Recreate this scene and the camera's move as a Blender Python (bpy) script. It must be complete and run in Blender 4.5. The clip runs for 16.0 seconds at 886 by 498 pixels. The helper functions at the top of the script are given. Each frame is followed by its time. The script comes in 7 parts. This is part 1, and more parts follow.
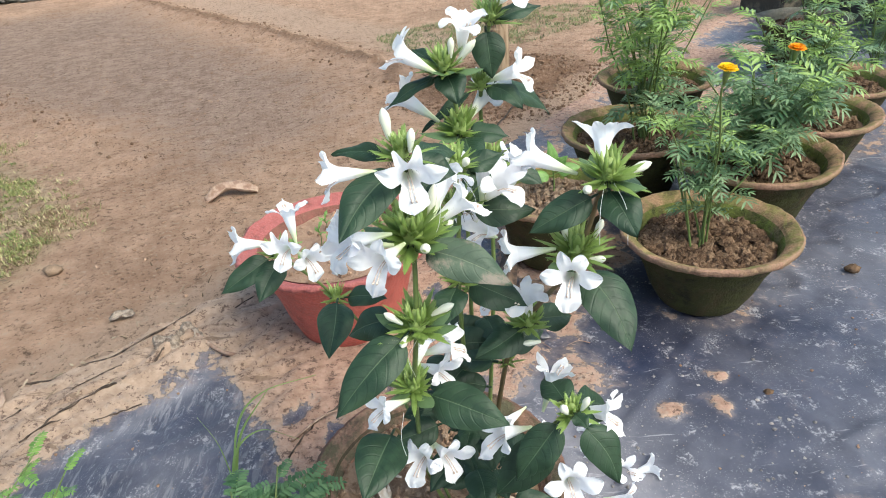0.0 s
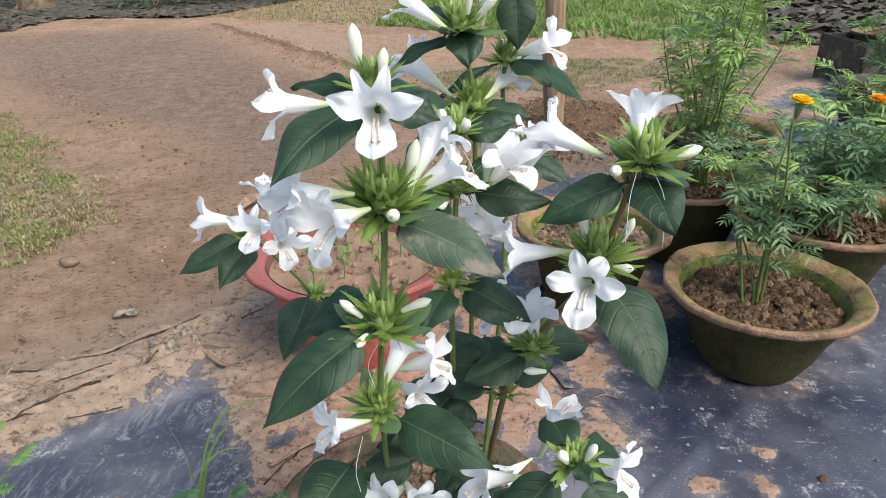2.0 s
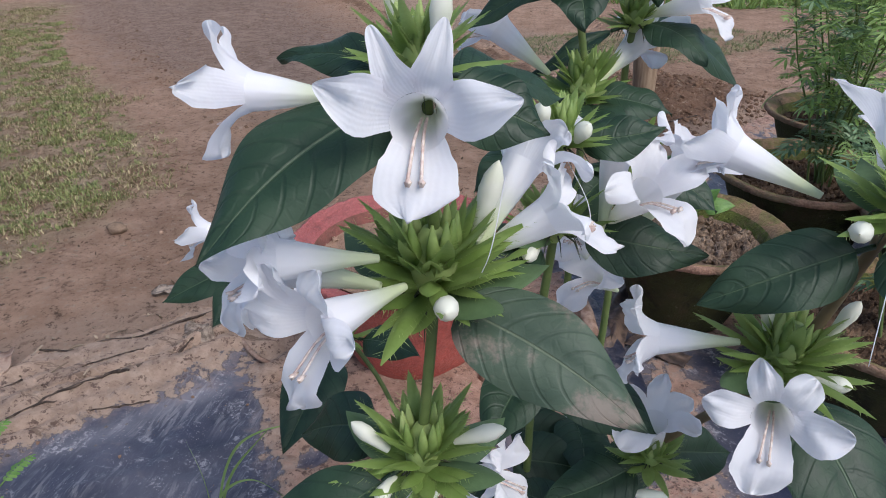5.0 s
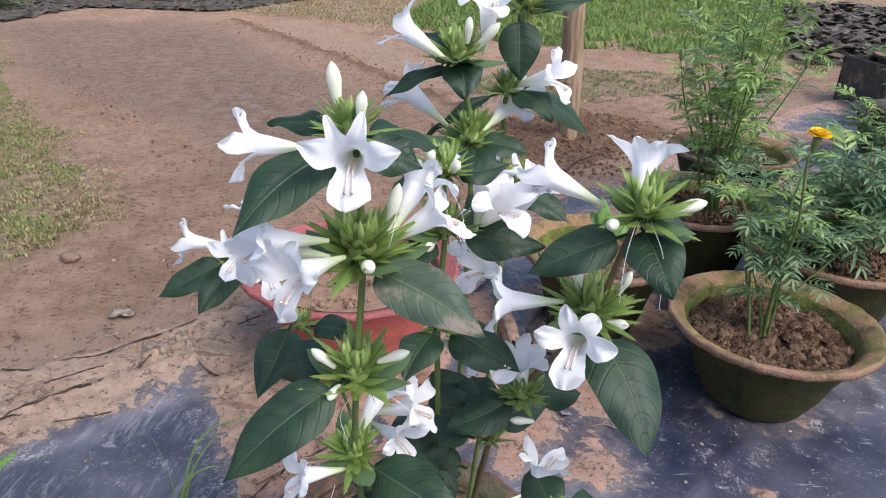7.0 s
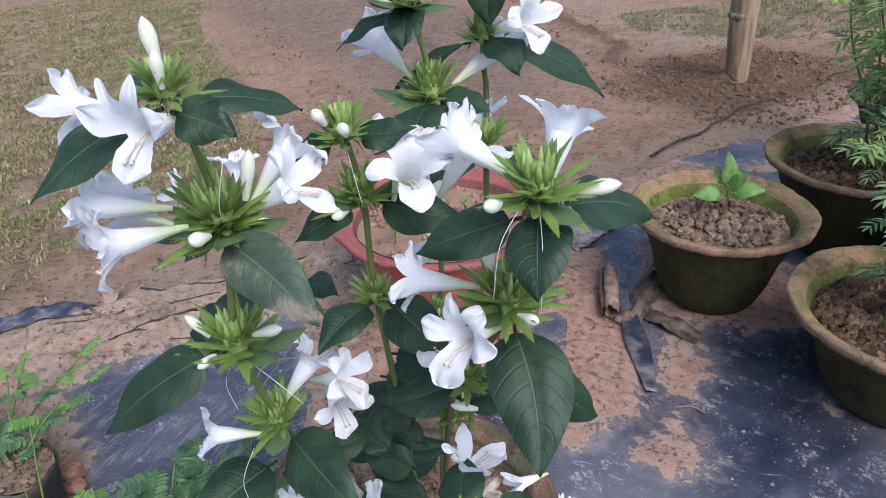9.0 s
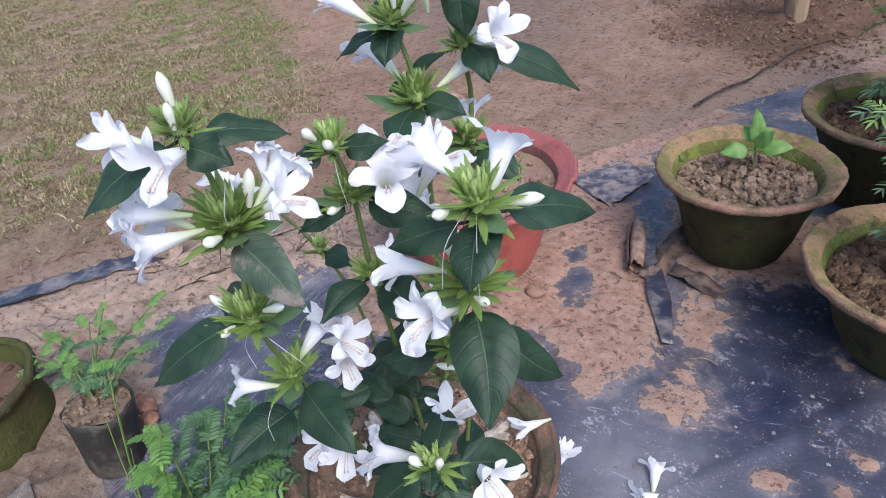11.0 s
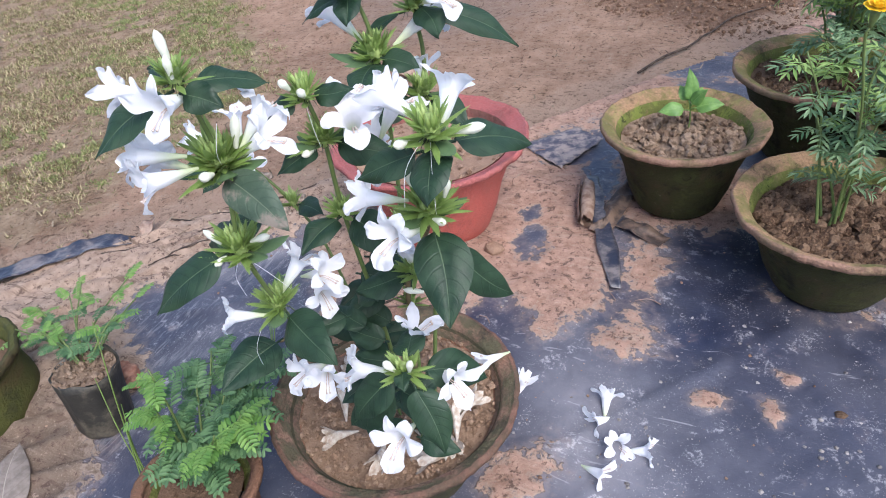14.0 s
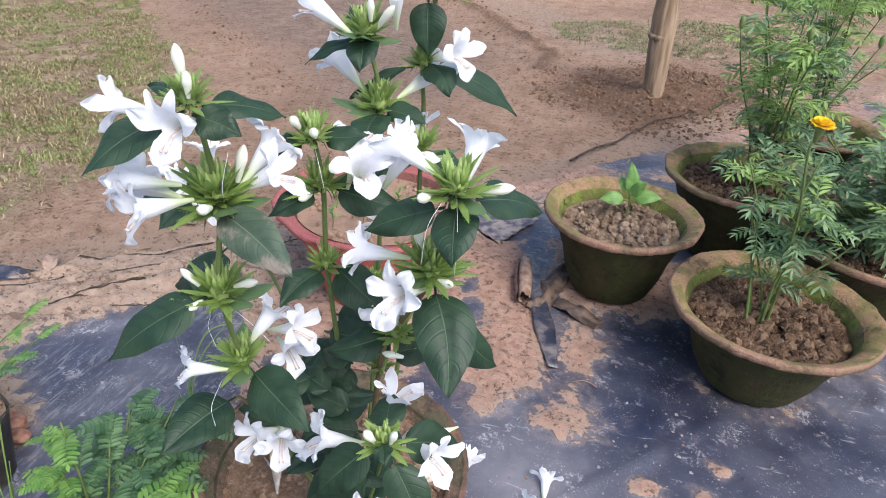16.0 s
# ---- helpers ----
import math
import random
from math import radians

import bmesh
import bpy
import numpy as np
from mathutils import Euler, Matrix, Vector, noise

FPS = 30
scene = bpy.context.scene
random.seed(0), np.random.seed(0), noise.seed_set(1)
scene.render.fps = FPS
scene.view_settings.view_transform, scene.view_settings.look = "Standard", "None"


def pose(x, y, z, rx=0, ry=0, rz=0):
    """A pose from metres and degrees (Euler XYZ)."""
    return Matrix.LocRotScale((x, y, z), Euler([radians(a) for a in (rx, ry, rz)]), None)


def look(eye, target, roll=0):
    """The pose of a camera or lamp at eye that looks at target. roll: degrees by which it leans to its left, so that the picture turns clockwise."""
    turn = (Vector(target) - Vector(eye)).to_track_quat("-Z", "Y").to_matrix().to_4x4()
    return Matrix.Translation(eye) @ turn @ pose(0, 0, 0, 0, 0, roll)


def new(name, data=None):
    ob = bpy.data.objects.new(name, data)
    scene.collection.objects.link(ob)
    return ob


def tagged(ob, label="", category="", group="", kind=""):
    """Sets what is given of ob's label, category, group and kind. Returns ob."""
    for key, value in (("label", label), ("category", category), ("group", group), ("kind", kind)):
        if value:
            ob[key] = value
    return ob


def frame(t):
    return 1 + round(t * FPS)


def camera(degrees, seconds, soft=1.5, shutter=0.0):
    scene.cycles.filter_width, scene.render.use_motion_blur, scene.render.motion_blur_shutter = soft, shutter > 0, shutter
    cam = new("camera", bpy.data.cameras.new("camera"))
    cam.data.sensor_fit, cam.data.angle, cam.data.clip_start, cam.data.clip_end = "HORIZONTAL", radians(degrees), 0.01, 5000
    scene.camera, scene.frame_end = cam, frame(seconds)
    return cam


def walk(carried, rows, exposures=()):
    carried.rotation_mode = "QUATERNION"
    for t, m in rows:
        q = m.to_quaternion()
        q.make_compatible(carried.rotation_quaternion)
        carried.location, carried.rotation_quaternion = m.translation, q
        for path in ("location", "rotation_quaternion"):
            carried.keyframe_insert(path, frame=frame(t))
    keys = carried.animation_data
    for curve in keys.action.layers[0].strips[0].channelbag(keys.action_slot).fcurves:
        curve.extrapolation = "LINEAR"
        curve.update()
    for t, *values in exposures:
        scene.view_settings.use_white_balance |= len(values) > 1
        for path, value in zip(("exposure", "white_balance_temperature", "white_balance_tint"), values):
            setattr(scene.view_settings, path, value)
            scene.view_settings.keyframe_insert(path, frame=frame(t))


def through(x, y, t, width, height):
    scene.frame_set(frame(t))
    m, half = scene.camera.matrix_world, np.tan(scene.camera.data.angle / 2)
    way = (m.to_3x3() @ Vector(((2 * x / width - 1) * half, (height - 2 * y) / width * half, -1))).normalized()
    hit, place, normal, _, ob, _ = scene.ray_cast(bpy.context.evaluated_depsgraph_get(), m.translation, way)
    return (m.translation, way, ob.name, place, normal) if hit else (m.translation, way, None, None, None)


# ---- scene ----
cam = camera(67.2, 16.0, soft=1.0)
PATH = [
    (0, (0.04, 0.014, 0.678), (0.005, 1.739, -0.334), -5.3),
    (0.5, (0.079, 0.025, 0.647), (0.092, 1.781, -0.309), -7.8),
    (1, (0.094, 0.025, 0.608), (-0.004, 1.802, -0.306), -2.7),
    (1.5, (0.092, 0.048, 0.6), (-0.064, 1.847, -0.258), -1.7),
    (2, (0.069, 0.074, 0.603), (-0.097, 1.865, -0.272), -1.2),
    (2.4, (0.06, 0.095, 0.6), (-0.233, 1.894, -0.223), -1.3),
    (2.5, (0.047, 0.122, 0.609), (-0.24, 1.904, -0.252), -1.5),
    (3, (0.044, 0.158, 0.6), (-0.282, 1.91, -0.306), -0.6),
    (3.2, (0.044, 0.175, 0.594), (-0.293, 1.912, -0.339), -1.0),
    (5.3, (0.049, 0.21, 0.576), (-0.306, 1.929, -0.383), -0.7),
    (5.5, (0.048, 0.203, 0.579), (-0.304, 1.925, -0.375), -0.6),
    (6, (0.053, 0.166, 0.597), (-0.247, 1.911, -0.331), 0.0),
    (6.5, (0.065, 0.112, 0.619), (-0.189, 1.871, -0.299), 1.1),
    (7, (0.079, 0.103, 0.614), (-0.118, 1.893, -0.257), 1.0),
    (7.5, (0.099, 0.114, 0.604), (-0.162, 1.88, -0.297), 0.7),
    (8, (0.129, 0.143, 0.606), (-0.391, 1.813, -0.364), -0.5),
    (8.2, (0.147, 0.162, 0.602), (-0.407, 1.824, -0.361), -1.1),
    (10.3, (0.239, 0.173, 0.644), (-0.634, 1.563, -0.499), -7.3),
    (10.5, (0.247, 0.169, 0.65), (-0.584, 1.58, -0.499), -6.9),
    (11, (0.257, 0.158, 0.659), (-0.584, 1.562, -0.49), -7.9),
    (11.5, (0.272, 0.143, 0.667), (-0.546, 1.546, -0.5), -7.2),
    (12, (0.278, 0.12, 0.666), (-0.501, 1.523, -0.528), -7.2),
    (12.5, (0.281, 0.109, 0.67), (-0.466, 1.531, -0.522), -7.4),
    (13, (0.286, 0.1, 0.672), (-0.462, 1.534, -0.505), -7.8),
    (13.5, (0.283, 0.101, 0.674), (-0.451, 1.529, -0.519), -8.2),
    (14, (0.289, 0.096, 0.668), (-0.447, 1.515, -0.533), -8.4),
    (14.5, (0.279, 0.092, 0.652), (-0.428, 1.554, -0.515), -6.9),
    (15, (0.259, 0.095, 0.662), (-0.407, 1.633, -0.429), -2.5),
    (15.5, (0.241, 0.095, 0.664), (-0.369, 1.679, -0.395), 0.4),
    (16, (0.224, 0.089, 0.654), (-0.268, 1.724, -0.388), 2.9),
]
walk(cam, [(t, look(eye, target, roll)) for t, eye, target, roll in PATH],
     [(0, 0.95, 6550, 0), (2, 0.68, 6550, 3), (3.2, 0.39, 6150, 11), (5.5, 0.12, 6000, 11), (6.3, 0.44, 6150, 12), (7, 0.58, 6200, 11), (8, 0.44, 6000, 10), (10.5, 0.51, 5800, 12), (12.5, 0.65, 5780, 12), (14.5, 0.79, 5980, 11), (16, 0.78, 6150, 10)])
# ---- light ----
SUN_ELEVATION, SUN_TURN = 50, 128
world = bpy.data.worlds.new("sky")
scene.world = world
world.use_nodes = True
wn = world.node_tree.nodes
sky = wn.new("ShaderNodeTexSky")
sky.sky_type = "NISHITA"
sky.sun_disc = False
sky.sun_elevation, sky.sun_rotation = radians(SUN_ELEVATION), radians(SUN_TURN)
sky.dust_density, sky.air_density = 2.5, 1.0
wn["Background"].inputs["Strength"].default_value = 0.158
world.node_tree.links.new(sky.outputs[0], wn["Background"].inputs["Color"])
sun = new("sun", bpy.data.lights.new("sun", "SUN"))
sun.data.energy, sun.data.angle, sun.data.color = 2.1, radians(34), (1.0, 0.95, 0.875)
sun.matrix_world = Matrix.Rotation(radians(-SUN_TURN), 4, "Z") @ Matrix.Rotation(radians(SUN_ELEVATION - 90), 4, "X")
tagged(sun, "soft hazy morning sun", "sun", kind="structure")

# ---- small tools ----
UP = Vector((0, 0, 1))


def vnoise(x, y, seed=0):
    """Smooth value noise in numpy, 0 to 1."""
    xi, yi = np.floor(x).astype(np.int64), np.floor(y).astype(np.int64)
    fx, fy = x - xi, y - yi
    fx, fy = fx * fx * (3 - 2 * fx), fy * fy * (3 - 2 * fy)

    def h(a, b):
        n = (a * 374761393 + b * 668265263 + seed * 974711) & 0x7FFFFFFF
        n = ((n ^ (n >> 13)) * 1274126177) & 0x7FFFFFFF
        return ((n ^ (n >> 16)) & 0xFFFF) / 65535.0

    return (h(xi, yi) * (1 - fx) + h(xi + 1, yi) * fx) * (1 - fy) + (h(xi, yi + 1) * (1 - fx) + h(xi + 1, yi + 1) * fx) * fy


def fbm(x, y, octaves=4, seed=0):
    total, amp, norm = 0, 1.0, 0
    for k in range(octaves):
        c, s = math.cos(0.6 + 0.9 * k), math.sin(0.6 + 0.9 * k)
        total = total + amp * vnoise((x * c - y * s) * 2 ** k + 17.3 * k, (x * s + y * c) * 2 ** k - 9.1 * k, seed + k)
        norm += amp
        amp *= 0.5
    return total / norm


def smooth(a, b, x):
    t = np.clip((x - a) / (b - a), 0, 1)
    return t * t * (3 - 2 * t)


class Geo:
    """Vertices, faces and texture places of one mesh."""

    def __init__(self):
        self.v, self.f, self.uv = [], [], []

    def add(self, verts, faces, uvs=None):
        n = len(self.v)
        self.v += [tuple(p) for p in verts]
        self.uv += uvs if uvs else [(0.0, 0.0)] * len(verts)
        self.f += [tuple(i + n for i in f) for f in faces]

    def grid(self, rows, closed=False, uvs=None):
        m, n = len(rows), len(rows[0])
        faces = []
        for i in range(m - 1):
            for j in range(n if closed else n - 1):
                k = (j + 1) % n
                faces.append((i * n + j, i * n + k, (i + 1) * n + k, (i + 1) * n + j))
        self.add([p for r in rows for p in r], faces, uvs)

    def tube(self, pts, radii, sides=7, cap=True):
        pts = [Vector(p) for p in pts]
        rows, side = [], None
        for i, p in enumerate(pts):
            d = (pts[min(i + 1, len(pts) - 1)] - pts[max(i - 1, 0)]).normalized()
            if side is None:
                side = d.orthogonal().normalized()
            side = (side - d * side.dot(d)).normalized()
            up = d.cross(side)
            r = radii[i] if isinstance(radii, (list, tuple)) else radii
            rows.append([p + (side * math.cos(2 * math.pi * j / sides) + up * math.sin(2 * math.pi * j / sides)) * r for j in range(sides)])
        n = len(self.v)
        self.grid(rows, True, [(i / max(len(pts) - 1, 1), j / sides) for i in range(len(pts)) for j in range(sides)])
        if cap:
            self.f.append(tuple(n + j for j in reversed(range(sides))))
            self.f.append(tuple(n + (len(pts) - 1) * sides + j for j in range(sides)))

    def lump(self, c, r, squash=0.75, seed=0, turn=0.0):
        """A crumb of earth: an uneven eight-sided clod."""
        q = random.Random(seed)
        rows = []
        for i, (z, w) in enumerate(((-0.9, 0.45), (-0.35, 1.0), (0.35, 0.92), (0.9, 0.42))):
            rows.append([(c[0] + r * w * q.uniform(0.5, 1.35) * math.cos(turn + a * math.pi / 3), c[1] + r * w * q.uniform(0.5, 1.35) * math.sin(turn + a * math.pi / 3),
                          c[2] + r * squash * (z + q.uniform(-0.45, 0.45))) for a in range(6)])
        n = len(self.v)
        self.grid(rows, True)
        self.f.append(tuple(n + j for j in reversed(range(6))))
        self.f.append(tuple(n + 18 + j for j in range(6)))

    def mesh(self, name, flat=False):
        me = bpy.data.meshes.new(name)
        me.from_pydata(self.v, [], self.f)
        layer = me.uv_layers.new(name="UVMap")
        idx = np.empty(len(me.loops), dtype=np.int32)
        me.loops.foreach_get("vertex_index", idx)
        layer.data.foreach_set("uv", np.array(self.uv, dtype=np.float32)[idx].ravel())
        me.polygons.foreach_set("use_smooth", np.full(len(me.polygons), not flat))
        me.update()
        return me


def part(name, geo, material, parent=None, label="", flat=False, m=None):
    """Links a Geo or a ready mesh as one mesh object under a thing or a part."""
    me = geo.mesh(name, flat) if isinstance(geo, Geo) else geo
    if material and not me.materials:
        me.materials.append(material)
    ob = new(name, me)
    if parent:
        ob.parent = parent
    if m is not None:
        ob.matrix_basis = m
    return tagged(ob, label)


def thing(name, place, label, category, group="", kind=""):
    ob = new(name)
    ob.empty_display_size = 0.05
    ob.location = place
    return tagged(ob, label, category, group, kind)


def catmull(pts, steps=6):
    pts = [Vector(p) for p in pts]
    ext = [2 * pts[0] - pts[1]] + pts + [2 * pts[-1] - pts[-2]]
    out = []
    for i in range(1, len(ext) - 2):
        a, b, c, d = ext[i - 1:i + 3]
        for k in range(steps):
            t = k / steps
            out.append(0.5 * (2 * b + (c - a) * t + (2 * a - 5 * b + 4 * c - d) * t * t + (3 * b - a - 3 * c + d) * t ** 3))
    return out + [pts[-1]]


def frame_of(d, down=(0, 0, -1)):
    """A turn whose Z is d and whose -Y leans towards down."""
    z = Vector(d).normalized()
    y = -Vector(down)
    y = y - z * y.dot(z)
    if y.length < 0.05:
        y = Vector((0, 1, 0)) - z * z.y
    y.normalize()
    x = y.cross(z)
    return Matrix((x, y, z)).transposed().to_4x4()


# ---- materials ----
class Nodes:
    def __init__(self, name, rough=0.7, metal=0.0, spec=0.5):
        self.m = bpy.data.materials.new(name)
        self.m.use_nodes = True
        self.t = self.m.node_tree
        self.b = self.t.nodes["Principled BSDF"]
        self.b.inputs["Roughness"].default_value = rough
        self.b.inputs["Metallic"].default_value = metal
        self.b.inputs["Specular IOR Level"].default_value = spec

    def n(self, kind, **k):
        node = self.t.nodes.new("ShaderNode" + kind)
        for key, v in k.items():
            setattr(node, key, v)
        return node

    def link(self, a, b):
        self.t.links.new(a, b)

    def put(self, value, socket):
        if isinstance(value, bpy.types.NodeSocket):
            self.link(value, socket)
        elif isinstance(value, tuple) and len(value) == 3:
            socket.default_value = (*value, 1)
        else:
            socket.default_value = value

    def coords(self, which="Object"):
        return self.n("TexCoord").outputs[which]

    def noise(self, scale, detail=4, rough=0.55, vec=None, distort=0.0):
        k = self.n("TexNoise")
        k.inputs["Scale"].default_value, k.inputs["Detail"].default_value = scale, detail
        k.inputs["Roughness"].default_value, k.inputs["Distortion"].default_value = rough, distort
        self.link(vec if vec else self.coords(), k.inputs["Vector"])
        return k.outputs["Fac"]

    def ramp(self, fac, a, b, lo=0.0, hi=1.0):
        k = self.n("MapRange", clamp=True)
        k.interpolation_type = "SMOOTHSTEP"
        self.link(fac, k.inputs["Value"])
        for key, v in (("From Min", a), ("From Max", b), ("To Min", lo), ("To Max", hi)):
            k.inputs[key].default_value = v
        return k.outputs["Result"]

    def math(self, op, a, b=0.0):
        k = self.n("Math", operation=op)
        self.put(a, k.inputs[0])
        self.put(b, k.inputs[1])
        return k.outputs[0]

    def mix(self, fac, a, b):
        k = self.n("Mix", data_type="RGBA")
        self.put(fac, k.inputs[0])
        self.put(a, k.inputs[6])
        self.put(b, k.inputs[7])
        return k.outputs[2]

    def attr(self, name):
        return self.n("Attribute", attribute_name=name).outputs["Fac"]

    def rand(self):
        return self.n("ObjectInfo").outputs["Random"]

    def island(self):
        return self.n("NewGeometry").outputs["Random Per Island"]

    def colour(self, c):
        self.put(c, self.b.inputs["Base Color"])
        return self

    def bump(self, height, strength=0.4, distance=0.002):
        k = self.n("Bump")
        k.inputs["Strength"].default_value, k.inputs["Distance"].default_value = strength, distance
        self.link(height, k.inputs["Height"])
        self.link(k.outputs[0], self.b.inputs["Normal"])
        return self

    def glow_through(self, colour, amount):
        """Light that passes through a thin leaf or petal."""
        tr = self.n("BsdfTranslucent")
        self.put(colour, tr.inputs["Color"])
        mx = self.n("MixShader")
        mx.inputs[0].default_value = amount
        out = self.t.nodes["Material Output"]
        self.link(self.b.outputs[0], mx.inputs[1])
        self.link(tr.outputs[0], mx.inputs[2])
        self.link(mx.outputs[0], out.inputs["Surface"])
        return self


def uv_pair(k):
    s = k.n("SeparateXYZ")
    k.link(k.n("UVMap", uv_map="UVMap").outputs[0], s.inputs[0])
    return s.outputs[0], s.outputs[1]


def leaf_material(name, dark, light, vein, rough=0.5, through=0.15, veins=7.0, spec=0.5, worn=False):
    """A leaf with a pale midrib, side veins and uneven green."""
    k = Nodes(name, rough, spec=spec)
    u, v = uv_pair(k)
    av = k.math("ABSOLUTE", v)
    mid = k.ramp(av, 0.008, 0.04, 1, 0)
    arch = k.math("ADD", k.math("MULTIPLY", av, 0.06), k.math("ADD", k.math("MULTIPLY", k.math("MULTIPLY", av, av), 0.17), k.math("MULTIPLY", k.noise(50, 3), 0.05)))
    ph = k.math("FRACT", k.math("MULTIPLY", k.math("SUBTRACT", u, arch), veins))
    tri = k.math("ABSOLUTE", k.math("SUBTRACT", ph, 0.5))
    side = k.ramp(tri, 0.02, 0.12, 1, 0)
    blot = k.noise(90, 5)
    base = k.mix(k.ramp(blot, 0.3, 0.7), dark, light)
    base = k.mix(k.math("MULTIPLY", k.rand(), 0.45), base, light)
    net = k.n("TexVoronoi", feature="DISTANCE_TO_EDGE")
    net.inputs["Scale"].default_value = 330
    k.link(k.coords(), net.inputs["Vector"])
    mesh_lines = k.ramp(net.outputs["Distance"], 0.02, 0.14, 1, 0)
    col = k.mix(k.math("MULTIPLY", side, 0.2), base, tuple(c * 0.5 for c in dark))
    col = k.mix(k.math("MULTIPLY", mesh_lines, 0.05), col, tuple(c * 0.6 for c in dark))
    col = k.mix(k.math("MULTIPLY", mid, 0.75), col, vein)
    if worn:
        spot = k.ramp(k.noise(45, 6, 0.68), 0.53, 0.64)
        col = k.mix(k.math("MULTIPLY", spot, 0.75), col, (0.21, 0.165, 0.14))
    k.colour(col)
    k.put(k.math("ADD", k.math("MULTIPLY", blot, 0.3), rough - 0.12), k.b.inputs["Roughness"])
    k.bump(k.math("SUBTRACT", k.math("MULTIPLY", k.noise(260, 3), 0.25), k.math("ADD", k.math("MULTIPLY", mesh_lines, 0.035), k.math("ADD", k.math("MULTIPLY", mid, 0.4), k.math("MULTIPLY", side, 0.16)))), 0.6, 0.0013)
    k.glow_through(light, through)
    return k.m


def plain_green(name, dark, light, rough=0.5, through=0.2, scale=120):
    k = Nodes(name, rough, spec=0.4)
    f = k.math("ADD", k.math("MULTIPLY", k.noise(scale, 4), 0.6), k.math("MULTIPLY", k.island(), 0.5))
    k.colour(k.mix(k.ramp(f, 0.25, 0.8), dark, light))
    k.bump(k.noise(400, 3), 0.25, 0.001)
    k.glow_through(light, through)
    return k.m


M_LEAF = leaf_material("barleria_leaf", (0.010, 0.028, 0.0135), (0.025, 0.053, 0.027), (0.085, 0.125, 0.072), 0.48, 0.06, spec=0.34)
M_LEAF_OLD = leaf_material("barleria_leaf_worn", (0.032, 0.058, 0.038), (0.07, 0.1, 0.066), (0.15, 0.18, 0.12), 0.5, 0.07, spec=0.3, worn=True)
M_DEAD = leaf_material("dead_leaf", (0.13, 0.105, 0.088), (0.25, 0.21, 0.18), (0.36, 0.31, 0.26), 0.75, 0.04)
M_BRACT = plain_green("spiny_bract", (0.15, 0.24, 0.05), (0.46, 0.56, 0.21), 0.45, 0.32, 200)
M_BRACT_LEAF = plain_green("leafy_bract", (0.045, 0.085, 0.035), (0.12, 0.19, 0.085), 0.5, 0.15, 150)
M_SPINE = plain_green("dark_spine", (0.03, 0.04, 0.022), (0.07, 0.075, 0.04), 0.5, 0.0, 200)
M_STEM = plain_green("green_stem", (0.06, 0.105, 0.026), (0.14, 0.18, 0.055), 0.5, 0.0, 150)
M_WOODY = plain_green("brown_stem", (0.09, 0.075, 0.035), (0.17, 0.12, 0.06), 0.6, 0.0, 150)


def petal_material():
    k = Nodes("white_petal", 0.55, spec=0.25)
    u, v = uv_pair(k)
    stripes = k.n("TexWave", wave_type="BANDS", bands_direction="Y")
    stripes.inputs["Scale"].default_value, stripes.inputs["Distortion"].default_value = 1.7, 2.5
    k.link(k.n("UVMap", uv_map="UVMap").outputs[0], stripes.inputs["Vector"])
    line = k.math("MULTIPLY", k.ramp(stripes.outputs["Fac"], 0.1, 0.5, 1, 0), 0.012)
    k.colour(k.mix(line, k.mix(k.ramp(k.noise(70, 4), 0.35, 0.7), (0.91, 0.905, 0.925), (0.87, 0.86, 0.905)), (0.72, 0.7, 0.81)))
    k.bump(k.math("ADD", k.math("MULTIPLY", stripes.outputs["Fac"], 0.1), k.noise(160, 3)), 0.3, 0.001)
    k.glow_through((0.95, 0.95, 0.98), 0.42)
    return k.m


M_PETAL = petal_material()
k = Nodes("greenish_white_tube", 0.55, spec=0.25)
u, v = uv_pair(k)
k.colour(k.mix(k.ramp(u, 0.05, 0.24), (0.6, 0.66, 0.4), (0.86, 0.855, 0.885)))
k.bump(k.noise(160, 3), 0.2, 0.0008)
k.glow_through((0.95, 0.95, 0.95), 0.3)
M_TUBE = k.m
k = Nodes("cream_stamen", 0.5)
k.colour(k.mix(k.ramp(k.noise(300, 3), 0.35, 0.65), (0.5, 0.36, 0.31), (0.74, 0.64, 0.56)))
M_STAMEN = k.m
k = Nodes("cream_bud", 0.5)
k.colour(k.mix(k.ramp(k.noise(60, 3), 0.3, 0.7), (0.72, 0.74, 0.6), (0.82, 0.81, 0.74)))
k.glow_through((0.8, 0.82, 0.65), 0.2)
M_BUD = k.m
k = Nodes("withered_petal", 0.7)
k.colour(k.mix(k.ramp(k.noise(120, 5), 0.35, 0.65), (0.7, 0.64, 0.56), (0.45, 0.33, 0.24)))
k.glow_through((0.7, 0.62, 0.5), 0.2)
M_WITHER = k.m


def soil_material(name, a, b, c, fine=350, strength=0.8):
    k = Nodes(name, 0.95, spec=0.15)
    big, mid, small = k.noise(6, 4), k.noise(45, 5), k.noise(fine, 6, 0.7)
    col = k.mix(k.ramp(mid, 0.3, 0.7), a, b)
    col = k.mix(k.math("MULTIPLY", k.ramp(small, 0.45, 0.75), 0.6), col, c)
    col = k.mix(k.math("MULTIPLY", k.ramp(big, 0.4, 0.7), 0.3), col, a)
    col = k.mix(k.math("MULTIPLY", k.ramp(k.island(), 0.2, 1.0), 0.6), col, c)
    k.colour(col)
    k.bump(k.math("ADD", small, k.math("MULTIPLY", mid, 1.2)), strength, 0.005)
    return k.m


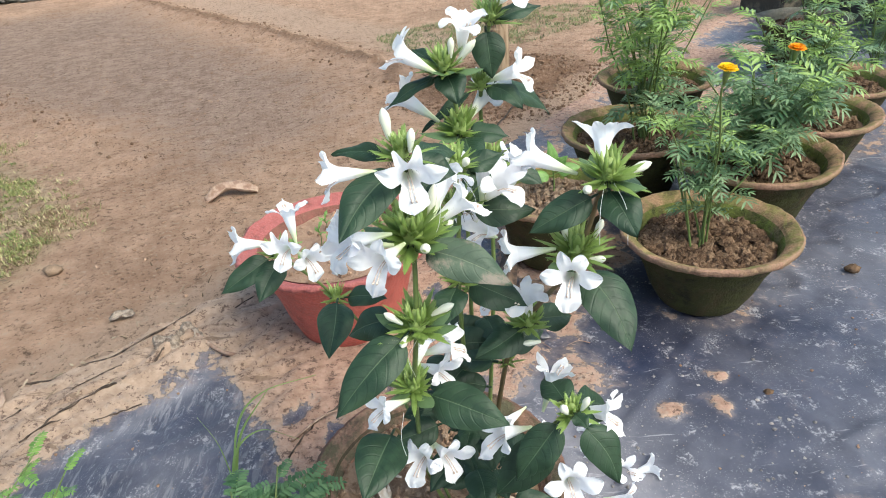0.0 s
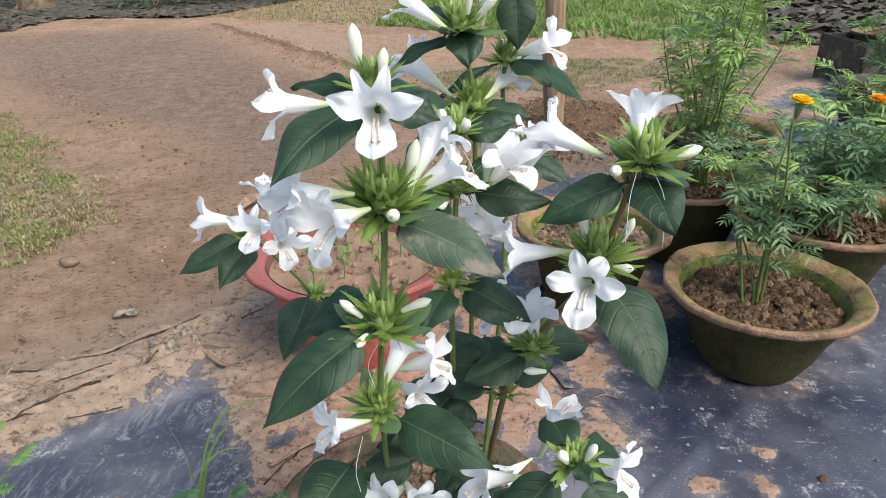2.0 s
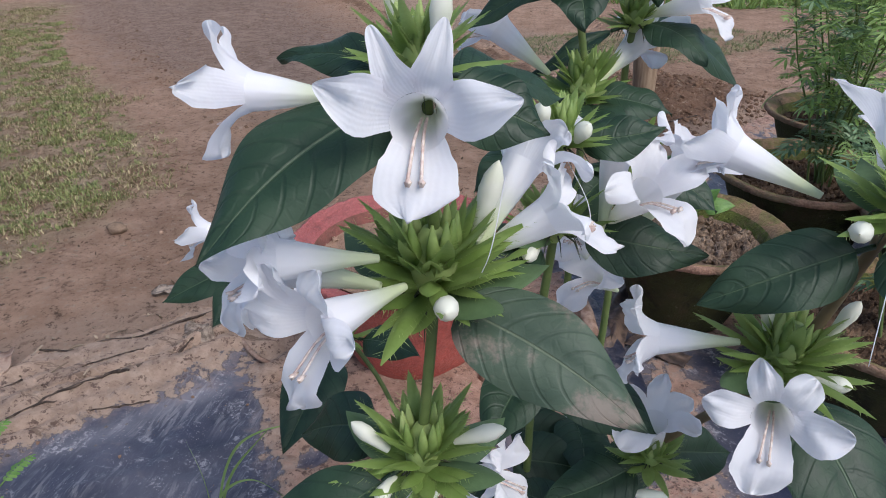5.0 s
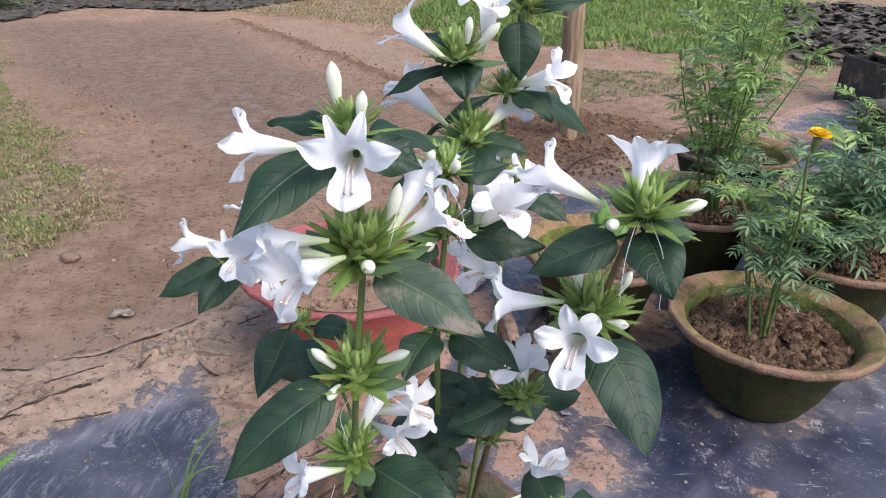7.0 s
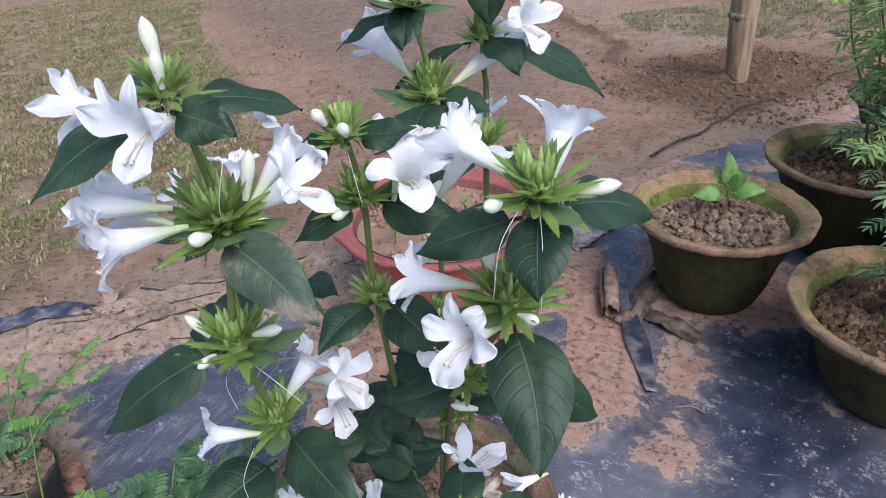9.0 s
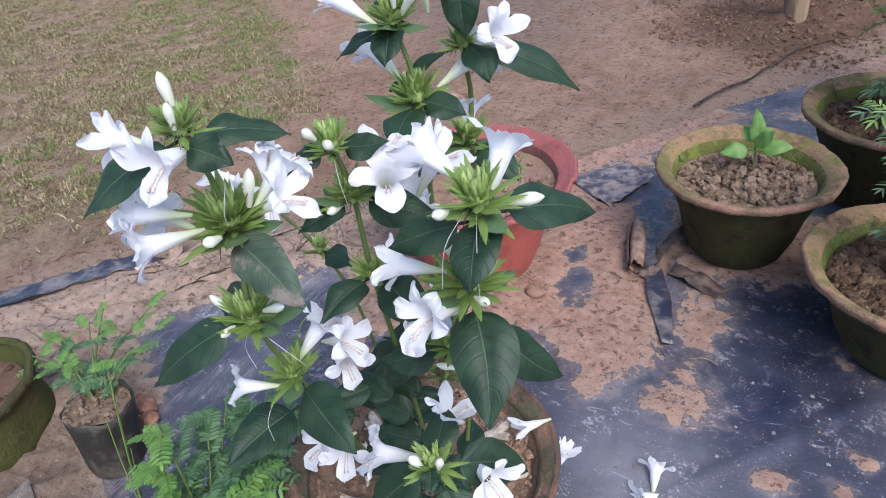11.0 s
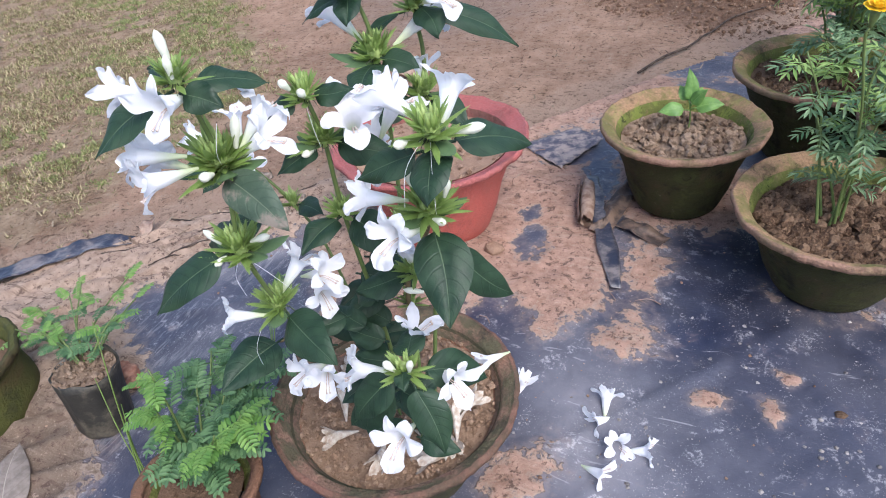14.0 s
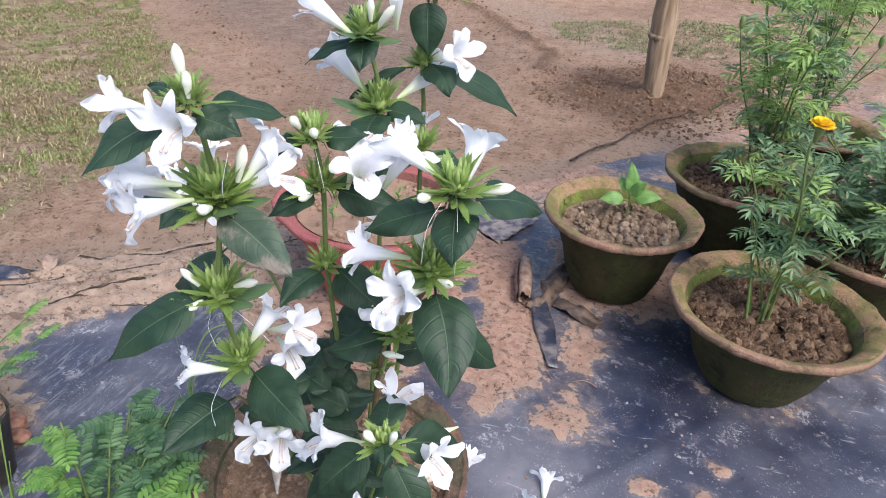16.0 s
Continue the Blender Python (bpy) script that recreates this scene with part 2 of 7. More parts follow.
M_POTSOIL = soil_material("potting_soil", (0.046, 0.026, 0.016), (0.125, 0.074, 0.046), (0.29, 0.19, 0.122))
M_POTSOIL_TAN = soil_material("tan_potting_soil", (0.12, 0.076, 0.05), (0.24, 0.16, 0.11), (0.42, 0.31, 0.22))
M_POTSOIL_MAIN = soil_material("brown_potting_soil", (0.2, 0.122, 0.078), (0.36, 0.235, 0.155), (0.5, 0.35, 0.245))
M_POTSOIL_RED = soil_material("reddish_potting_soil", (0.19, 0.11, 0.072), (0.32, 0.2, 0.135), (0.48, 0.33, 0.24))


def clay_material(name, clay, moss, dark, moss_low=0.4, moss_high=0.65, rough=0.85, fresh=0.0):
    """Fired clay, overgrown with moss and stained by water."""
    k = Nodes(name, rough, spec=0.25)
    big, mid, small = k.noise(16, 6, 0.66, distort=0.5), k.noise(58, 6, 0.68), k.noise(300, 5)
    col = k.mix(k.ramp(small, 0.35, 0.7), clay, tuple(min(1, c * 1.35) for c in clay))
    m = k.ramp(k.math("ADD", k.math("MULTIPLY", big, 0.7), k.math("MULTIPLY", mid, 0.3)), moss_low, moss_high)
    col = k.mix(k.math("MULTIPLY", m, 0.9), col, moss)
    col = k.mix(k.math("MULTIPLY", k.ramp(k.noise(23, 6, 0.7), 0.52, 0.68), 0.8), col, dark)
    col = k.mix(k.math("MULTIPLY", k.ramp(k.noise(130, 4, 0.7), 0.64, 0.74), 0.25), col, (0.4, 0.33, 0.25))
    patch = k.math("MULTIPLY", k.ramp(k.noise(30, 7, 0.74, distort=0.8), 0.53, 0.6), fresh)
    col = k.mix(patch, col, tuple(min(1, c * 1.75) for c in moss))
    crack = k.math("MULTIPLY", k.ramp(k.noise(75, 7, 0.76, distort=0.6), 0.58, 0.66), min(1.0, fresh * 1.2))
    col = k.mix(crack, col, tuple(c * 0.45 for c in dark))
    k.colour(col)
    k.bump(k.math("ADD", k.math("MULTIPLY", mid, 1.5), small), 0.7, 0.004)
    return k.m


M_CLAY_WALL = clay_material("mossy_clay_wall", (0.06, 0.038, 0.02), (0.036, 0.038, 0.011), (0.014, 0.013, 0.007), 0.3, 0.55, fresh=0.5)
M_CLAY_RIM = clay_material("clay_rim", (0.265, 0.162, 0.093), (0.135, 0.125, 0.042), (0.07, 0.05, 0.028), 0.44, 0.58, fresh=0.55)
M_CLAY_INNER = clay_material("mossy_inner_clay", (0.2, 0.14, 0.075), (0.105, 0.125, 0.026), (0.04, 0.045, 0.015), 0.34, 0.5, fresh=0.7)
M_MAIN_EDGE = clay_material("dark_worn_edge", (0.16, 0.08, 0.058), (0.085, 0.06, 0.04), (0.045, 0.03, 0.023), 0.4, 0.6, fresh=0.25)
M_MOSSY = clay_material("dark_moss_on_clay", (0.07, 0.05, 0.02), (0.062, 0.068, 0.016), (0.03, 0.032, 0.012), 0.3, 0.55)
M_CLAY_EDGE = clay_material("worn_clay_edge", (0.26, 0.15, 0.105), (0.16, 0.12, 0.065), (0.1, 0.056, 0.04), 0.38, 0.66, fresh=0.3)
M_MAIN_WALL = clay_material("dark_clay_wall", (0.11, 0.065, 0.042), (0.05, 0.05, 0.024), (0.028, 0.026, 0.018), 0.32, 0.56)
M_MAIN_INNER = clay_material("reddish_inner_clay", (0.33, 0.165, 0.105), (0.13, 0.09, 0.055), (0.07, 0.046, 0.032), 0.43, 0.6, fresh=0.2)
M_MAIN_RIM = clay_material("muddy_clay_rim", (0.22, 0.125, 0.088), (0.08, 0.077, 0.043), (0.048, 0.037, 0.027), 0.4, 0.56, fresh=0.3)
M_GREY_RIM = clay_material("grey_dusty_rim", (0.13, 0.115, 0.1), (0.09, 0.09, 0.07), (0.05, 0.047, 0.04), 0.35, 0.6)
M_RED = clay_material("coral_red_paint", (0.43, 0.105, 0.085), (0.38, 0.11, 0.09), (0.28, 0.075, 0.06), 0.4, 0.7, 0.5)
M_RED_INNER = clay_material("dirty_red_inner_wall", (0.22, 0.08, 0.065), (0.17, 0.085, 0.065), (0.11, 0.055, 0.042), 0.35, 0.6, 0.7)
M_RED_RIM = clay_material("faded_red_rim", (0.29, 0.085, 0.078), (0.33, 0.115, 0.105), (0.2, 0.07, 0.06), 0.4, 0.7, 0.55)
M_ORANGE = clay_material("bare_terracotta", (0.15, 0.078, 0.05), (0.1, 0.07, 0.038), (0.08, 0.05, 0.03), 0.45, 0.7)


def ground_material():
    """Trodden laterite earth, with a greyer dug bed and strawy grass soil."""
    k = Nodes("trodden_earth", 0.95, spec=0.12)
    big, mid, small = k.noise(2.2, 5), k.noise(16, 6, 0.65), k.noise(140, 6, 0.72)
    warm = k.mix(k.ramp(mid, 0.3, 0.7), (0.405, 0.25, 0.167), (0.59, 0.387, 0.272))
    warm = k.mix(k.math("MULTIPLY", k.ramp(big, 0.45, 0.65), 0.35), warm, (0.21, 0.12, 0.075))
    grey = k.mix(k.ramp(mid, 0.3, 0.7), (0.225, 0.157, 0.126), (0.33, 0.236, 0.19))
    straw = k.mix(k.ramp(mid, 0.3, 0.7), (0.29, 0.195, 0.118), (0.5, 0.37, 0.245))
    bed = k.ramp(k.math("ADD", k.attr("bed"), k.math("MULTIPLY", k.math("SUBTRACT", mid, 0.5), 1.2)), 0.15, 0.85)
    gr = k.ramp(k.math("ADD", k.attr("straw"), k.math("MULTIPLY", k.math("SUBTRACT", mid, 0.5), 0.9)), 0.3, 0.7)
    dug = k.ramp(k.math("ADD", k.attr("dug"), k.math("MULTIPLY", k.math("SUBTRACT", mid, 0.5), 0.7)), 0.3, 0.7)
    sand = k.ramp(k.math("ADD", k.attr("sand"), k.math("MULTIPLY", k.math("SUBTRACT", mid, 0.5), 0.6)), 0.3, 0.7)
    col = k.mix(k.math("MULTIPLY", bed, 0.75), warm, grey)
    col = k.mix(k.math("MULTIPLY", gr, 0.8), col, straw)
    col = k.mix(k.math("MULTIPLY", dug, 0.8), col, (0.155, 0.086, 0.053))
    col = k.mix(k.math("MULTIPLY", sand, 0.85), col, (0.5, 0.348, 0.256))
    col = k.mix(k.math("MULTIPLY", k.ramp(small, 0.5, 0.8), 0.45), col, (0.47, 0.36, 0.27))
    col = k.mix(k.math("MULTIPLY", k.ramp(small, 0.25, 0.42, 1, 0), 0.55), col, (0.14, 0.085, 0.055))
    speck = k.noise(75, 8, 0.78)
    flake = k.noise(38, 7, 0.74)
    col = k.mix(k.math("MULTIPLY", k.ramp(flake, 0.55, 0.62), 0.4), col, (0.14, 0.085, 0.056))
    col = k.mix(k.math("MULTIPLY", k.ramp(flake, 0.36, 0.43, 1, 0), 0.4), col, (0.5, 0.38, 0.285))
    col = k.mix(k.math("MULTIPLY", k.ramp(speck, 0.55, 0.61), 0.75), col, (0.09, 0.056, 0.038))
    col = k.mix(k.math("MULTIPLY", k.ramp(speck, 0.36, 0.43, 1, 0), 0.7), col, (0.52, 0.41, 0.31))
    k.colour(col)
    k.bump(k.math("ADD", k.math("MULTIPLY", small, 0.8), k.math("ADD", k.math("MULTIPLY", speck, 1.8), k.math("MULTIPLY", flake, 1.6))), 1.0, 0.01)
    return k.m


def sheet_material():
    """Black polythene under dust, with dried mud where rain has carried it."""
    k = Nodes("muddy_polythene", 0.4, spec=0.5)
    n1, n2, n3 = k.noise(14, 6, 0.65), k.noise(60, 5, 0.65), k.noise(420, 4, 0.7)
    field = k.math("ADD", k.attr("mud"), k.math("ADD", k.math("MULTIPLY", k.math("SUBTRACT", n1, 0.5), 1.7), k.math("MULTIPLY", k.math("SUBTRACT", n2, 0.5), 1.3)))
    mud = k.ramp(field, 0.46, 0.54)
    wash = k.ramp(field, 0.12, 0.5)
    film = k.mix(k.ramp(n1, 0.3, 0.7), (0.012, 0.015, 0.033), (0.022, 0.027, 0.055))
    smear = k.noise(70, 6, 0.7, distort=0.5)
    # The dust attribute also holds glare and shade painted onto the film.
    dust = k.math("MULTIPLY", k.attr("dust"), k.math("ADD", 0.3, k.math("ADD", k.math("MULTIPLY", smear, 0.45), k.math("MULTIPLY", k.ramp(n1, 0.3, 0.7), 0.25))))
    film = k.mix(dust, film, (0.3, 0.285, 0.305))
    crust = k.math("MULTIPLY", k.ramp(k.noise(33, 7, 0.75), 0.54, 0.62), k.ramp(k.noise(180, 5, 0.7), 0.46, 0.58))
    film = k.mix(k.math("MULTIPLY", crust, k.math("ADD", 0.5, k.math("MULTIPLY", k.attr("dust"), 0.45))), film, (0.42, 0.4, 0.41))
    speckle = k.math("MULTIPLY", k.ramp(n3, 0.6, 0.66), k.ramp(k.noise(24, 5, 0.7), 0.45, 0.62))
    film = k.mix(k.math("MULTIPLY", speckle, 0.85), film, (0.52, 0.49, 0.47))
    film = k.mix(k.math("MULTIPLY", k.ramp(k.noise(150, 6, 0.75), 0.64, 0.69), 0.6), film, (0.42, 0.38, 0.35))
    for turn, fine, lo, seed_at in ((0.75, 95, 0.68, 0), (-0.9, 110, 0.68, 4), (2.2, 80, 0.67, 9), (1.4, 90, 0.68, 13)):
        mp = k.n("Mapping")
        mp.inputs["Rotation"].default_value, mp.inputs["Scale"].default_value, mp.inputs["Location"].default_value = (0, 0, turn), (14, fine, 1), (seed_at, seed_at, 0)
        k.link(k.coords(), mp.inputs[0])
        streak = k.ramp(k.noise(1.0, 4, 0.6, mp.outputs[0], 0.9), lo, lo + 0.05)
        film = k.mix(k.math("MULTIPLY", streak, 0.45), film, (0.42, 0.4, 0.41))
    sc = k.n("Mapping")
    sc.inputs["Rotation"].default_value, sc.inputs["Scale"].default_value = (0, 0, 0.06), (120, 18, 1)
    k.link(k.coords(), sc.inputs[0])
    scrape = k.math("MULTIPLY", k.ramp(k.noise(1.0, 6, 0.7, sc.outputs[0], 0.7), 0.5, 0.6), k.math("MULTIPLY", k.attr("pale"), k.ramp(k.noise(11, 4, 0.6), 0.4, 0.6)))
    film = k.mix(k.math("MULTIPLY", scrape, 0.33), film, (0.42, 0.4, 0.4))
    film = k.mix(k.math("MULTIPLY", wash, 0.32), film, (0.3, 0.22, 0.185))
    earth = k.mix(k.ramp(n2, 0.3, 0.7), (0.315, 0.18, 0.125), (0.49, 0.305, 0.225))
    earth = k.mix(k.math("MULTIPLY", k.attr("pale"), 0.6), earth, k.mix(k.ramp(n2, 0.3, 0.7), (0.31, 0.235, 0.17), (0.46, 0.36, 0.265)))
    # Darker earth stands in for shade around the bag and mossy pot.
    earth = k.mix(k.math("MULTIPLY", k.ramp(k.math("ADD", k.attr("sand_shade"), k.math("MULTIPLY", k.math("SUBTRACT", n1, 0.5), 1.2)), 0.3, 0.7), 0.75), earth, (0.115, 0.083, 0.058))
    earth = k.mix(k.math("MULTIPLY", k.ramp(n3, 0.5, 0.75), 0.4), earth, (0.5, 0.38, 0.29))
    earth = k.mix(k.math("MULTIPLY", k.ramp(n1, 0.55, 0.7), 0.5), earth, (0.21, 0.13, 0.085))
    cr = k.n("Mapping")
    cr.inputs["Rotation"].default_value, cr.inputs["Scale"].default_value = (0, 0, -0.8), (9, 48, 1)
    k.link(k.coords(), cr.inputs[0])
    crease = k.noise(1.0, 6, 0.68, cr.outputs[0], 0.8)
    earth = k.mix(k.math("MULTIPLY", k.math("MULTIPLY", k.ramp(crease, 0.57, 0.64), k.math("ADD", 0.3, k.math("MULTIPLY", k.attr("pale"), 0.7))), 0.7), earth, (0.12, 0.075, 0.05))
    earth = k.mix(k.math("MULTIPLY", k.ramp(crease, 0.32, 0.44, 1, 0), 0.45), earth, (0.47, 0.36, 0.275))
    speck = k.noise(85, 8, 0.78)
    earth = k.mix(k.math("MULTIPLY", k.ramp(speck, 0.54, 0.59), 0.85), earth, (0.1, 0.058, 0.042))
    earth = k.mix(k.math("MULTIPLY", k.ramp(speck, 0.35, 0.42, 1, 0), 0.55), earth, (0.54, 0.41, 0.31))
    earth = k.mix(k.math("MULTIPLY", k.ramp(field, 0.52, 0.72, 1, 0), 0.5), earth, (0.46, 0.36, 0.29))
    k.colour(k.mix(mud, film, earth))
    rough = k.math("ADD", k.math("MULTIPLY", mud, 0.5), k.math("ADD", k.math("MULTIPLY", dust, 0.5), 0.36))
    k.put(rough, k.b.inputs["Roughness"])
    k.bump(k.math("ADD", k.math("MULTIPLY", mud, k.math("ADD", k.math("ADD", n3, 0.6), k.math("SUBTRACT", speck, crease))), k.math("ADD", k.math("MULTIPLY", n2, 0.45), k.math("MULTIPLY", n1, 0.6))), 0.8, 0.005)
    return k.m


k = Nodes("black_film", 0.35, spec=0.5)
k.colour(k.mix(k.ramp(k.noise(30, 5, 0.7), 0.4, 0.65), (0.025, 0.028, 0.045), (0.2, 0.17, 0.16)))
k.bump(k.noise(60, 4), 0.6, 0.004)
M_FILM = k.m
k = Nodes("muddy_film", 0.6, spec=0.3)
k.colour(k.mix(k.ramp(k.noise(60, 5), 0.35, 0.65), (0.055, 0.04, 0.034), (0.17, 0.115, 0.085)))
k.bump(k.noise(180, 4), 0.5, 0.002)
M_FLAP = k.m
k = Nodes("rotten_stick", 0.85, spec=0.2)
k.colour(k.mix(k.ramp(k.noise(90, 5), 0.35, 0.65), (0.03, 0.022, 0.018), (0.1, 0.072, 0.055)))
k.bump(k.noise(220, 5), 0.7, 0.002)
M_STICK = k.m
k = Nodes("dusty_film", 0.6, spec=0.3)
k.colour(k.mix(k.ramp(k.noise(38, 6, 0.7), 0.4, 0.6), (0.06, 0.06, 0.085), (0.3, 0.245, 0.22)))
k.bump(k.noise(180, 4), 0.5, 0.002)
M_DUSTY = k.m
k = Nodes("dusty_black_plastic", 0.55, spec=0.4)
k.colour(k.mix(k.ramp(k.noise(25, 5, 0.7), 0.45, 0.7), (0.026, 0.024, 0.02), (0.13, 0.11, 0.08)))
k.bump(k.noise(80, 4), 0.4, 0.003)
M_BAG = k.m
k = Nodes("dry_brown_leaf", 0.8, spec=0.2)
k.colour(k.mix(k.ramp(k.noise(60, 5), 0.35, 0.65), (0.2, 0.12, 0.085), (0.36, 0.26, 0.2)))
k.bump(k.noise(180, 4), 0.6, 0.003)
M_DRY = k.m
k = Nodes("grey_dead_leaf", 0.85, spec=0.15)
k.colour(k.mix(k.ramp(k.noise(110, 6, 0.7), 0.38, 0.62), (0.13, 0.1, 0.08), (0.36, 0.29, 0.23)))
k.bump(k.noise(220, 5, 0.7), 0.9, 0.003)
M_CLUMP = k.m
k = Nodes("litter", 0.85, spec=0.2)
k.colour(k.mix(k.island(), (0.045, 0.038, 0.03), (0.14, 0.12, 0.1)))
M_LITTER = k.m
k = Nodes("grey_wood", 0.85, spec=0.2)
gr = k.n("TexNoise")
mp = k.n("Mapping")
mp.inputs["Scale"].default_value = (40, 40, 4)
k.link(k.coords(), mp.inputs[0])
k.link(mp.outputs[0], gr.inputs["Vector"])
gr.inputs["Scale"].default_value, gr.inputs["Detail"].default_value = 2.0, 6
k.colour(k.mix(k.ramp(gr.outputs["Fac"], 0.3, 0.7), (0.165, 0.108, 0.068), (0.34, 0.25, 0.17)))
k.bump(gr.outputs["Fac"], 0.6, 0.004)
M_WOOD = k.m
k = Nodes("straw_grass", 0.7, spec=0.2)
tint = k.mix(k.ramp(k.math("ADD", k.math("MULTIPLY", k.island(), 0.6), k.math("MULTIPLY", k.noise(5, 4), 0.5)), 0.45, 0.68), (0.58, 0.48, 0.28), (0.21, 0.225, 0.08))
dull = k.math("FRACT", k.math("MULTIPLY", k.island(), 37.0))
k.colour(k.mix(k.ramp(dull, 0.5, 0.62), tint, (0.12, 0.082, 0.045)))
k.glow_through((0.4, 0.38, 0.15), 0.2)
M_STRAW = k.m
M_WEED = plain_green("low_weed", (0.1, 0.125, 0.04), (0.33, 0.34, 0.13), 0.6, 0.2, 8)
M_OLIVE = plain_green("olive_grass", (0.05, 0.062, 0.024), (0.25, 0.27, 0.11), 0.6, 0.15, 9)
M_GRASS = plain_green("green_grass", (0.08, 0.15, 0.03), (0.23, 0.32, 0.08), 0.55, 0.3, 3)
M_BUSH = plain_green("dark_bush_leaf", (0.035, 0.06, 0.02), (0.12, 0.19, 0.06), 0.5, 0.2, 6)
M_MARI = plain_green("marigold_leaf", (0.042, 0.1, 0.044), (0.21, 0.31, 0.155), 0.42, 0.28, 60)
M_MARI_YOUNG = plain_green("young_marigold_leaf", (0.14, 0.24, 0.05), (0.3, 0.42, 0.13), 0.5, 0.25, 60)
M_BLADE = plain_green("long_grass_blade", (0.16, 0.27, 0.06), (0.32, 0.44, 0.14), 0.5, 0.3, 40)
M_FERNY = plain_green("ferny_leaf", (0.045, 0.105, 0.042), (0.135, 0.235, 0.1), 0.5, 0.25, 60)
M_FERNY_TOP = plain_green("young_ferny_leaf", (0.1, 0.22, 0.045), (0.2, 0.34, 0.08), 0.5, 0.3, 60)
M_SEEDLING = leaf_material("seedling_leaf", (0.09, 0.205, 0.045), (0.195, 0.345, 0.085), (0.3, 0.45, 0.15), 0.45, 0.25)
for nm, c1, c2 in (("yellow", (0.85, 0.5, 0.01), (0.9, 0.66, 0.04)), ("orange", (0.8, 0.25, 0.01), (0.88, 0.42, 0.03))):
    k = Nodes(nm + "_petal", 0.6, spec=0.2)
    k.colour(k.mix(k.island(), c1, c2))
    k.glow_through(c2, 0.25)
    if nm == "yellow":
        M_YELLOW = k.m
    else:
        M_ORANGE_PETAL = k.m
k = Nodes("brick_bit", 0.9, spec=0.2)
k.colour(k.mix(k.ramp(k.noise(80, 5), 0.35, 0.65), (0.26, 0.11, 0.075), (0.4, 0.22, 0.15)))
k.bump(k.noise(150, 5), 0.7, 0.004)
M_BRICK = k.m
k = Nodes("bark", 0.9, spec=0.15)
k.colour(k.mix(k.ramp(k.noise(14, 6, 0.7), 0.35, 0.65), (0.12, 0.085, 0.06), (0.25, 0.19, 0.14)))
k.bump(k.noise(30, 6, 0.7), 1.0, 0.02)
M_BARK = k.m

# ---- ground ----
EDGE = [(-3.0, -1.2), (-0.92, 0.48), (-0.83, 0.62), (-0.65, 0.82), (-0.53, 0.9), (-0.44, 1.01), (-0.34, 1.09), (-0.1, 1.3), (0.12, 1.58), (0.4, 1.92), (0.56, 2.12), (1.1, 2.75), (1.7, 3.3)]
BED = [(-3.4, 4.3), (-2.0, 4.6), (-1.05, 3.25), (-0.5, 2.55), (-0.3, 2.0), (-0.6, 1.75), (-1.0, 2.2), (-1.6, 2.5), (-2.2, 3.0)]
STRAW = [(-0.86, 0.75), (-0.9, 1.0), (-0.86, 1.2), (-0.84, 1.37), (-0.94, 1.53), (-1.17, 1.81), (-1.49, 2.15), (-1.84, 2.44), (-2.33, 2.95), (-2.8, 3.75), (-5.0, 3.6), (-4.0, -0.6), (-1.5, 0.35), (-1.1, 0.6)]


def seg_dist(x, y, poly, closed=True):
    """Distance to a line, minus inside a closed one."""
    best, inside = np.full(x.shape, 1e9), np.zeros(x.shape, bool)
    n = len(poly)
    for i in range(n if closed else n - 1):
        (ax, ay), (bx, by) = poly[i], poly[(i + 1) % n]
        dx, dy = bx - ax, by - ay
        t = np.clip(((x - ax) * dx + (y - ay) * dy) / (dx * dx + dy * dy), 0, 1)
        best = np.minimum(best, np.hypot(x - ax - t * dx, y - ay - t * dy))
        if closed:
            inside ^= ((ay > y) != (by > y)) & (x < dx * (y - ay) / (dy if dy else 1e-9) + ax)
    return np.where(inside, -best, best) if closed else best


SHEET = EDGE + [(3.2, 3.3), (3.2, -1.2)]
RIDGE_A = [(-0.13, 2.3), (-0.13, 2.5), (-0.27, 2.69), (-0.76, 3.33), (-1.9, 4.7)]
RIDGE_B = [(-0.75, 1.72), (-1.05, 2.02), (-1.59, 2.53), (-3.16, 4.39)]


def ground_height(x, y):
    near = np.exp(-((x / 4) ** 2 + ((y - 1.5) / 4) ** 2))
    h = (fbm(x * 3, y * 3, 3, 3) - 0.5) * 0.028 * near + (fbm(x * 11, y * 11, 2, 5) - 0.5) * 0.008 * near
    sheet = smooth(0.04, -0.12, seg_dist(x, y, SHEET)) * smooth(-1.2, -0.9, x)
    h = h * (1 - 0.75 * sheet) - 0.012 * sheet
    ra = np.exp(-(seg_dist(x, y, RIDGE_A, False) / 0.07) ** 2)
    rb = np.exp(-(seg_dist(x, y, RIDGE_B, False) / 0.05) ** 2)
    h = h + ra * (0.022 + 0.045 * (fbm(x * 26, y * 26, 3, 9) - 0.4)) + rb * (0.008 + 0.04 * (fbm(x * 26, y * 26, 3, 9) - 0.4))
    h = h - 0.012 * smooth(0.05, -0.1, seg_dist(x, y, BED))
    mound = np.exp(-(((x - 0.3) / 0.22) ** 2 + ((y - 2.25) / 0.25) ** 2))
    return h + mound * (0.03 + 0.06 * (fbm(x * 20, y * 20, 3, 12) - 0.4)) + 0.004


def axis(fine_a, fine_b, step, out_a, out_b):
    a = [fine_a]
    s = step
    while a[-1] > out_a:
        s *= 1.35
        a.append(a[-1] - s)
    b = [fine_b]
    s = step
    while b[-1] < out_b:
        s *= 1.35
        b.append(b[-1] + s)
    return np.array(a[:0:-1] + list(np.arange(fine_a, fine_b, step)) + b)


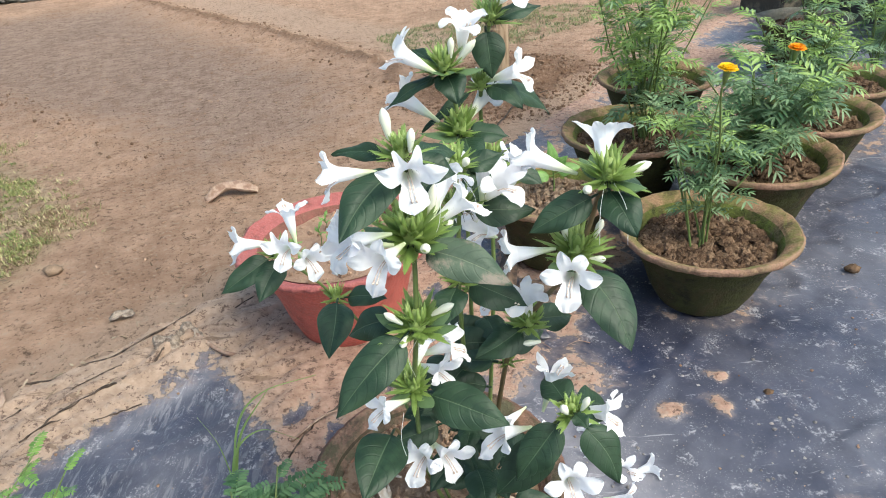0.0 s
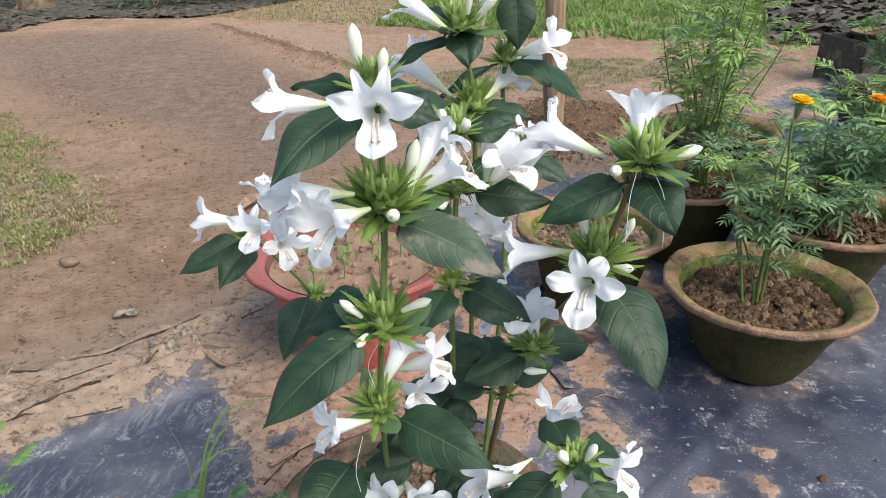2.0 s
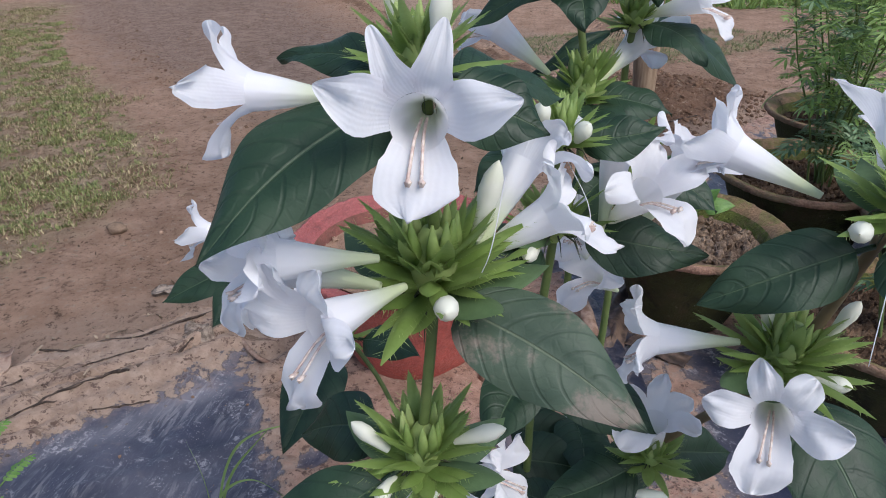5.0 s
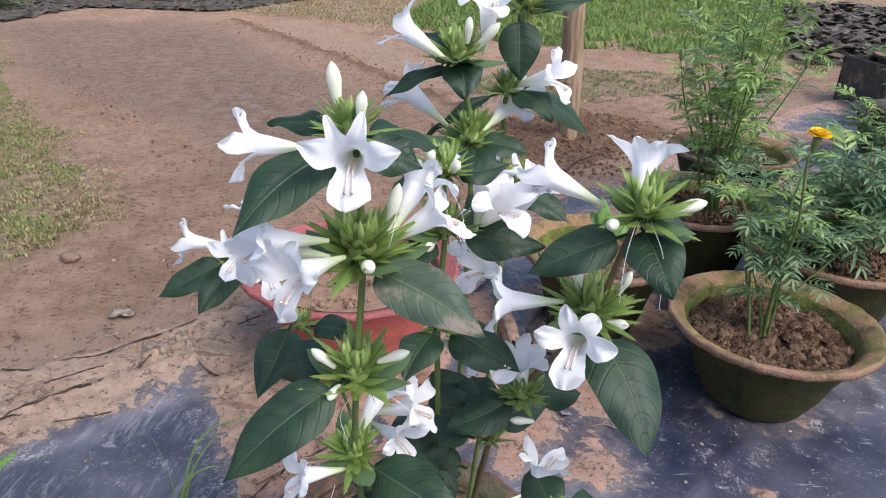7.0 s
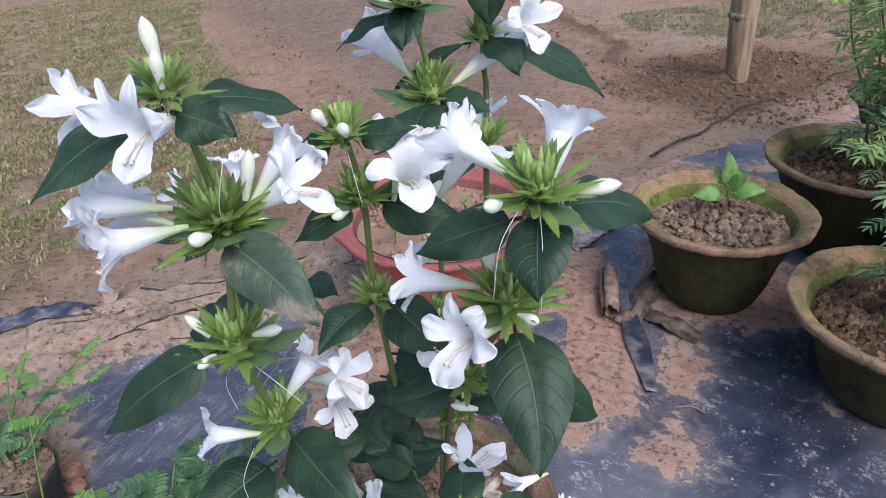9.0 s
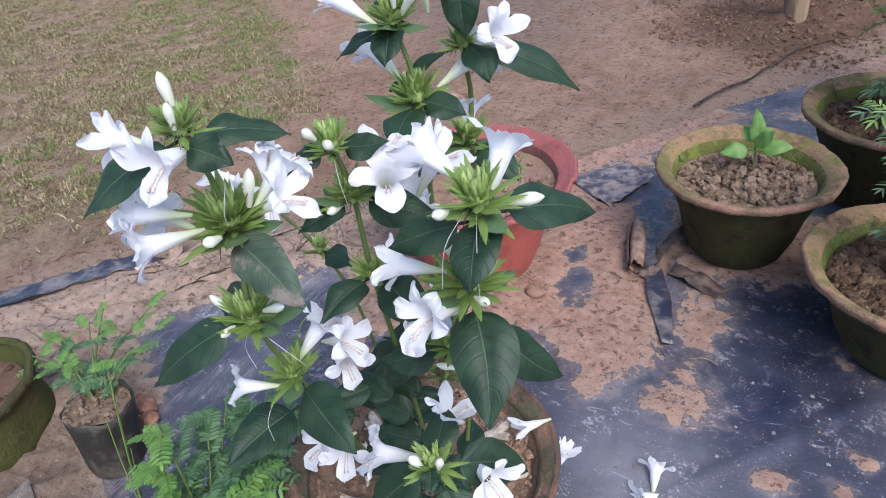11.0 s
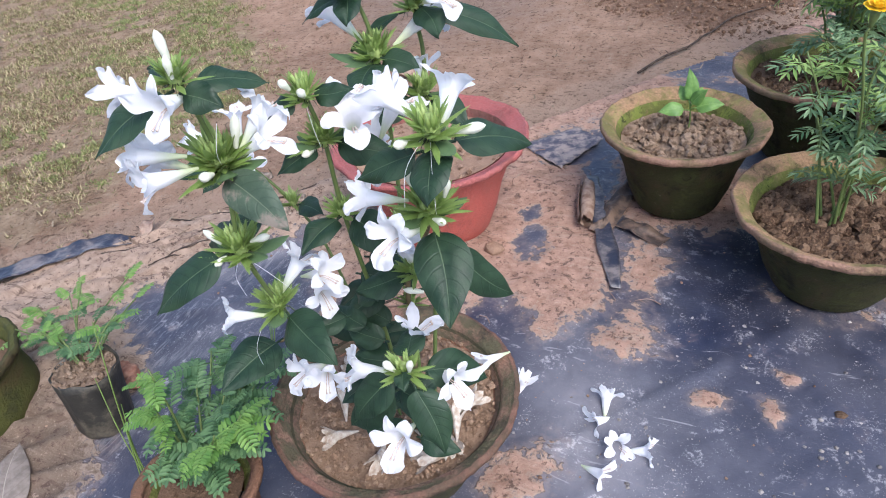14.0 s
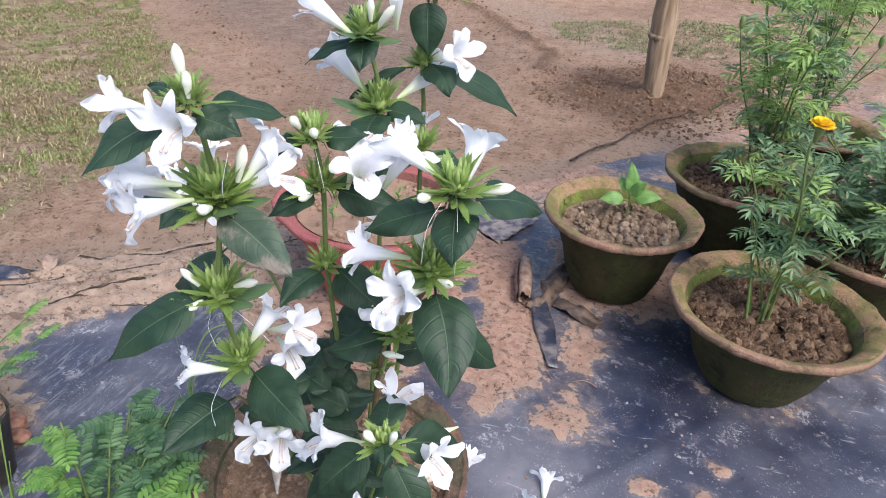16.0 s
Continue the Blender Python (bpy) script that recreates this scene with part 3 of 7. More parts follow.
def sheet_mesh(name, xs, ys, height, keep=None):
    gx, gy = np.meshgrid(xs, ys)
    z = height(gx, gy)
    v = np.stack([gx.ravel(), gy.ravel(), z.ravel()], 1)
    n, m = len(xs), len(ys)
    i = (np.arange(m - 1)[:, None] * n + np.arange(n - 1)[None, :]).ravel()
    f = np.stack([i, i + 1, i + 1 + n, i + n], 1)
    if keep is not None:
        ok = keep(gx, gy).ravel()
        f = f[ok[f].all(1)]
        used = np.zeros(len(v), bool)
        used[f.ravel()] = True
        new_id = np.cumsum(used) - 1
        v, f = v[used], new_id[f]
    me = bpy.data.meshes.new(name)
    me.from_pydata(v.tolist(), [], f.tolist())
    me.polygons.foreach_set("use_smooth", np.full(len(me.polygons), True))
    return me, v[:, 0], v[:, 1]


def paint(me, name, values):
    a = me.attributes.new(name, "FLOAT", "POINT")
    a.data.foreach_set("value", np.asarray(values, dtype=np.float32))


ground_me, gx, gy = sheet_mesh("ground", axis(-2.6, 2.0, 0.018, -400, 400), axis(-0.2, 5.2, 0.02, -400, 400), ground_height)
paint(ground_me, "bed", smooth(0.45, -0.4, seg_dist(gx, gy, BED)))
paint(ground_me, "straw", np.maximum(smooth(0.2, -0.2, seg_dist(gx, gy, STRAW)), np.maximum(0.9 * smooth(-0.1, 0.7, gy - (4.15 - 0.45 * gx)), 0.55 * smooth(1.15, 0.7, np.hypot((gx - 0.35) / 0.7, (gy - 3.0 - 0.25 * gx) / 0.4))) ))
paint(ground_me, "dug", np.maximum(np.exp(-(((gx - 0.27) / 0.4) ** 2 + ((gy - 2.2) / 0.36) ** 2)), 0.6 * np.exp(-(seg_dist(gx, gy, RIDGE_A, False) / 0.06) ** 2)))
paint(ground_me, "sand", np.maximum(smooth(0.2, 0.0, np.abs(seg_dist(gx, gy, EDGE[1:], False))), 0.7 * np.exp(-((seg_dist(gx, gy, [(0.1, 2.75), (-0.5, 3.4), (-1.5, 4.7)], False) - 0.05) / 0.2) ** 2)))
ground = part("ground", ground_me, ground_material(), None, "bare trodden laterite earth with a dug bed and strawy grass")
tagged(ground, category="ground", kind="structure")

# mud carried over the sheet: outlines, and small patches as centre, half sizes, turn
MUD_AREAS = [[(-0.95, 0.45), (-0.83, 0.62), (-0.65, 0.82), (-0.44, 1.01), (-0.34, 1.09), (-0.1, 1.3), (0.02, 1.27), (0.06, 1.13), (0.12, 1.02), (0.15, 0.9), (0.16, 0.82), (0.14, 0.79), (0.13, 0.74), (0.09, 0.71), (0.07, 0.75),
              (0.0, 0.81), (-0.06, 0.7), (-0.12, 0.64), (-0.17, 0.56), (-0.22, 0.64), (-0.31, 0.79), (-0.37, 0.87), (-0.42, 0.78), (-0.47, 0.755), (-0.52, 0.7), (-0.57, 0.6), (-0.52, 0.57), (-0.43, 0.5), (-0.42, 0.42), (-0.36, 0.36), (-0.36, 0.25), (-0.9, 0.25)],
             [(0.165, 0.97), (0.22, 0.97), (0.232, 0.84), (0.205, 0.835), (0.175, 0.9)], [(0.16, 0.74), (0.2, 0.71), (0.24, 0.74), (0.2, 0.82)],
             [(0.12, 1.06), (0.2, 1.0), (0.3, 1.01), (0.36, 1.07), (0.34, 1.2), (0.2, 1.3), (0.1, 1.2)], [(0.48, 1.02), (0.56, 0.98), (0.62, 1.0), (0.6, 1.1), (0.5, 1.1)]]
MUD = [(0.315, 0.668, 0.02, 0.014, 20), (0.383, 0.672, 0.011, 0.018, 0), (0.4, 0.73, 0.012, 0.01, 0), (0.125, 0.51, 0.03, 0.05, -20), 
       (0.79, 0.83, 0.05, 0.03, 0), (0.67, 0.62, 0.02, 0.014, 0), (0.47, 0.49, 0.03, 0.02, 0), (0.6, 0.46, 0.035, 0.025, 30), (0.8, 1.5, 0.2, 0.1, 0), (0.78, 1.85, 0.2, 0.1, 30), (0.95, 2.3, 0.22, 0.1, 20), (1.25, 1.55, 0.12, 0.06, 0), (0.3, 1.6, 0.05, 0.02, 40)]
BARE = [(0.02, 0.93, 0.03, 0.055, 0), (0.0, 1.0, 0.02, 0.02, 0), (0.168, 0.85, 0.011, 0.07, 18), (0.03, 1.2, 0.06, 0.03, 20), (0.24, 1.66, 0.1, 0.1, 35), (-0.14, 0.68, 0.015, 0.03, 0), (-0.08, 0.78, 0.02, 0.03, 30), (-0.2, 0.72, 0.012, 0.03, -30)]


def blob(x, y, c):
    cx, cy, a, b, turn = c
    s, k2 = math.sin(radians(turn)), math.cos(radians(turn))
    u, w = (x - cx) * k2 + (y - cy) * s, -(x - cx) * s + (y - cy) * k2
    return 1.15 - 0.62 * np.sqrt((u / a) ** 2 + (w / b) ** 2)


def mud_field(x, y):
    d = -seg_dist(x, y, EDGE + [(9, 3.3), (9, -1.2)])
    wide = 0.09 + 0.06 * (fbm(x * 4, y * 4, 3, 21) - 0.5)
    m = np.clip(1.1 - 0.62 * d / wide, -0.2, 1.1)
    for area in MUD_AREAS:
        m = np.maximum(m, 0.5 - seg_dist(x, y, area) / 0.07)
    for c in MUD:
        m = np.maximum(m, blob(x, y, c))
    foot = np.exp(-((np.hypot(x - 0.445, y - 0.926) - 0.08) / 0.02) ** 2)
    m = np.maximum(m, 0.42 * foot * smooth(0.95, 0.88, y) - 0.05)
    for c in BARE:
        m = np.minimum(m, 1.05 - blob(x, y, c))
    return np.clip(m, -0.3, 1.1)


def sheet_height(x, y):
    m = mud_field(x, y)
    crease = 1 - np.abs(2 * fbm(x * 5 + 0.4 * y, y * 5, 3, 31) - 1)
    z = 0.011 + 0.004 * (fbm(x * 2.5, y * 2.5, 3, 30) - 0.5) + 0.0045 * smooth(0.86, 1.0, crease) + 0.002 * (fbm(x * 30, y * 30, 3, 33) - 0.5)
    for a, b in (((0.14, 0.53), (0.4, 0.82)), ((0.34, 0.86), (0.5, 0.62)), ((0.6, 0.5), (0.95, 0.9)), ((-0.45, 0.62), (-0.25, 0.75))):
        z = z + 0.003 * np.exp(-(seg_dist(x, y, [a, b], False) / 0.007) ** 2)
    lip = seg_dist(x, y, [(-0.59, 0.74), (-0.5, 0.81), (-0.44, 0.86), (-0.4, 0.91)], False)
    z = z + 0.010 * np.exp(-(lip / 0.03) ** 2) - 0.012 * np.exp(-((lip) / 0.004) ** 2)
    hump = np.exp(-(((x + 0.44) / 0.05) ** 2 + ((y - 0.91) / 0.035) ** 2))
    z = z + hump * (0.008 + 0.03 * (fbm(x * 60, y * 60, 3, 35) - 0.4))
    ca, sa = math.cos(0.72), math.sin(0.72)
    crust = 1 - np.abs(2 * fbm((x * ca + y * sa) * 7, (y * ca - x * sa) * 34, 3, 38) - 1)
    z = z + smooth(-0.1, -0.3, x) * smooth(0.5, 0.8, m) * 0.009 * (smooth(0.5, 0.95, crust) - 0.3)
    return z + smooth(0.42, 0.6, m + 0.5 * (fbm(x * 14, y * 14, 4, 36) - 0.5)) * (0.002 + 0.007 * (fbm(x * 35, y * 35, 3, 37) - 0.3))


sheet_me, sx, sy = sheet_mesh("plastic_sheet", np.unique(np.concatenate([np.arange(-0.95, 1.0, 0.0075), np.arange(1.0, 3.1, 0.03)])),
                              np.unique(np.concatenate([np.arange(-0.9, 0.2, 0.03), np.arange(0.2, 1.7, 0.0075), np.arange(1.7, 3.3, 0.02)])), sheet_height,
                              lambda x, y: seg_dist(x, y, EDGE + [(9, 3.3), (9, -1.2)]) < 0.012 * (fbm(x * 12, y * 12, 3, 40) - 0.5))
paint(sheet_me, "mud", mud_field(sx, sy))
paint(sheet_me, "pale", smooth(-0.12, -0.36, sx))
# Shade of the bag and plants, painted into the sand's colour.
paint(sheet_me, "sand_shade", 1.3 * np.exp(-((sx + 0.5) / 0.22) ** 2 - ((sy - 0.3) / 0.13) ** 2))
edge_wash = np.clip(mud_field(sx, sy) + 0.35, 0, 0.6)
dusty = 0.15 + 0.3 * (fbm(sx * 4, sy * 4, 4, 61) - 0.5) + 0.3 * (fbm(sx * 16, sy * 16, 3, 62) - 0.5)
# Dust, with glare beside the main pot and pot shade (negative) painted in.
for cx, cy, ra, rb, turn, amount in ((0.18, 0.6, 0.08, 0.17, 20, 0.5), (0.6, 0.55, 0.3, 0.2, 0, 0.12), (0.75, 0.95, 0.2, 0.2, 0, 0.15), (-0.42, 0.64, 0.16, 0.1, 30, 0.02), (-0.4, 0.78, 0.07, 0.02, 45, 0.55), (-0.47, 0.7, 0.07, 0.02, 40, 0.35), (-0.36, 0.62, 0.03, 0.09, -30, 0.25), (0.33, 0.88, 0.1, 0.14, 0, -0.08), (0.25, 0.78, 0.09, 0.1, 0, -0.06), (0.62, 0.55, 0.25, 0.16, 0, 0.0)):
    c2, s2 = math.cos(radians(turn)), math.sin(radians(turn))
    uu, ww = (sx - cx) * c2 + (sy - cy) * s2, (sy - cy) * c2 - (sx - cx) * s2
    dusty = dusty + amount * np.exp(-(uu / ra) ** 2 - (ww / rb) ** 2)
paint(sheet_me, "dust", np.clip(dusty + 0.12 * edge_wash - 0.06 * (sx < 0), 0, 1.0))
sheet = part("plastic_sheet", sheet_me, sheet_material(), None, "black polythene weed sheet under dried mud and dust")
tagged(sheet, category="plastic sheet")


# ---- pots ----
def lathe(profile, segs=72, wave=None):
    """Turns a profile (radius, height, how far the wavy edge moves it)."""
    g = Geo()
    rows = []
    for r, z, w in profile:
        row = []
        for j in range(segs):
            a = 2 * math.pi * j / segs
            dr, dz = wave(a) if (wave and w) else (0, 0)
            row.append(((r + dr * w) * math.cos(a), (r + dr * w) * math.sin(a), z + dz * w))
        rows.append(row)
    g.grid(rows, True, [(i / len(profile), j / segs) for i in range(len(profile)) for j in range(segs)])
    return g


def soil_disc(r, z, seed, clods, big, hollow=0.004):
    g = Geo()
    q = random.Random(seed)
    rows = [[(0, 0, z)] * 40]
    for i in range(1, 13):
        rr = r * i / 12
        rows.append([(rr * math.cos(a), rr * math.sin(a), z + 0.010 * (float(fbm(np.array(rr * math.cos(a) * 45.0), np.array(rr * math.sin(a) * 45.0 + seed), 3, seed)) - 0.5)
                      + hollow * (rr / r) ** 2) for a in [2 * math.pi * j / 40 for j in range(40)]])
    g.grid(rows, True)
    c = Geo()
    for i in range(clods):
        a, rr = q.uniform(0, 6.283), r * 0.95 * math.sqrt(q.random())
        s = big * q.uniform(0.25, 1.0) ** 2.6
        c.lump((rr * math.cos(a), rr * math.sin(a), z + 0.003 + s * 0.45), s, 0.8, q.random(), q.random() * 6)
    return g, c


def pot(place, r, h, base_r, label, flange=0.024, depth=0.035, mats=None, soil=None, seed=1, clods=130, big=0.009, name="clay_pot", waves=17, amount=0.0017, group="garden pots", double=False, dish=0.0):
    wall_m, rim_m, inner_m, edge_m = mats or (M_CLAY_WALL, M_CLAY_RIM, M_CLAY_INNER, M_CLAY_EDGE)
    p = thing(name, place, label, "flower pot", group)
    q = random.Random(seed)
    ph = [q.uniform(0, 6.28) for _ in range(4)]

    def wave(a):
        def n(f, s):
            return noise.noise(Vector((f * math.cos(a), f * math.sin(a), s + seed)))
        dr = amount * (1.6 * n(1.2, ph[0]) + 1.0 * n(waves / 4, ph[1]) + 1.1 * n(waves / 1.6, ph[2]) + 0.8 * n(waves * 1.1, ph[3]))
        return dr, amount * (1.2 * n(1.0, ph[3]) + 0.8 * n(waves / 4, ph[0]))

    ri = r - flange
    def wall(z):
        return base_r + (ri + 0.003 - base_r) * max(0.0, z) / (h - 0.022)

    thick = not (double or dish)
    lip = 0.012 if thick else 0.0085
    body = lathe([(0.0, 0.0, 0), (base_r * 0.96, 0.0, 0), (base_r, 0.004, 0)] + [(wall(z) + 0.0015 * math.sin(9 * s), z, 0.1) for s, z in ((0.25, h * 0.25), (0.5, h * 0.5), (0.75, h * 0.7), (1, h - 0.014 - lip))]
                 + [(ri + 0.006, h - 0.004 - lip, 0.2), (ri + flange * 0.6, h - 0.002 - lip, 0.5), (r - 0.003, h - lip, 0.9)], 72, wave)
    part("body", body, wall_m, p)
    if thick:
        top = [(r - 0.004, h - lip, 0.9), (r - 0.001, h - lip + 0.001, 1), (r, h - lip * 0.6, 1), (r + 0.0004, h - lip * 0.25, 1), (r - 0.0008, h - 0.0012, 1), (r - 0.003, h - 0.0004, 1)]
    else:
        top = [(r - 0.004, h - 0.0095, 0.9), (r - 0.0008, h - 0.0075, 1), (r, h - 0.003, 1), (r - 0.001, h - 0.0006, 1), (r - 0.003, h + 0.0006, 1), (r - 0.005, h + 0.0008, 0.9)]
    part("rim_edge", lathe(top, 180, wave), edge_m, p, "wavy worn rim edge")
    if double:
        fl = [(r - 0.005, h + 0.0008, 0.9), (r - 0.009, h - 0.002, 0.8), (r - 0.012, h - 0.0015, 0.6), (r - 0.015, h - 0.006, 0.5), (r - 0.018, h - 0.005, 0.3), (ri, h - 0.013, 0)]
    else:
        fl = [(r - 0.003, h - 0.0004, 1), (r - 0.007, h - 0.0012, 0.8), (r - 0.012, h - 0.0035, 0.6), (r - flange * 0.75, h - 0.0065, 0.4), (ri + 0.003, h - 0.0095, 0.3), (ri, h - 0.0135, 0.1)] if thick else \
             [(r - 0.005, h + 0.0008, 0.9), (r - 0.0075, h - 0.0022, 0.7), (r - 0.0105, h - 0.0014, 0.6), (r - 0.0132, h - 0.0058, 0.5), (r - 0.016, h - 0.0052, 0.4), (r - flange * 0.72, h - 0.0058 - dish * 0.5, 0.3), (ri + 0.003, h - 0.008 - dish * 0.9, 0), (ri, h - 0.011 - dish, 0)]
    part("rim", lathe(fl, 180, wave), rim_m, p)
    zs = h - depth - dish * 0.5
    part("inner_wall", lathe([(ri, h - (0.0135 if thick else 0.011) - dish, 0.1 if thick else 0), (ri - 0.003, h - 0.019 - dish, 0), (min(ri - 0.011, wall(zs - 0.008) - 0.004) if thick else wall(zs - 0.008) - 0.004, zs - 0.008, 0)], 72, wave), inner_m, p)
    g, c = soil_disc(ri + 0.0055 if dish else (ri - 0.008 if thick else min(ri - 0.001, wall(zs) - 0.0025)), zs, seed, clods, big, 0.0005 if dish else 0.004)
    part("soil", g, soil or M_POTSOIL, p, "loose crumbly soil")
    if clods:
        tagged(part("loose_soil", c, soil or M_POTSOIL, p, "small clods of soil", flat=True), kind="stuff")
    return p


GZ = 0.012
pot((0.44, 0.926, 0.018), 0.136, 0.128, 0.07, "mossy clay pot with a marigold in crumbly soil", seed=3, clods=2000, big=0.0105, depth=0.038)
pot((0.223, 1.091, 0.018), 0.126, 0.143, 0.068, "mossy green clay pot with one pepper seedling", seed=4, clods=650, big=0.008, soil=M_POTSOIL_TAN)
pot((0.42, 1.302, GZ), 0.142, 0.162, 0.075, "dark clay pot crowded with tall marigolds", seed=5, clods=800, big=0.008)
pot((0.605, 1.15, GZ), 0.146, 0.155, 0.075, "mossy clay pot under a bushy marigold", seed=6, clods=800, big=0.008)
pot((0.795, 1.34, GZ), 0.14, 0.155, 0.075, "mossy clay pot with a young marigold", seed=7, clods=600, big=0.008)
pot((0.95, 1.53, GZ), 0.14, 0.155, 0.075, "reddish clay pot filled with dark soil", seed=8, clods=600, big=0.009)
pot((0.57, 1.64, GZ), 0.14, 0.16, 0.075, "clay pot hidden among tall marigolds", seed=9, clods=400, big=0.008)
pot((1.16, 2.1, GZ), 0.135, 0.16, 0.08, "greyish clay pot beside black crates", seed=10, clods=300, big=0.008, mats=(M_MAIN_WALL, M_GREY_RIM, M_GREY_RIM, M_GREY_RIM))
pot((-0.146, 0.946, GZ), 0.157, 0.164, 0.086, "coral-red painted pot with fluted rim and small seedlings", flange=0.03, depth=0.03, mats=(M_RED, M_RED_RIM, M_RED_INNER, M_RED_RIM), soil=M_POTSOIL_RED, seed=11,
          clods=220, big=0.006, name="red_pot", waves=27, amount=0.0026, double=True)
pot((0.002, 0.49, 0.0125), 0.133, 0.12, 0.075, "large muddy clay pot with worn pie-crust rim", flange=0.027, depth=0.02, mats=(M_MAIN_WALL, M_MAIN_RIM, M_MAIN_INNER, M_MAIN_EDGE), soil=M_POTSOIL_MAIN, seed=12,
           clods=2200, big=0.0038, dish=0.012, waves=29, amount=0.0011)
pot((-0.163, 0.345, GZ), 0.067, 0.085, 0.045, "small terracotta pot under a ferny seedling", flange=0.014, depth=0.02, mats=(M_ORANGE, M_ORANGE, M_CLAY_INNER, M_ORANGE), seed=13, clods=60, big=0.004, amount=0.0008)
pot((-0.62, 0.37, GZ), 0.102, 0.09, 0.096, "moss-covered yellow-green clay pot", flange=0.012, depth=0.03, mats=(M_MOSSY, M_MOSSY, M_MOSSY, M_CLAY_WALL), seed=14, clods=20, big=0.006)


def nursery_bag(place, seed):
    p = thing("nursery_bag", place, "black polythene nursery bag full of sandy soil", "nursery bag", "nursery bags")
    q = random.Random(seed)
    ph = q.uniform(0, 6)
    wob = lambda a: (0.0015 * math.sin(3 * a + ph) + 0.0008 * math.sin(8 * a), 0.002 * math.sin(2 * a + ph) + 0.0015 * math.sin(5 * a))
    body = lathe([(0.0, 0.0, 0), (0.028, 0.0, 0.5), (0.032, 0.006, 0.8), (0.033, 0.03, 1), (0.034, 0.055, 1), (0.036, 0.076, 1), (0.037, 0.088, 1.4), (0.0355, 0.0885, 1.4), (0.035, 0.074, 1)], 48, wob)
    part("bag", body, M_BAG, p)
    g, c = soil_disc(0.0352, 0.0845, seed, 200, 0.004, 0.001)
    part("soil", g, M_POTSOIL_TAN, p)
    tagged(part("loose_soil", c, M_POTSOIL_TAN, p), kind="stuff")
    return p


bag = nursery_bag((-0.409, 0.418, GZ - 0.002), 5)
bag.scale, bag.rotation_euler = (1.06, 1.06, 1.1), (radians(-5), radians(3), 0)


# ---- the white-flowered shrub ----
def leaf_mesh(base, tip, width, sag=0.12, fold=0.25, twist=0.0, petiole=0.12, seed=0, nu=15, nv=9, quilt=0.0011, face=Vector((0, 0, 1))):
    """A pointed oval leaf from its stalk's foot to its tip, in world places."""
    q = random.Random(seed)
    b, t = Vector(base), Vector(tip)
    d = t - b
    length = d.length
    side = d.cross(face)
    if side.length < 0.15 * length:
        side = d.cross(Vector((0.3, -1, 0.1)))
    side.normalize()
    side = Matrix.Rotation(twist, 3, d.normalized()) @ side
    nrm = side.cross(d).normalized()
    if nrm.z < 0:
        nrm, side = -nrm, -side
    g = Geo()
    ctrl = (b + t) / 2 + nrm * length * sag
    bez = lambda u: b * (1 - u) ** 2 + ctrl * 2 * u * (1 - u) + t * u * u
    rows, uvs = [], []
    lean = q.uniform(-0.06, 0.06)
    for i in range(nu):
        u = i / (nu - 1)
        uu = petiole + (1 - petiole) * u
        c = bez(uu) + side * (lean * length * math.sin(math.pi * u))
        w = width * 0.5 * (max(u, 0.0) ** 0.52) * (max(1 - u, 0.0) ** 1.02) / 0.373
        row = []
        for j in range(nv):
            v = 2 * j / (nv - 1) - 1
            ph = ((u - 0.06 * abs(v) - 0.17 * v * v) * 7) % 1.0
            bulge = quilt * math.sin(math.pi * ph) * (1 - abs(v) ** 3) * min(1, 4 * abs(v))
            wavy = 0.0014 * math.sin(11 * u + 2.0 * (1 if v > 0 else -1) + seed) * abs(v) ** 2
            row.append(c + side * (v * w * math.cos(fold)) + nrm * (abs(v) * w * math.sin(fold) - 0.35 * w * v * v + bulge + wavy))
            uvs.append((u, v))
        rows.append(row)
    g.grid(rows, False, uvs)
    if petiole:
        g.tube([bez(petiole * s / 4) for s in range(5)], 0.0009, 6)
    return g


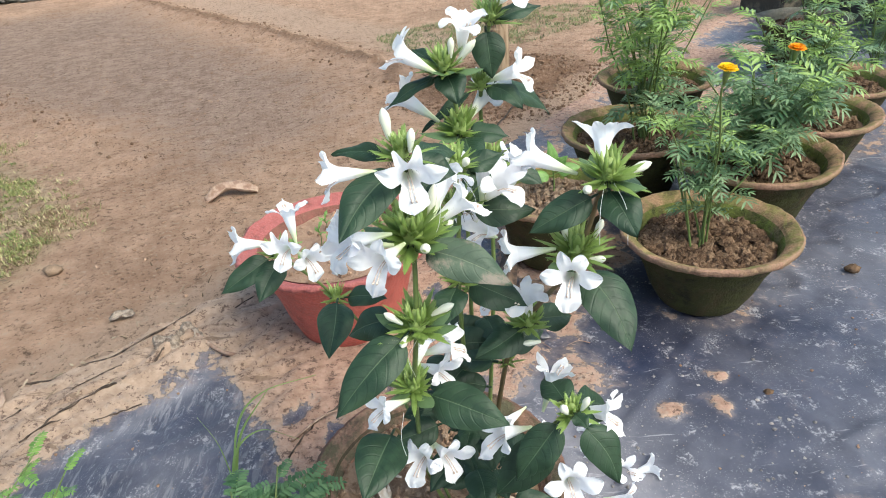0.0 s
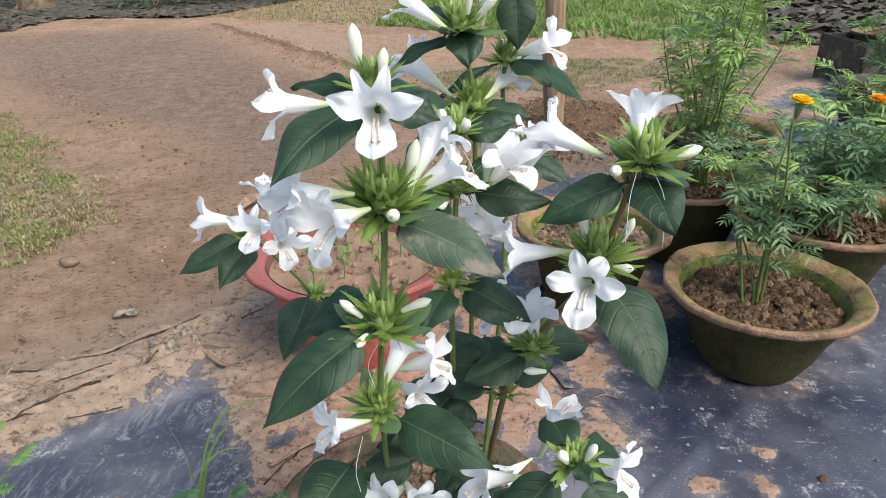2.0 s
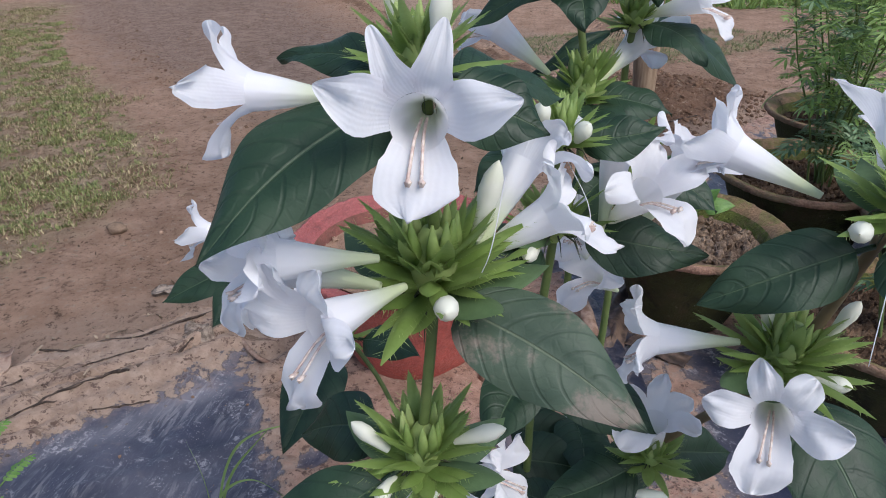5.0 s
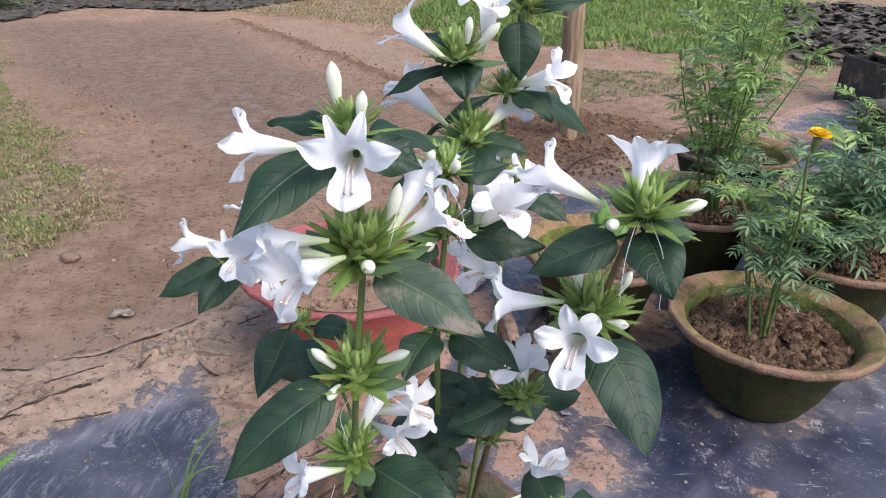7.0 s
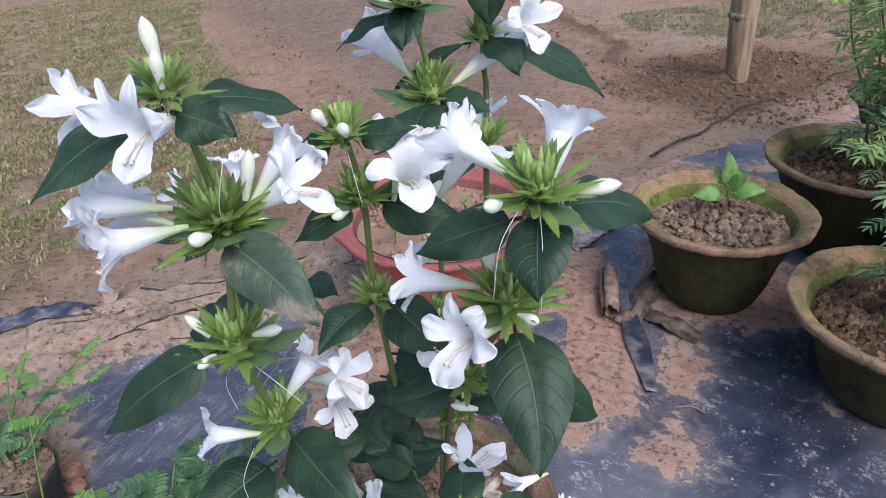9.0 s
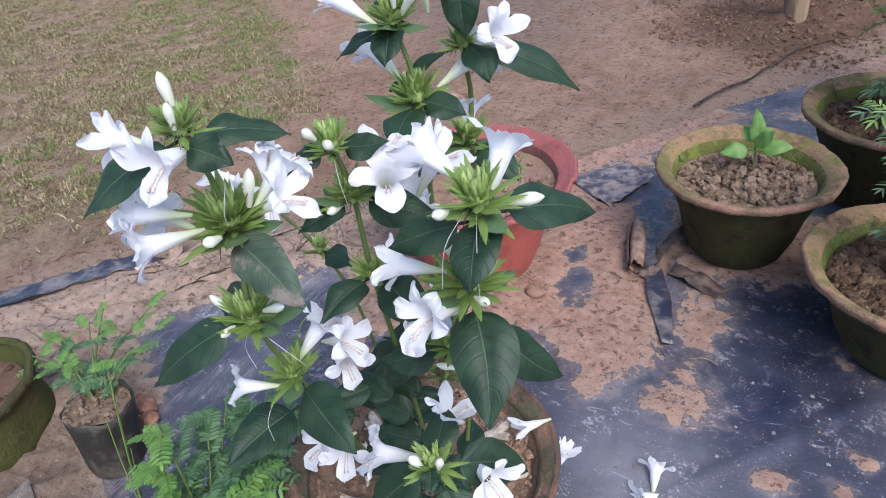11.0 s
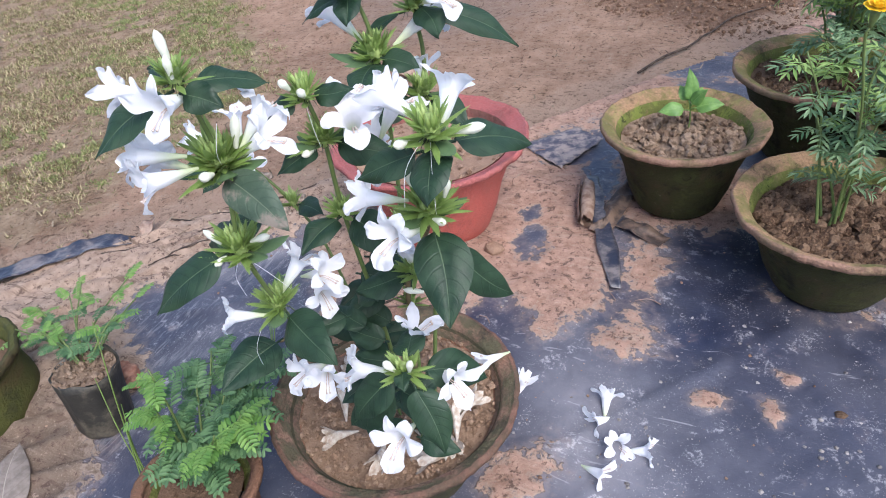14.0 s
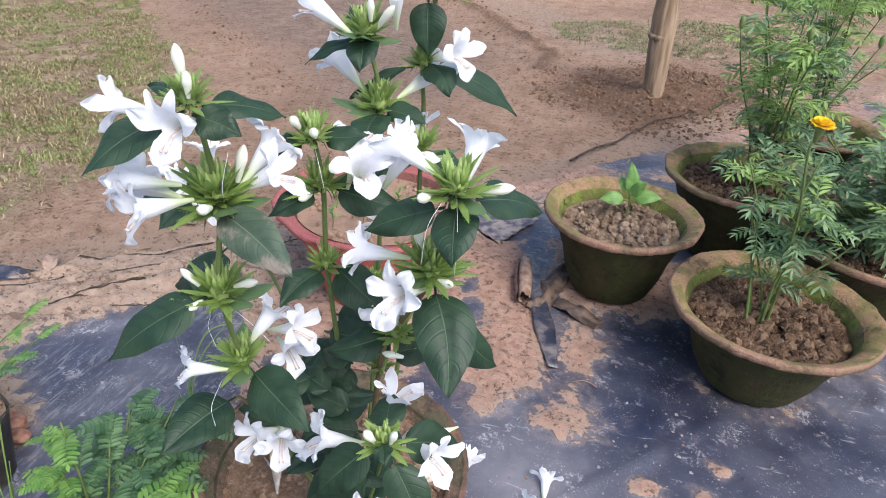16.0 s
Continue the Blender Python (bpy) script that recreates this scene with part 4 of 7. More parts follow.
def petal_geo(phi, half, length, width, r0, z0, back, cup, seed, shape, ruffle=1.0):
    """One lobe that grows out of the funnel at the turn phi. shape: 0 tapered, 1 oblong, 2 round, 3 pointed."""
    q = random.Random(seed)
    rows, uvs = [], []
    wob, sway, skew, turn = q.uniform(0, 6), q.uniform(-0.09, 0.09), q.uniform(-0.1, 0.1), q.uniform(-0.35, 0.35)
    start = radians(24)
    ang, r, z = start, r0, z0
    n, nj = 15, 9
    for i in range(n):
        u = math.sin(0.5 * math.pi * i / (n - 1))
        foot = r * half
        if shape == 2:
            lobe = width * 0.5 * math.sqrt(max(0.0, 1 - max(0.0, (u - 0.5) / 0.5) ** 2.3)) * (0.6 + 0.42 * float(smooth(0.08, 0.36, u)))
        elif shape == 1:
            lobe = width * 0.5 * max(0.0, 1 - max(0.0, (u - 0.3) / 0.7) ** 2.6) ** 0.62 * (0.84 + 0.26 * u)
        elif shape == 3:
            lobe = width * 0.5 * (0.82 + 0.26 * math.sin(math.pi * u)) * max(0.0, 1 - u ** 2.6) ** 0.72
        else:
            lobe = width * 0.5 * (0.25 + 0.8 * (1 - u) ** 1.1) * max(0.0, 1 - u ** 7) ** 0.5
        k = 1 - float(smooth(0.05, 0.36, u)) if shape == 2 else 1 - float(smooth(0.14, 0.5, u))
        w = foot * k + lobe * (1 - k) + 0.0002
        wrap = max(0.0, 1 - u / 0.62) ** 1.2
        row = []
        for j in range(nj):
            v = 2 * j / (nj - 1) - 1
            edge = 1 + (0.05 + 0.035 * ruffle) * math.sin(9 * u + wob + 3 * v) * u + 0.03 * ruffle * math.sin(23 * u + 2 * wob + (2 if v > 0 else 0)) * u
            th = min(v * w / r, 1.2) if r else 0
            cx, cy = r * math.cos(th), r * math.sin(th)
            x, y = cx * wrap + r * (1 - wrap), cy * wrap + v * w * edge * (1 - wrap)
            y += (sway * u * u + skew * u * (1 - u)) * length
            crinkle = 0.0013 * math.sin(2.6 * v + wob + 4 * u) * u + 0.0012 * math.sin(8 * v + wob + 5 * u) * u * u + 0.0004 * math.sin(13 * u + 4 * v + 2 * wob) * u
            lift = cup * w * v * v * min(1, 2 * u) + turn * v * w * u + ruffle * crinkle * min(1.0, w / 0.004)
            x -= lift * math.sin(ang - 1.5708)
            row.append((x * math.cos(phi) - y * math.sin(phi), x * math.sin(phi) + y * math.cos(phi), z + lift))
            uvs.append((u, v))
        rows.append(row)
        ahead = math.sin(0.5 * math.pi * min(i + 1, n - 1) / (n - 1))
        r += math.sin(ang) * length * (ahead - u)
        z += math.cos(ang) * length * (ahead - u)
        ang = start + (back - start) * float(smooth(0.06, 0.72, ahead))
    g = Geo()
    g.grid(rows, False, uvs)
    return g


TUBE = 0.034


def flower_kit(seed, openness, tapered=False):
    """A slender tube that widens into a funnel, five lobes with the lowest one largest, and two stamens."""
    q = random.Random(seed)
    g = Geo()
    rows, uvs = [], []
    prof = [(0.0, 0.0013), (0.12, 0.0018), (0.3, 0.0026), (0.45, 0.0035), (0.6, 0.0045), (0.74, 0.0054), (0.87, 0.0061), (0.97, 0.0067)]
    for u, r in prof:
        flute = lambda a: r * (1 + (0.05 * math.sin(5 * a + 1.3) + 0.025 * math.sin(13 * a)) * math.sin(math.pi * min(u, 0.96)))
        rows.append([(flute(a) * math.cos(a), flute(a) * math.sin(a), TUBE * u) for a in [2 * math.pi * j / 40 for j in range(40)]])
        uvs += [(u * 0.3, 3 * j / 40) for j in range(40)]
    g.grid(rows, True, uvs)
    tube_me = g.mesh("flower_tube")
    up_shape, side_shape, up_len, side_len = (0, 3, 0.0205, 0.0218) if tapered else (1, 1, 0.0198, 0.0212)
    rise = 20 if tapered else 8
    lobes = ((64 + rise * 0.3, 29, up_len, 0.0125 if tapered else 0.0112, up_shape), (116 - rise * 0.3, 29, up_len, 0.0125 if tapered else 0.0112, up_shape), (rise, 36, side_len, 0.0132, side_shape), (180 - rise, 36, side_len, 0.0132, side_shape), (270, 60, 0.0198 if tapered else 0.0212, 0.0198 if tapered else 0.0172, 2))
    petals = []
    for i, (deg, half, ln, wd, shape) in enumerate(lobes):
        back = radians(openness + q.uniform(-14, 14) + (-6 if i == 4 else 0))
        petals.append(petal_geo(radians(deg + q.uniform(-3, 3)), radians(half), ln * q.uniform(0.9, 1.06), wd * q.uniform(0.92, 1.08), 0.0067, TUBE * 0.966, back, q.uniform(-0.05, 0.3), q.random(), shape, 1.0 if tapered else 1.6).mesh("petal"))
    s = Geo()
    for dx in (-0.001, 0.001):
        s.tube(catmull([(dx * 0.6, -0.001, TUBE * 0.55), (dx, -0.0038, TUBE * 0.95), (dx * 1.5, -0.0110, TUBE + 0.0085)], 4), 0.00042, 6)
        s.lump((dx * 1.5, -0.0114, TUBE + 0.0088), 0.0009, 1.6, 3)
    return tube_me, petals, s.mesh("stamen")


KITS = [flower_kit(20 + i, o, i == 0) for i, o in enumerate((84, 80, 92, 72, 88))]
KITS.append(flower_kit(99, 20))
KITS.append(flower_kit(98, 24))
for kit in KITS:
    for me, material in ((kit[0], M_TUBE), *((p, M_PETAL) for p in kit[1]), (kit[2], M_STAMEN)):
        me.materials.append(M_WITHER if kit is KITS[5] else material)


def flower(parent, mouth, heading, size=1.0, kit=0, roll=0.0, name="flower", label=""):
    """A trumpet flower whose throat is at mouth and which looks along heading; its large lip hangs down."""
    size *= 0.87
    d = Vector(heading).normalized()
    m = Matrix.Translation(Vector(mouth) - d * TUBE * size - parent.location) @ frame_of(d) @ pose(0, 0, 0, 0, 0, roll) @ Matrix.Scale(size, 4)
    tube_me, petals, st = KITS[kit % len(KITS)]
    f = part(name, tube_me, None, parent, label, m=m)
    for pm in petals:
        part("petal", pm, None, f)
    part("stamen", st, None, f)
    return f


def bract_mesh(length, width, bend, seed, spiny=True):
    """A narrow pointed bract with a keel and fine marginal spines, standing on the origin along +Z and leaning to +X."""
    q = random.Random(seed)
    rows, uvs = [], []
    n = 8
    g = Geo()
    for i in range(n):
        u = i / (n - 1)
        x, z = length * bend * u * u, length * u
        w = width * 0.56 * (0.5 + 1.75 * u) * (1 - u) ** 0.95 / 0.72 + 0.0001
        rows.append([(x + 0.5 * w, -w, z), (x, 0, z), (x + 0.5 * w, w, z)])
        uvs += [(u, v) for v in (-1, 0, 1)]
        if spiny and 0 < i < n - 1:
            for sg in (-1, 1):
                for dz in (0.0, 0.5):
                    e = Vector((x + 0.5 * w, sg * (w - dz * 0.0001), z + dz * length / n))
                    g.add([e + Vector((0, 0, -0.00012)), e + Vector((0.0004, sg * q.uniform(0.0005, 0.0016), q.uniform(0.0008, 0.002))), e + Vector((0, 0, 0.00012))], [(0, 1, 2)])
    g.grid(rows, False, uvs)
    return g.mesh("bract")


BRACTS = [bract_mesh(0.0205, 0.0039, 0.16, 1), bract_mesh(0.0185, 0.0046, 0.06, 2), bract_mesh(0.0225, 0.0033, 0.22, 3), bract_mesh(0.015, 0.0038, 0.02, 4)]
for me in BRACTS:
    me.materials.append(M_BRACT)


BRACT_LEAF = bract_mesh(0.023, 0.0105, 0.12, 9, False)
BRACT_LEAF.materials.append(M_BRACT_LEAF)


def bract_tuft(parent, place, along=(0, 0, 1), size=1.0, count=30, seed=0):
    count = int(count * 1.6)
    q = random.Random(seed)
    turn = frame_of(along, (0, 1, 0))
    m = Matrix.Translation(Vector(place) - parent.location) @ turn @ Matrix.Scale(size, 4)
    core = Geo()
    core.tube([(0, 0, -0.008), (0, 0, -0.003), (0, 0, 0.004), (0, 0, 0.010)], [0.002, 0.005, 0.0055, 0.002], 10)
    for i in range(10):
        a = i * 2.4
        core.tube([(0.003 * math.cos(a), 0.003 * math.sin(a), 0.0), (0.005 * math.cos(a), 0.005 * math.sin(a), 0.008), (0.0055 * math.cos(a), 0.0055 * math.sin(a), 0.014)], [0.0018, 0.0016, 0.0003], 6)
    c = part("calyx", core, M_BRACT, parent, "tuft of bright green spiny bracts", m=m)
    spines = Geo()
    for i in range(14):
        a = i * 2.4 + q.uniform(-0.4, 0.4)
        o, r = Vector((math.cos(a), math.sin(a), 0)), q.uniform(0.006, 0.0095)
        spines.tube([o * 0.004 + Vector((0, 0, -0.003)), o * (0.004 + r * 0.6) + Vector((0, 0, -0.005)), o * (0.004 + r) + Vector((0, 0, -0.0095 - q.uniform(0, 0.003)))], [0.00045, 0.0003, 0.00006], 4)
    part("bristle", spines, M_SPINE, c, "dark hanging bristles")
    for i in range(count):
        a = i * 2.39996 + q.uniform(-0.2, 0.2)
        lift = q.uniform(0.0, 1.0)
        tilt = radians(14 + 68 * (1 - lift) ** 0.85)
        part("bract", BRACTS[q.randrange(4) if lift < 0.7 else q.choice((0, 1, 2))], None, c,
             m=pose(0, 0, -0.006 + 0.009 * lift, 0, 0, math.degrees(a)) @ pose(0.0025, 0, 0, 0, math.degrees(tilt), q.uniform(-15, 15)) @ Matrix.Scale(q.uniform(0.75, 1.15) * (1.08 - 0.3 * lift), 4))
    if count > 40:
        for i in range(3):
            a = q.uniform(0, 6.28)
            part("leafy_bract", BRACT_LEAF, None, c, m=pose(0, 0, -0.004, 0, 0, math.degrees(a)) @ pose(0.003, 0, 0, 0, q.uniform(62, 84), 0) @ Matrix.Scale(q.uniform(0.85, 1.25), 4))
    return c


def bud_mesh(length, r, seed):
    g = Geo()
    prof = [(0.0, 0.45), (0.15, 0.6), (0.4, 0.8), (0.62, 1.0), (0.8, 0.85), (0.93, 0.45), (1.0, 0.05)]
    g.grid([[(r * w * math.cos(a) * (1 + 0.05 * math.cos(3 * a + u * 5)), r * w * math.sin(a), length * u) for a in [2 * math.pi * j / 12 for j in range(12)]] for u, w in prof], True)
    return g.mesh("bud")


BUDS = [bud_mesh(0.019, 0.0032, 1), bud_mesh(0.012, 0.003, 2), bud_mesh(0.026, 0.0036, 3)]
for me in BUDS:
    me.materials.append(M_BUD)


def bud(parent, base, heading, kind=0, size=1.0):
    return part("bud", BUDS[kind], None, parent, "closed cream-white bud", m=Matrix.Translation(Vector(base) - parent.location) @ frame_of(heading) @ Matrix.Scale(size, 4))


def shrub_part(geo, name, material, parent, label=""):
    """A part whose places were given in the world."""
    o = parent.location
    geo.v = [(x - o.x, y - o.y, z - o.z) for x, y, z in geo.v]
    return part(name, geo, material, parent, label)


SHRUB = thing("flowering_shrub", (0.035, 0.462, 0.102), "white-flowered barleria shrub with spiny bracts and dark leaves", "shrub")


def stem(pts, r0=0.0028, r1=0.0018, material=None):
    c = catmull(pts, 8)
    r0, r1 = r0 * 0.74, r1 * 0.8
    g = Geo()
    g.tube(c, [r0 + (r1 - r0) * i / (len(c) - 1) for i in range(len(c))], 9)
    shrub_part(g, "stem", material or M_STEM, SHRUB)


stem([(0.02, 0.465, 0.09), (0.0, 0.42, 0.22), (0.003, 0.378, 0.345), (0.012, 0.352, 0.425), (0.016, 0.357, 0.485), (0.017, 0.347, 0.545)])
stem([(0.035, 0.468, 0.09), (0.04, 0.445, 0.28), (0.041, 0.428, 0.405), (0.045, 0.421, 0.47), (0.044, 0.414, 0.505)])
stem([(0.04, 0.475, 0.09), (0.05, 0.49, 0.33), (0.052, 0.496, 0.49), (0.043, 0.494, 0.545)])
stem([(0.05, 0.475, 0.09), (0.072, 0.508, 0.35), (0.072, 0.525, 0.46), (0.070, 0.533, 0.49), (0.071, 0.527, 0.52), (0.08, 0.525, 0.572)])
stem([(0.045, 0.462, 0.09), (0.075, 0.437, 0.32), (0.093, 0.427, 0.37), (0.122, 0.406, 0.43), (0.137, 0.394, 0.495)], 0.003, 0.0022, M_WOODY)
stem([(0.045, 0.455, 0.09), (0.085, 0.41, 0.24), (0.112, 0.36, 0.335)], 0.0024)
stem([(0.02, 0.472, 0.09), (-0.035, 0.5, 0.28), (-0.068, 0.503, 0.35), (-0.105, 0.487, 0.41)], 0.0022, 0.0015)
stem([(0.0, 0.425, 0.2), (-0.015, 0.395, 0.29), (-0.02, 0.385, 0.3)], 0.002, 0.0015, M_WOODY)

NODES = [((0.016, 0.346, 0.545), (0, 0, 1), 0.78, 24), ((0.016, 0.356, 0.489), (0, -0.1, 1), 1.2, 44), ((0.013, 0.35, 0.429), (0, 0, 1), 1.05, 36), ((0.003, 0.374, 0.357), (0, -0.1, 1), 0.95, 28),
         ((0.044, 0.413, 0.507), (0, 0, 1), 0.85, 24), ((0.045, 0.42, 0.473), (0, 0, 1), 0.9, 26), ((0.041, 0.427, 0.41), (0, 0, 1), 0.75, 18), ((0.043, 0.494, 0.549), (0, 0, 1), 1.0, 28),
         ((0.051, 0.495, 0.501), (0, 0, 1), 1.05, 34), ((0.071, 0.527, 0.524), (0, 0, 1), 0.8, 20), ((0.08, 0.525, 0.574), (0, 0, 1), 0.9, 22), ((0.076, 0.512, 0.466), (0, 0, 1), 0.95, 26),
         ((0.139, 0.392, 0.501), (0, -0.1, 1), 1.0, 32), ((0.123, 0.404, 0.44), (0.1, 0, 1), 1.15, 36), ((0.092, 0.427, 0.366), (0, 0, 1), 0.9, 24), ((0.112, 0.357, 0.337), (0, -0.2, 1), 0.8, 22),
         ((-0.105, 0.487, 0.41), (-0.2, 0, 1), 0.75, 18), ((-0.068, 0.503, 0.352), (0, 0, 1), 0.75, 16), ((0.075, 0.44, 0.318), (0, 0, 1), 0.7, 14), ((0.05, 0.488, 0.36), (0, 0, 1), 0.7, 14)]
for i, (pl, al, sz, ct) in enumerate(NODES):
    bract_tuft(SHRUB, pl, al, sz, ct, 50 + i)

# throat, where it looks, size, kit, roll
for i, (mo, he, sz, kt, ro) in enumerate([
        ((0.0205, 0.3255, 0.5375), (0.12, -0.92, 0.16), 0.95, 0, 0), ((-0.019, 0.338, 0.5385), (-1, -0.1, 0.05), 0.74, 3, 10), ((-0.016, 0.329, 0.503), (-0.78, -0.56, 0.22), 0.9, 2, 0),
        ((-0.001, 0.319, 0.494), (-0.46, -0.86, 0.12), 0.92, 4, 8), ((-0.022, 0.345, 0.492), (-0.95, 0.1, 0.05), 0.95, 4, 20), ((0.045, 0.368, 0.501), (0.7, 0.15, 0.45), 0.9, 1, 0),
        ((0.036, 0.381, 0.51), (0.3, 0.6, 0.6), 0.95, 2, 30), ((0.012, 0.515, 0.52), (-0.7, 0.25, 0.5), 1.05, 1, 0), ((0.074, 0.535, 0.512), (0.5, 0.7, 0.4), 1.05, 3, 0), ((0.098, 0.519, 0.533), (0.75, -0.35, 0.3), 0.95, 4, 0),
        ((0.015, 0.482, 0.562), (-0.7, -0.1, 0.5), 0.95, 0, 0), ((0.059, 0.505, 0.572), (0.1, -0.3, 0.9), 0.95, 2, 0), ((0.094, 0.52, 0.592), (0.4, -0.5, 0.5), 0.95, 4, 0), ((0.066, 0.534, 0.472), (-0.2, 0.5, 0.8), 0.85, 3, 0),
        ((0.098, 0.423, 0.502), (-0.9, 0.3, 0.35), 1.0, 3, 0), ((0.141, 0.418, 0.513), (0.1, 0.55, 0.75), 1.0, 0, 0), ((0.113, 0.373, 0.437), (-0.26, -0.85, 0.36), 1.0, 2, 0),
        ((0.081, 0.403, 0.441), (-0.95, -0.1, 0.0), 0.95, 1, 0), ((0.062, 0.47, 0.424), (-0.4, -0.5, 0.5), 0.9, 2, 0), ((0.055, 0.468, 0.445), (-0.2, -0.4, 0.7), 0.9, 4, 0), ((0.065, 0.464, 0.362), (-0.8, -0.5, 0.1), 0.75, 0, 0),
        ((0.089, 0.42, 0.39), (-0.2, -0.25, 0.9), 0.95, 2, 0), ((0.031, 0.4, 0.37), (0.8, -0.1, 0.35), 0.92, 2, 0), ((0.012, 0.398, 0.378), (0.3, 0.5, 0.55), 0.95, 1, 0), ((0.022, 0.404, 0.342), (0.6, -0.45, 0.1), 0.88, 4, 0),
        ((-0.018, 0.35, 0.36), (-0.72, -0.6, 0.3), 0.82, 4, 0), ((0.074, 0.415, 0.489), (0.35, -0.45, 0.6), 1.0, 2, 0), ((0.089, 0.444, 0.488), (0.4, 0.1, 0.75), 1.0, 1, 0), ((0.064, 0.432, 0.496), (0.1, 0.3, 0.8), 0.95, 4, 0),
        ((0.105, 0.392, 0.338), (0.3, 0.3, 0.85), 0.95, 3, 0), ((0.109, 0.334, 0.288), (0.02, -0.8, 0.42), 1.05, 2, 0), ((0.14, 0.372, 0.318), (0.8, -0.4, 0.2), 0.98, 1, 0), ((0.0, 0.379, 0.276), (-0.35, -0.75, 0.3), 1.0, 2, 0),
        ((0.022, 0.378, 0.277), (0.4, -0.75, 0.2), 0.95, 4, 0), ((0.063, 0.37, 0.307), (-0.65, -0.4, 0.3), 1.05, 1, 0), ((-0.128, 0.478, 0.425), (-0.9, -0.3, 0.2), 0.85, 3, 0), ((-0.092, 0.462, 0.425), (-0.1, -0.85, 0.3), 0.9, 0, 0),
        ((-0.09, 0.49, 0.442), (-0.1, 0.2, 0.9), 0.85, 1, 0), ((-0.075, 0.47, 0.41), (0.5, -0.7, 0.1), 0.85, 4, 0)]):
    flower(SHRUB, mo, he, sz, kt, ro)

for ba, he, kd, sz in [((0.01, 0.352, 0.55), (-0.1, 0.0, 1), 0, 0.95), ((0.021, 0.34, 0.547), (0.15, -0.1, 1), 0, 0.72), ((0.023, 0.341, 0.489), (0.1, -0.85, 0.3), 1, 1.0), ((0.026, 0.362, 0.495), (0.25, 0.1, 1), 2, 0.85),
                       ((0.127, 0.388, 0.494), (-0.4, -0.85, 0.25), 1, 1.0), ((0.15, 0.396, 0.498), (0.9, 0.2, 0.2), 0, 1.0), ((0.116, 0.405, 0.448), (-0.2, -0.1, 1), 0, 0.9), ((0.135, 0.405, 0.448), (0.3, -0.1, 0.9), 0, 0.8),
                       ((0.048, 0.49, 0.555), (0.1, -0.2, 1), 0, 0.8), ((0.053, 0.489, 0.552), (0.6, -0.2, 0.7), 2, 0.8), ((0.022, 0.352, 0.433), (0.9, 0.1, 0.35), 0, 0.85), ((0.004, 0.345, 0.433), (-0.8, -0.1, 0.8), 0, 0.75),
                       ((0.04, 0.406, 0.512), (-0.1, -0.6, 0.8), 1, 0.9), ((0.05, 0.406, 0.508), (0.2, -0.6, 0.6), 1, 0.9), ((0.108, 0.35, 0.342), (-0.4, -0.3, 0.9), 1, 1.0), ((0.118, 0.352, 0.342), (0.3, -0.2, 1), 0, 0.8), ((0.1, 0.42, 0.35), (-0.9, -0.3, 0.2), 0, 0.8),
                       ((0.04, 0.415, 0.466), (-0.3, -0.9, 0), 1, 0.9), ((0.13, 0.395, 0.437), (0.9, -0.3, 0.1), 1, 0.9), ((0.006, 0.343, 0.425), (-0.3, -0.9, -0.2), 1, 0.8)]:
    bud(SHRUB, ba, he, kd, sz)

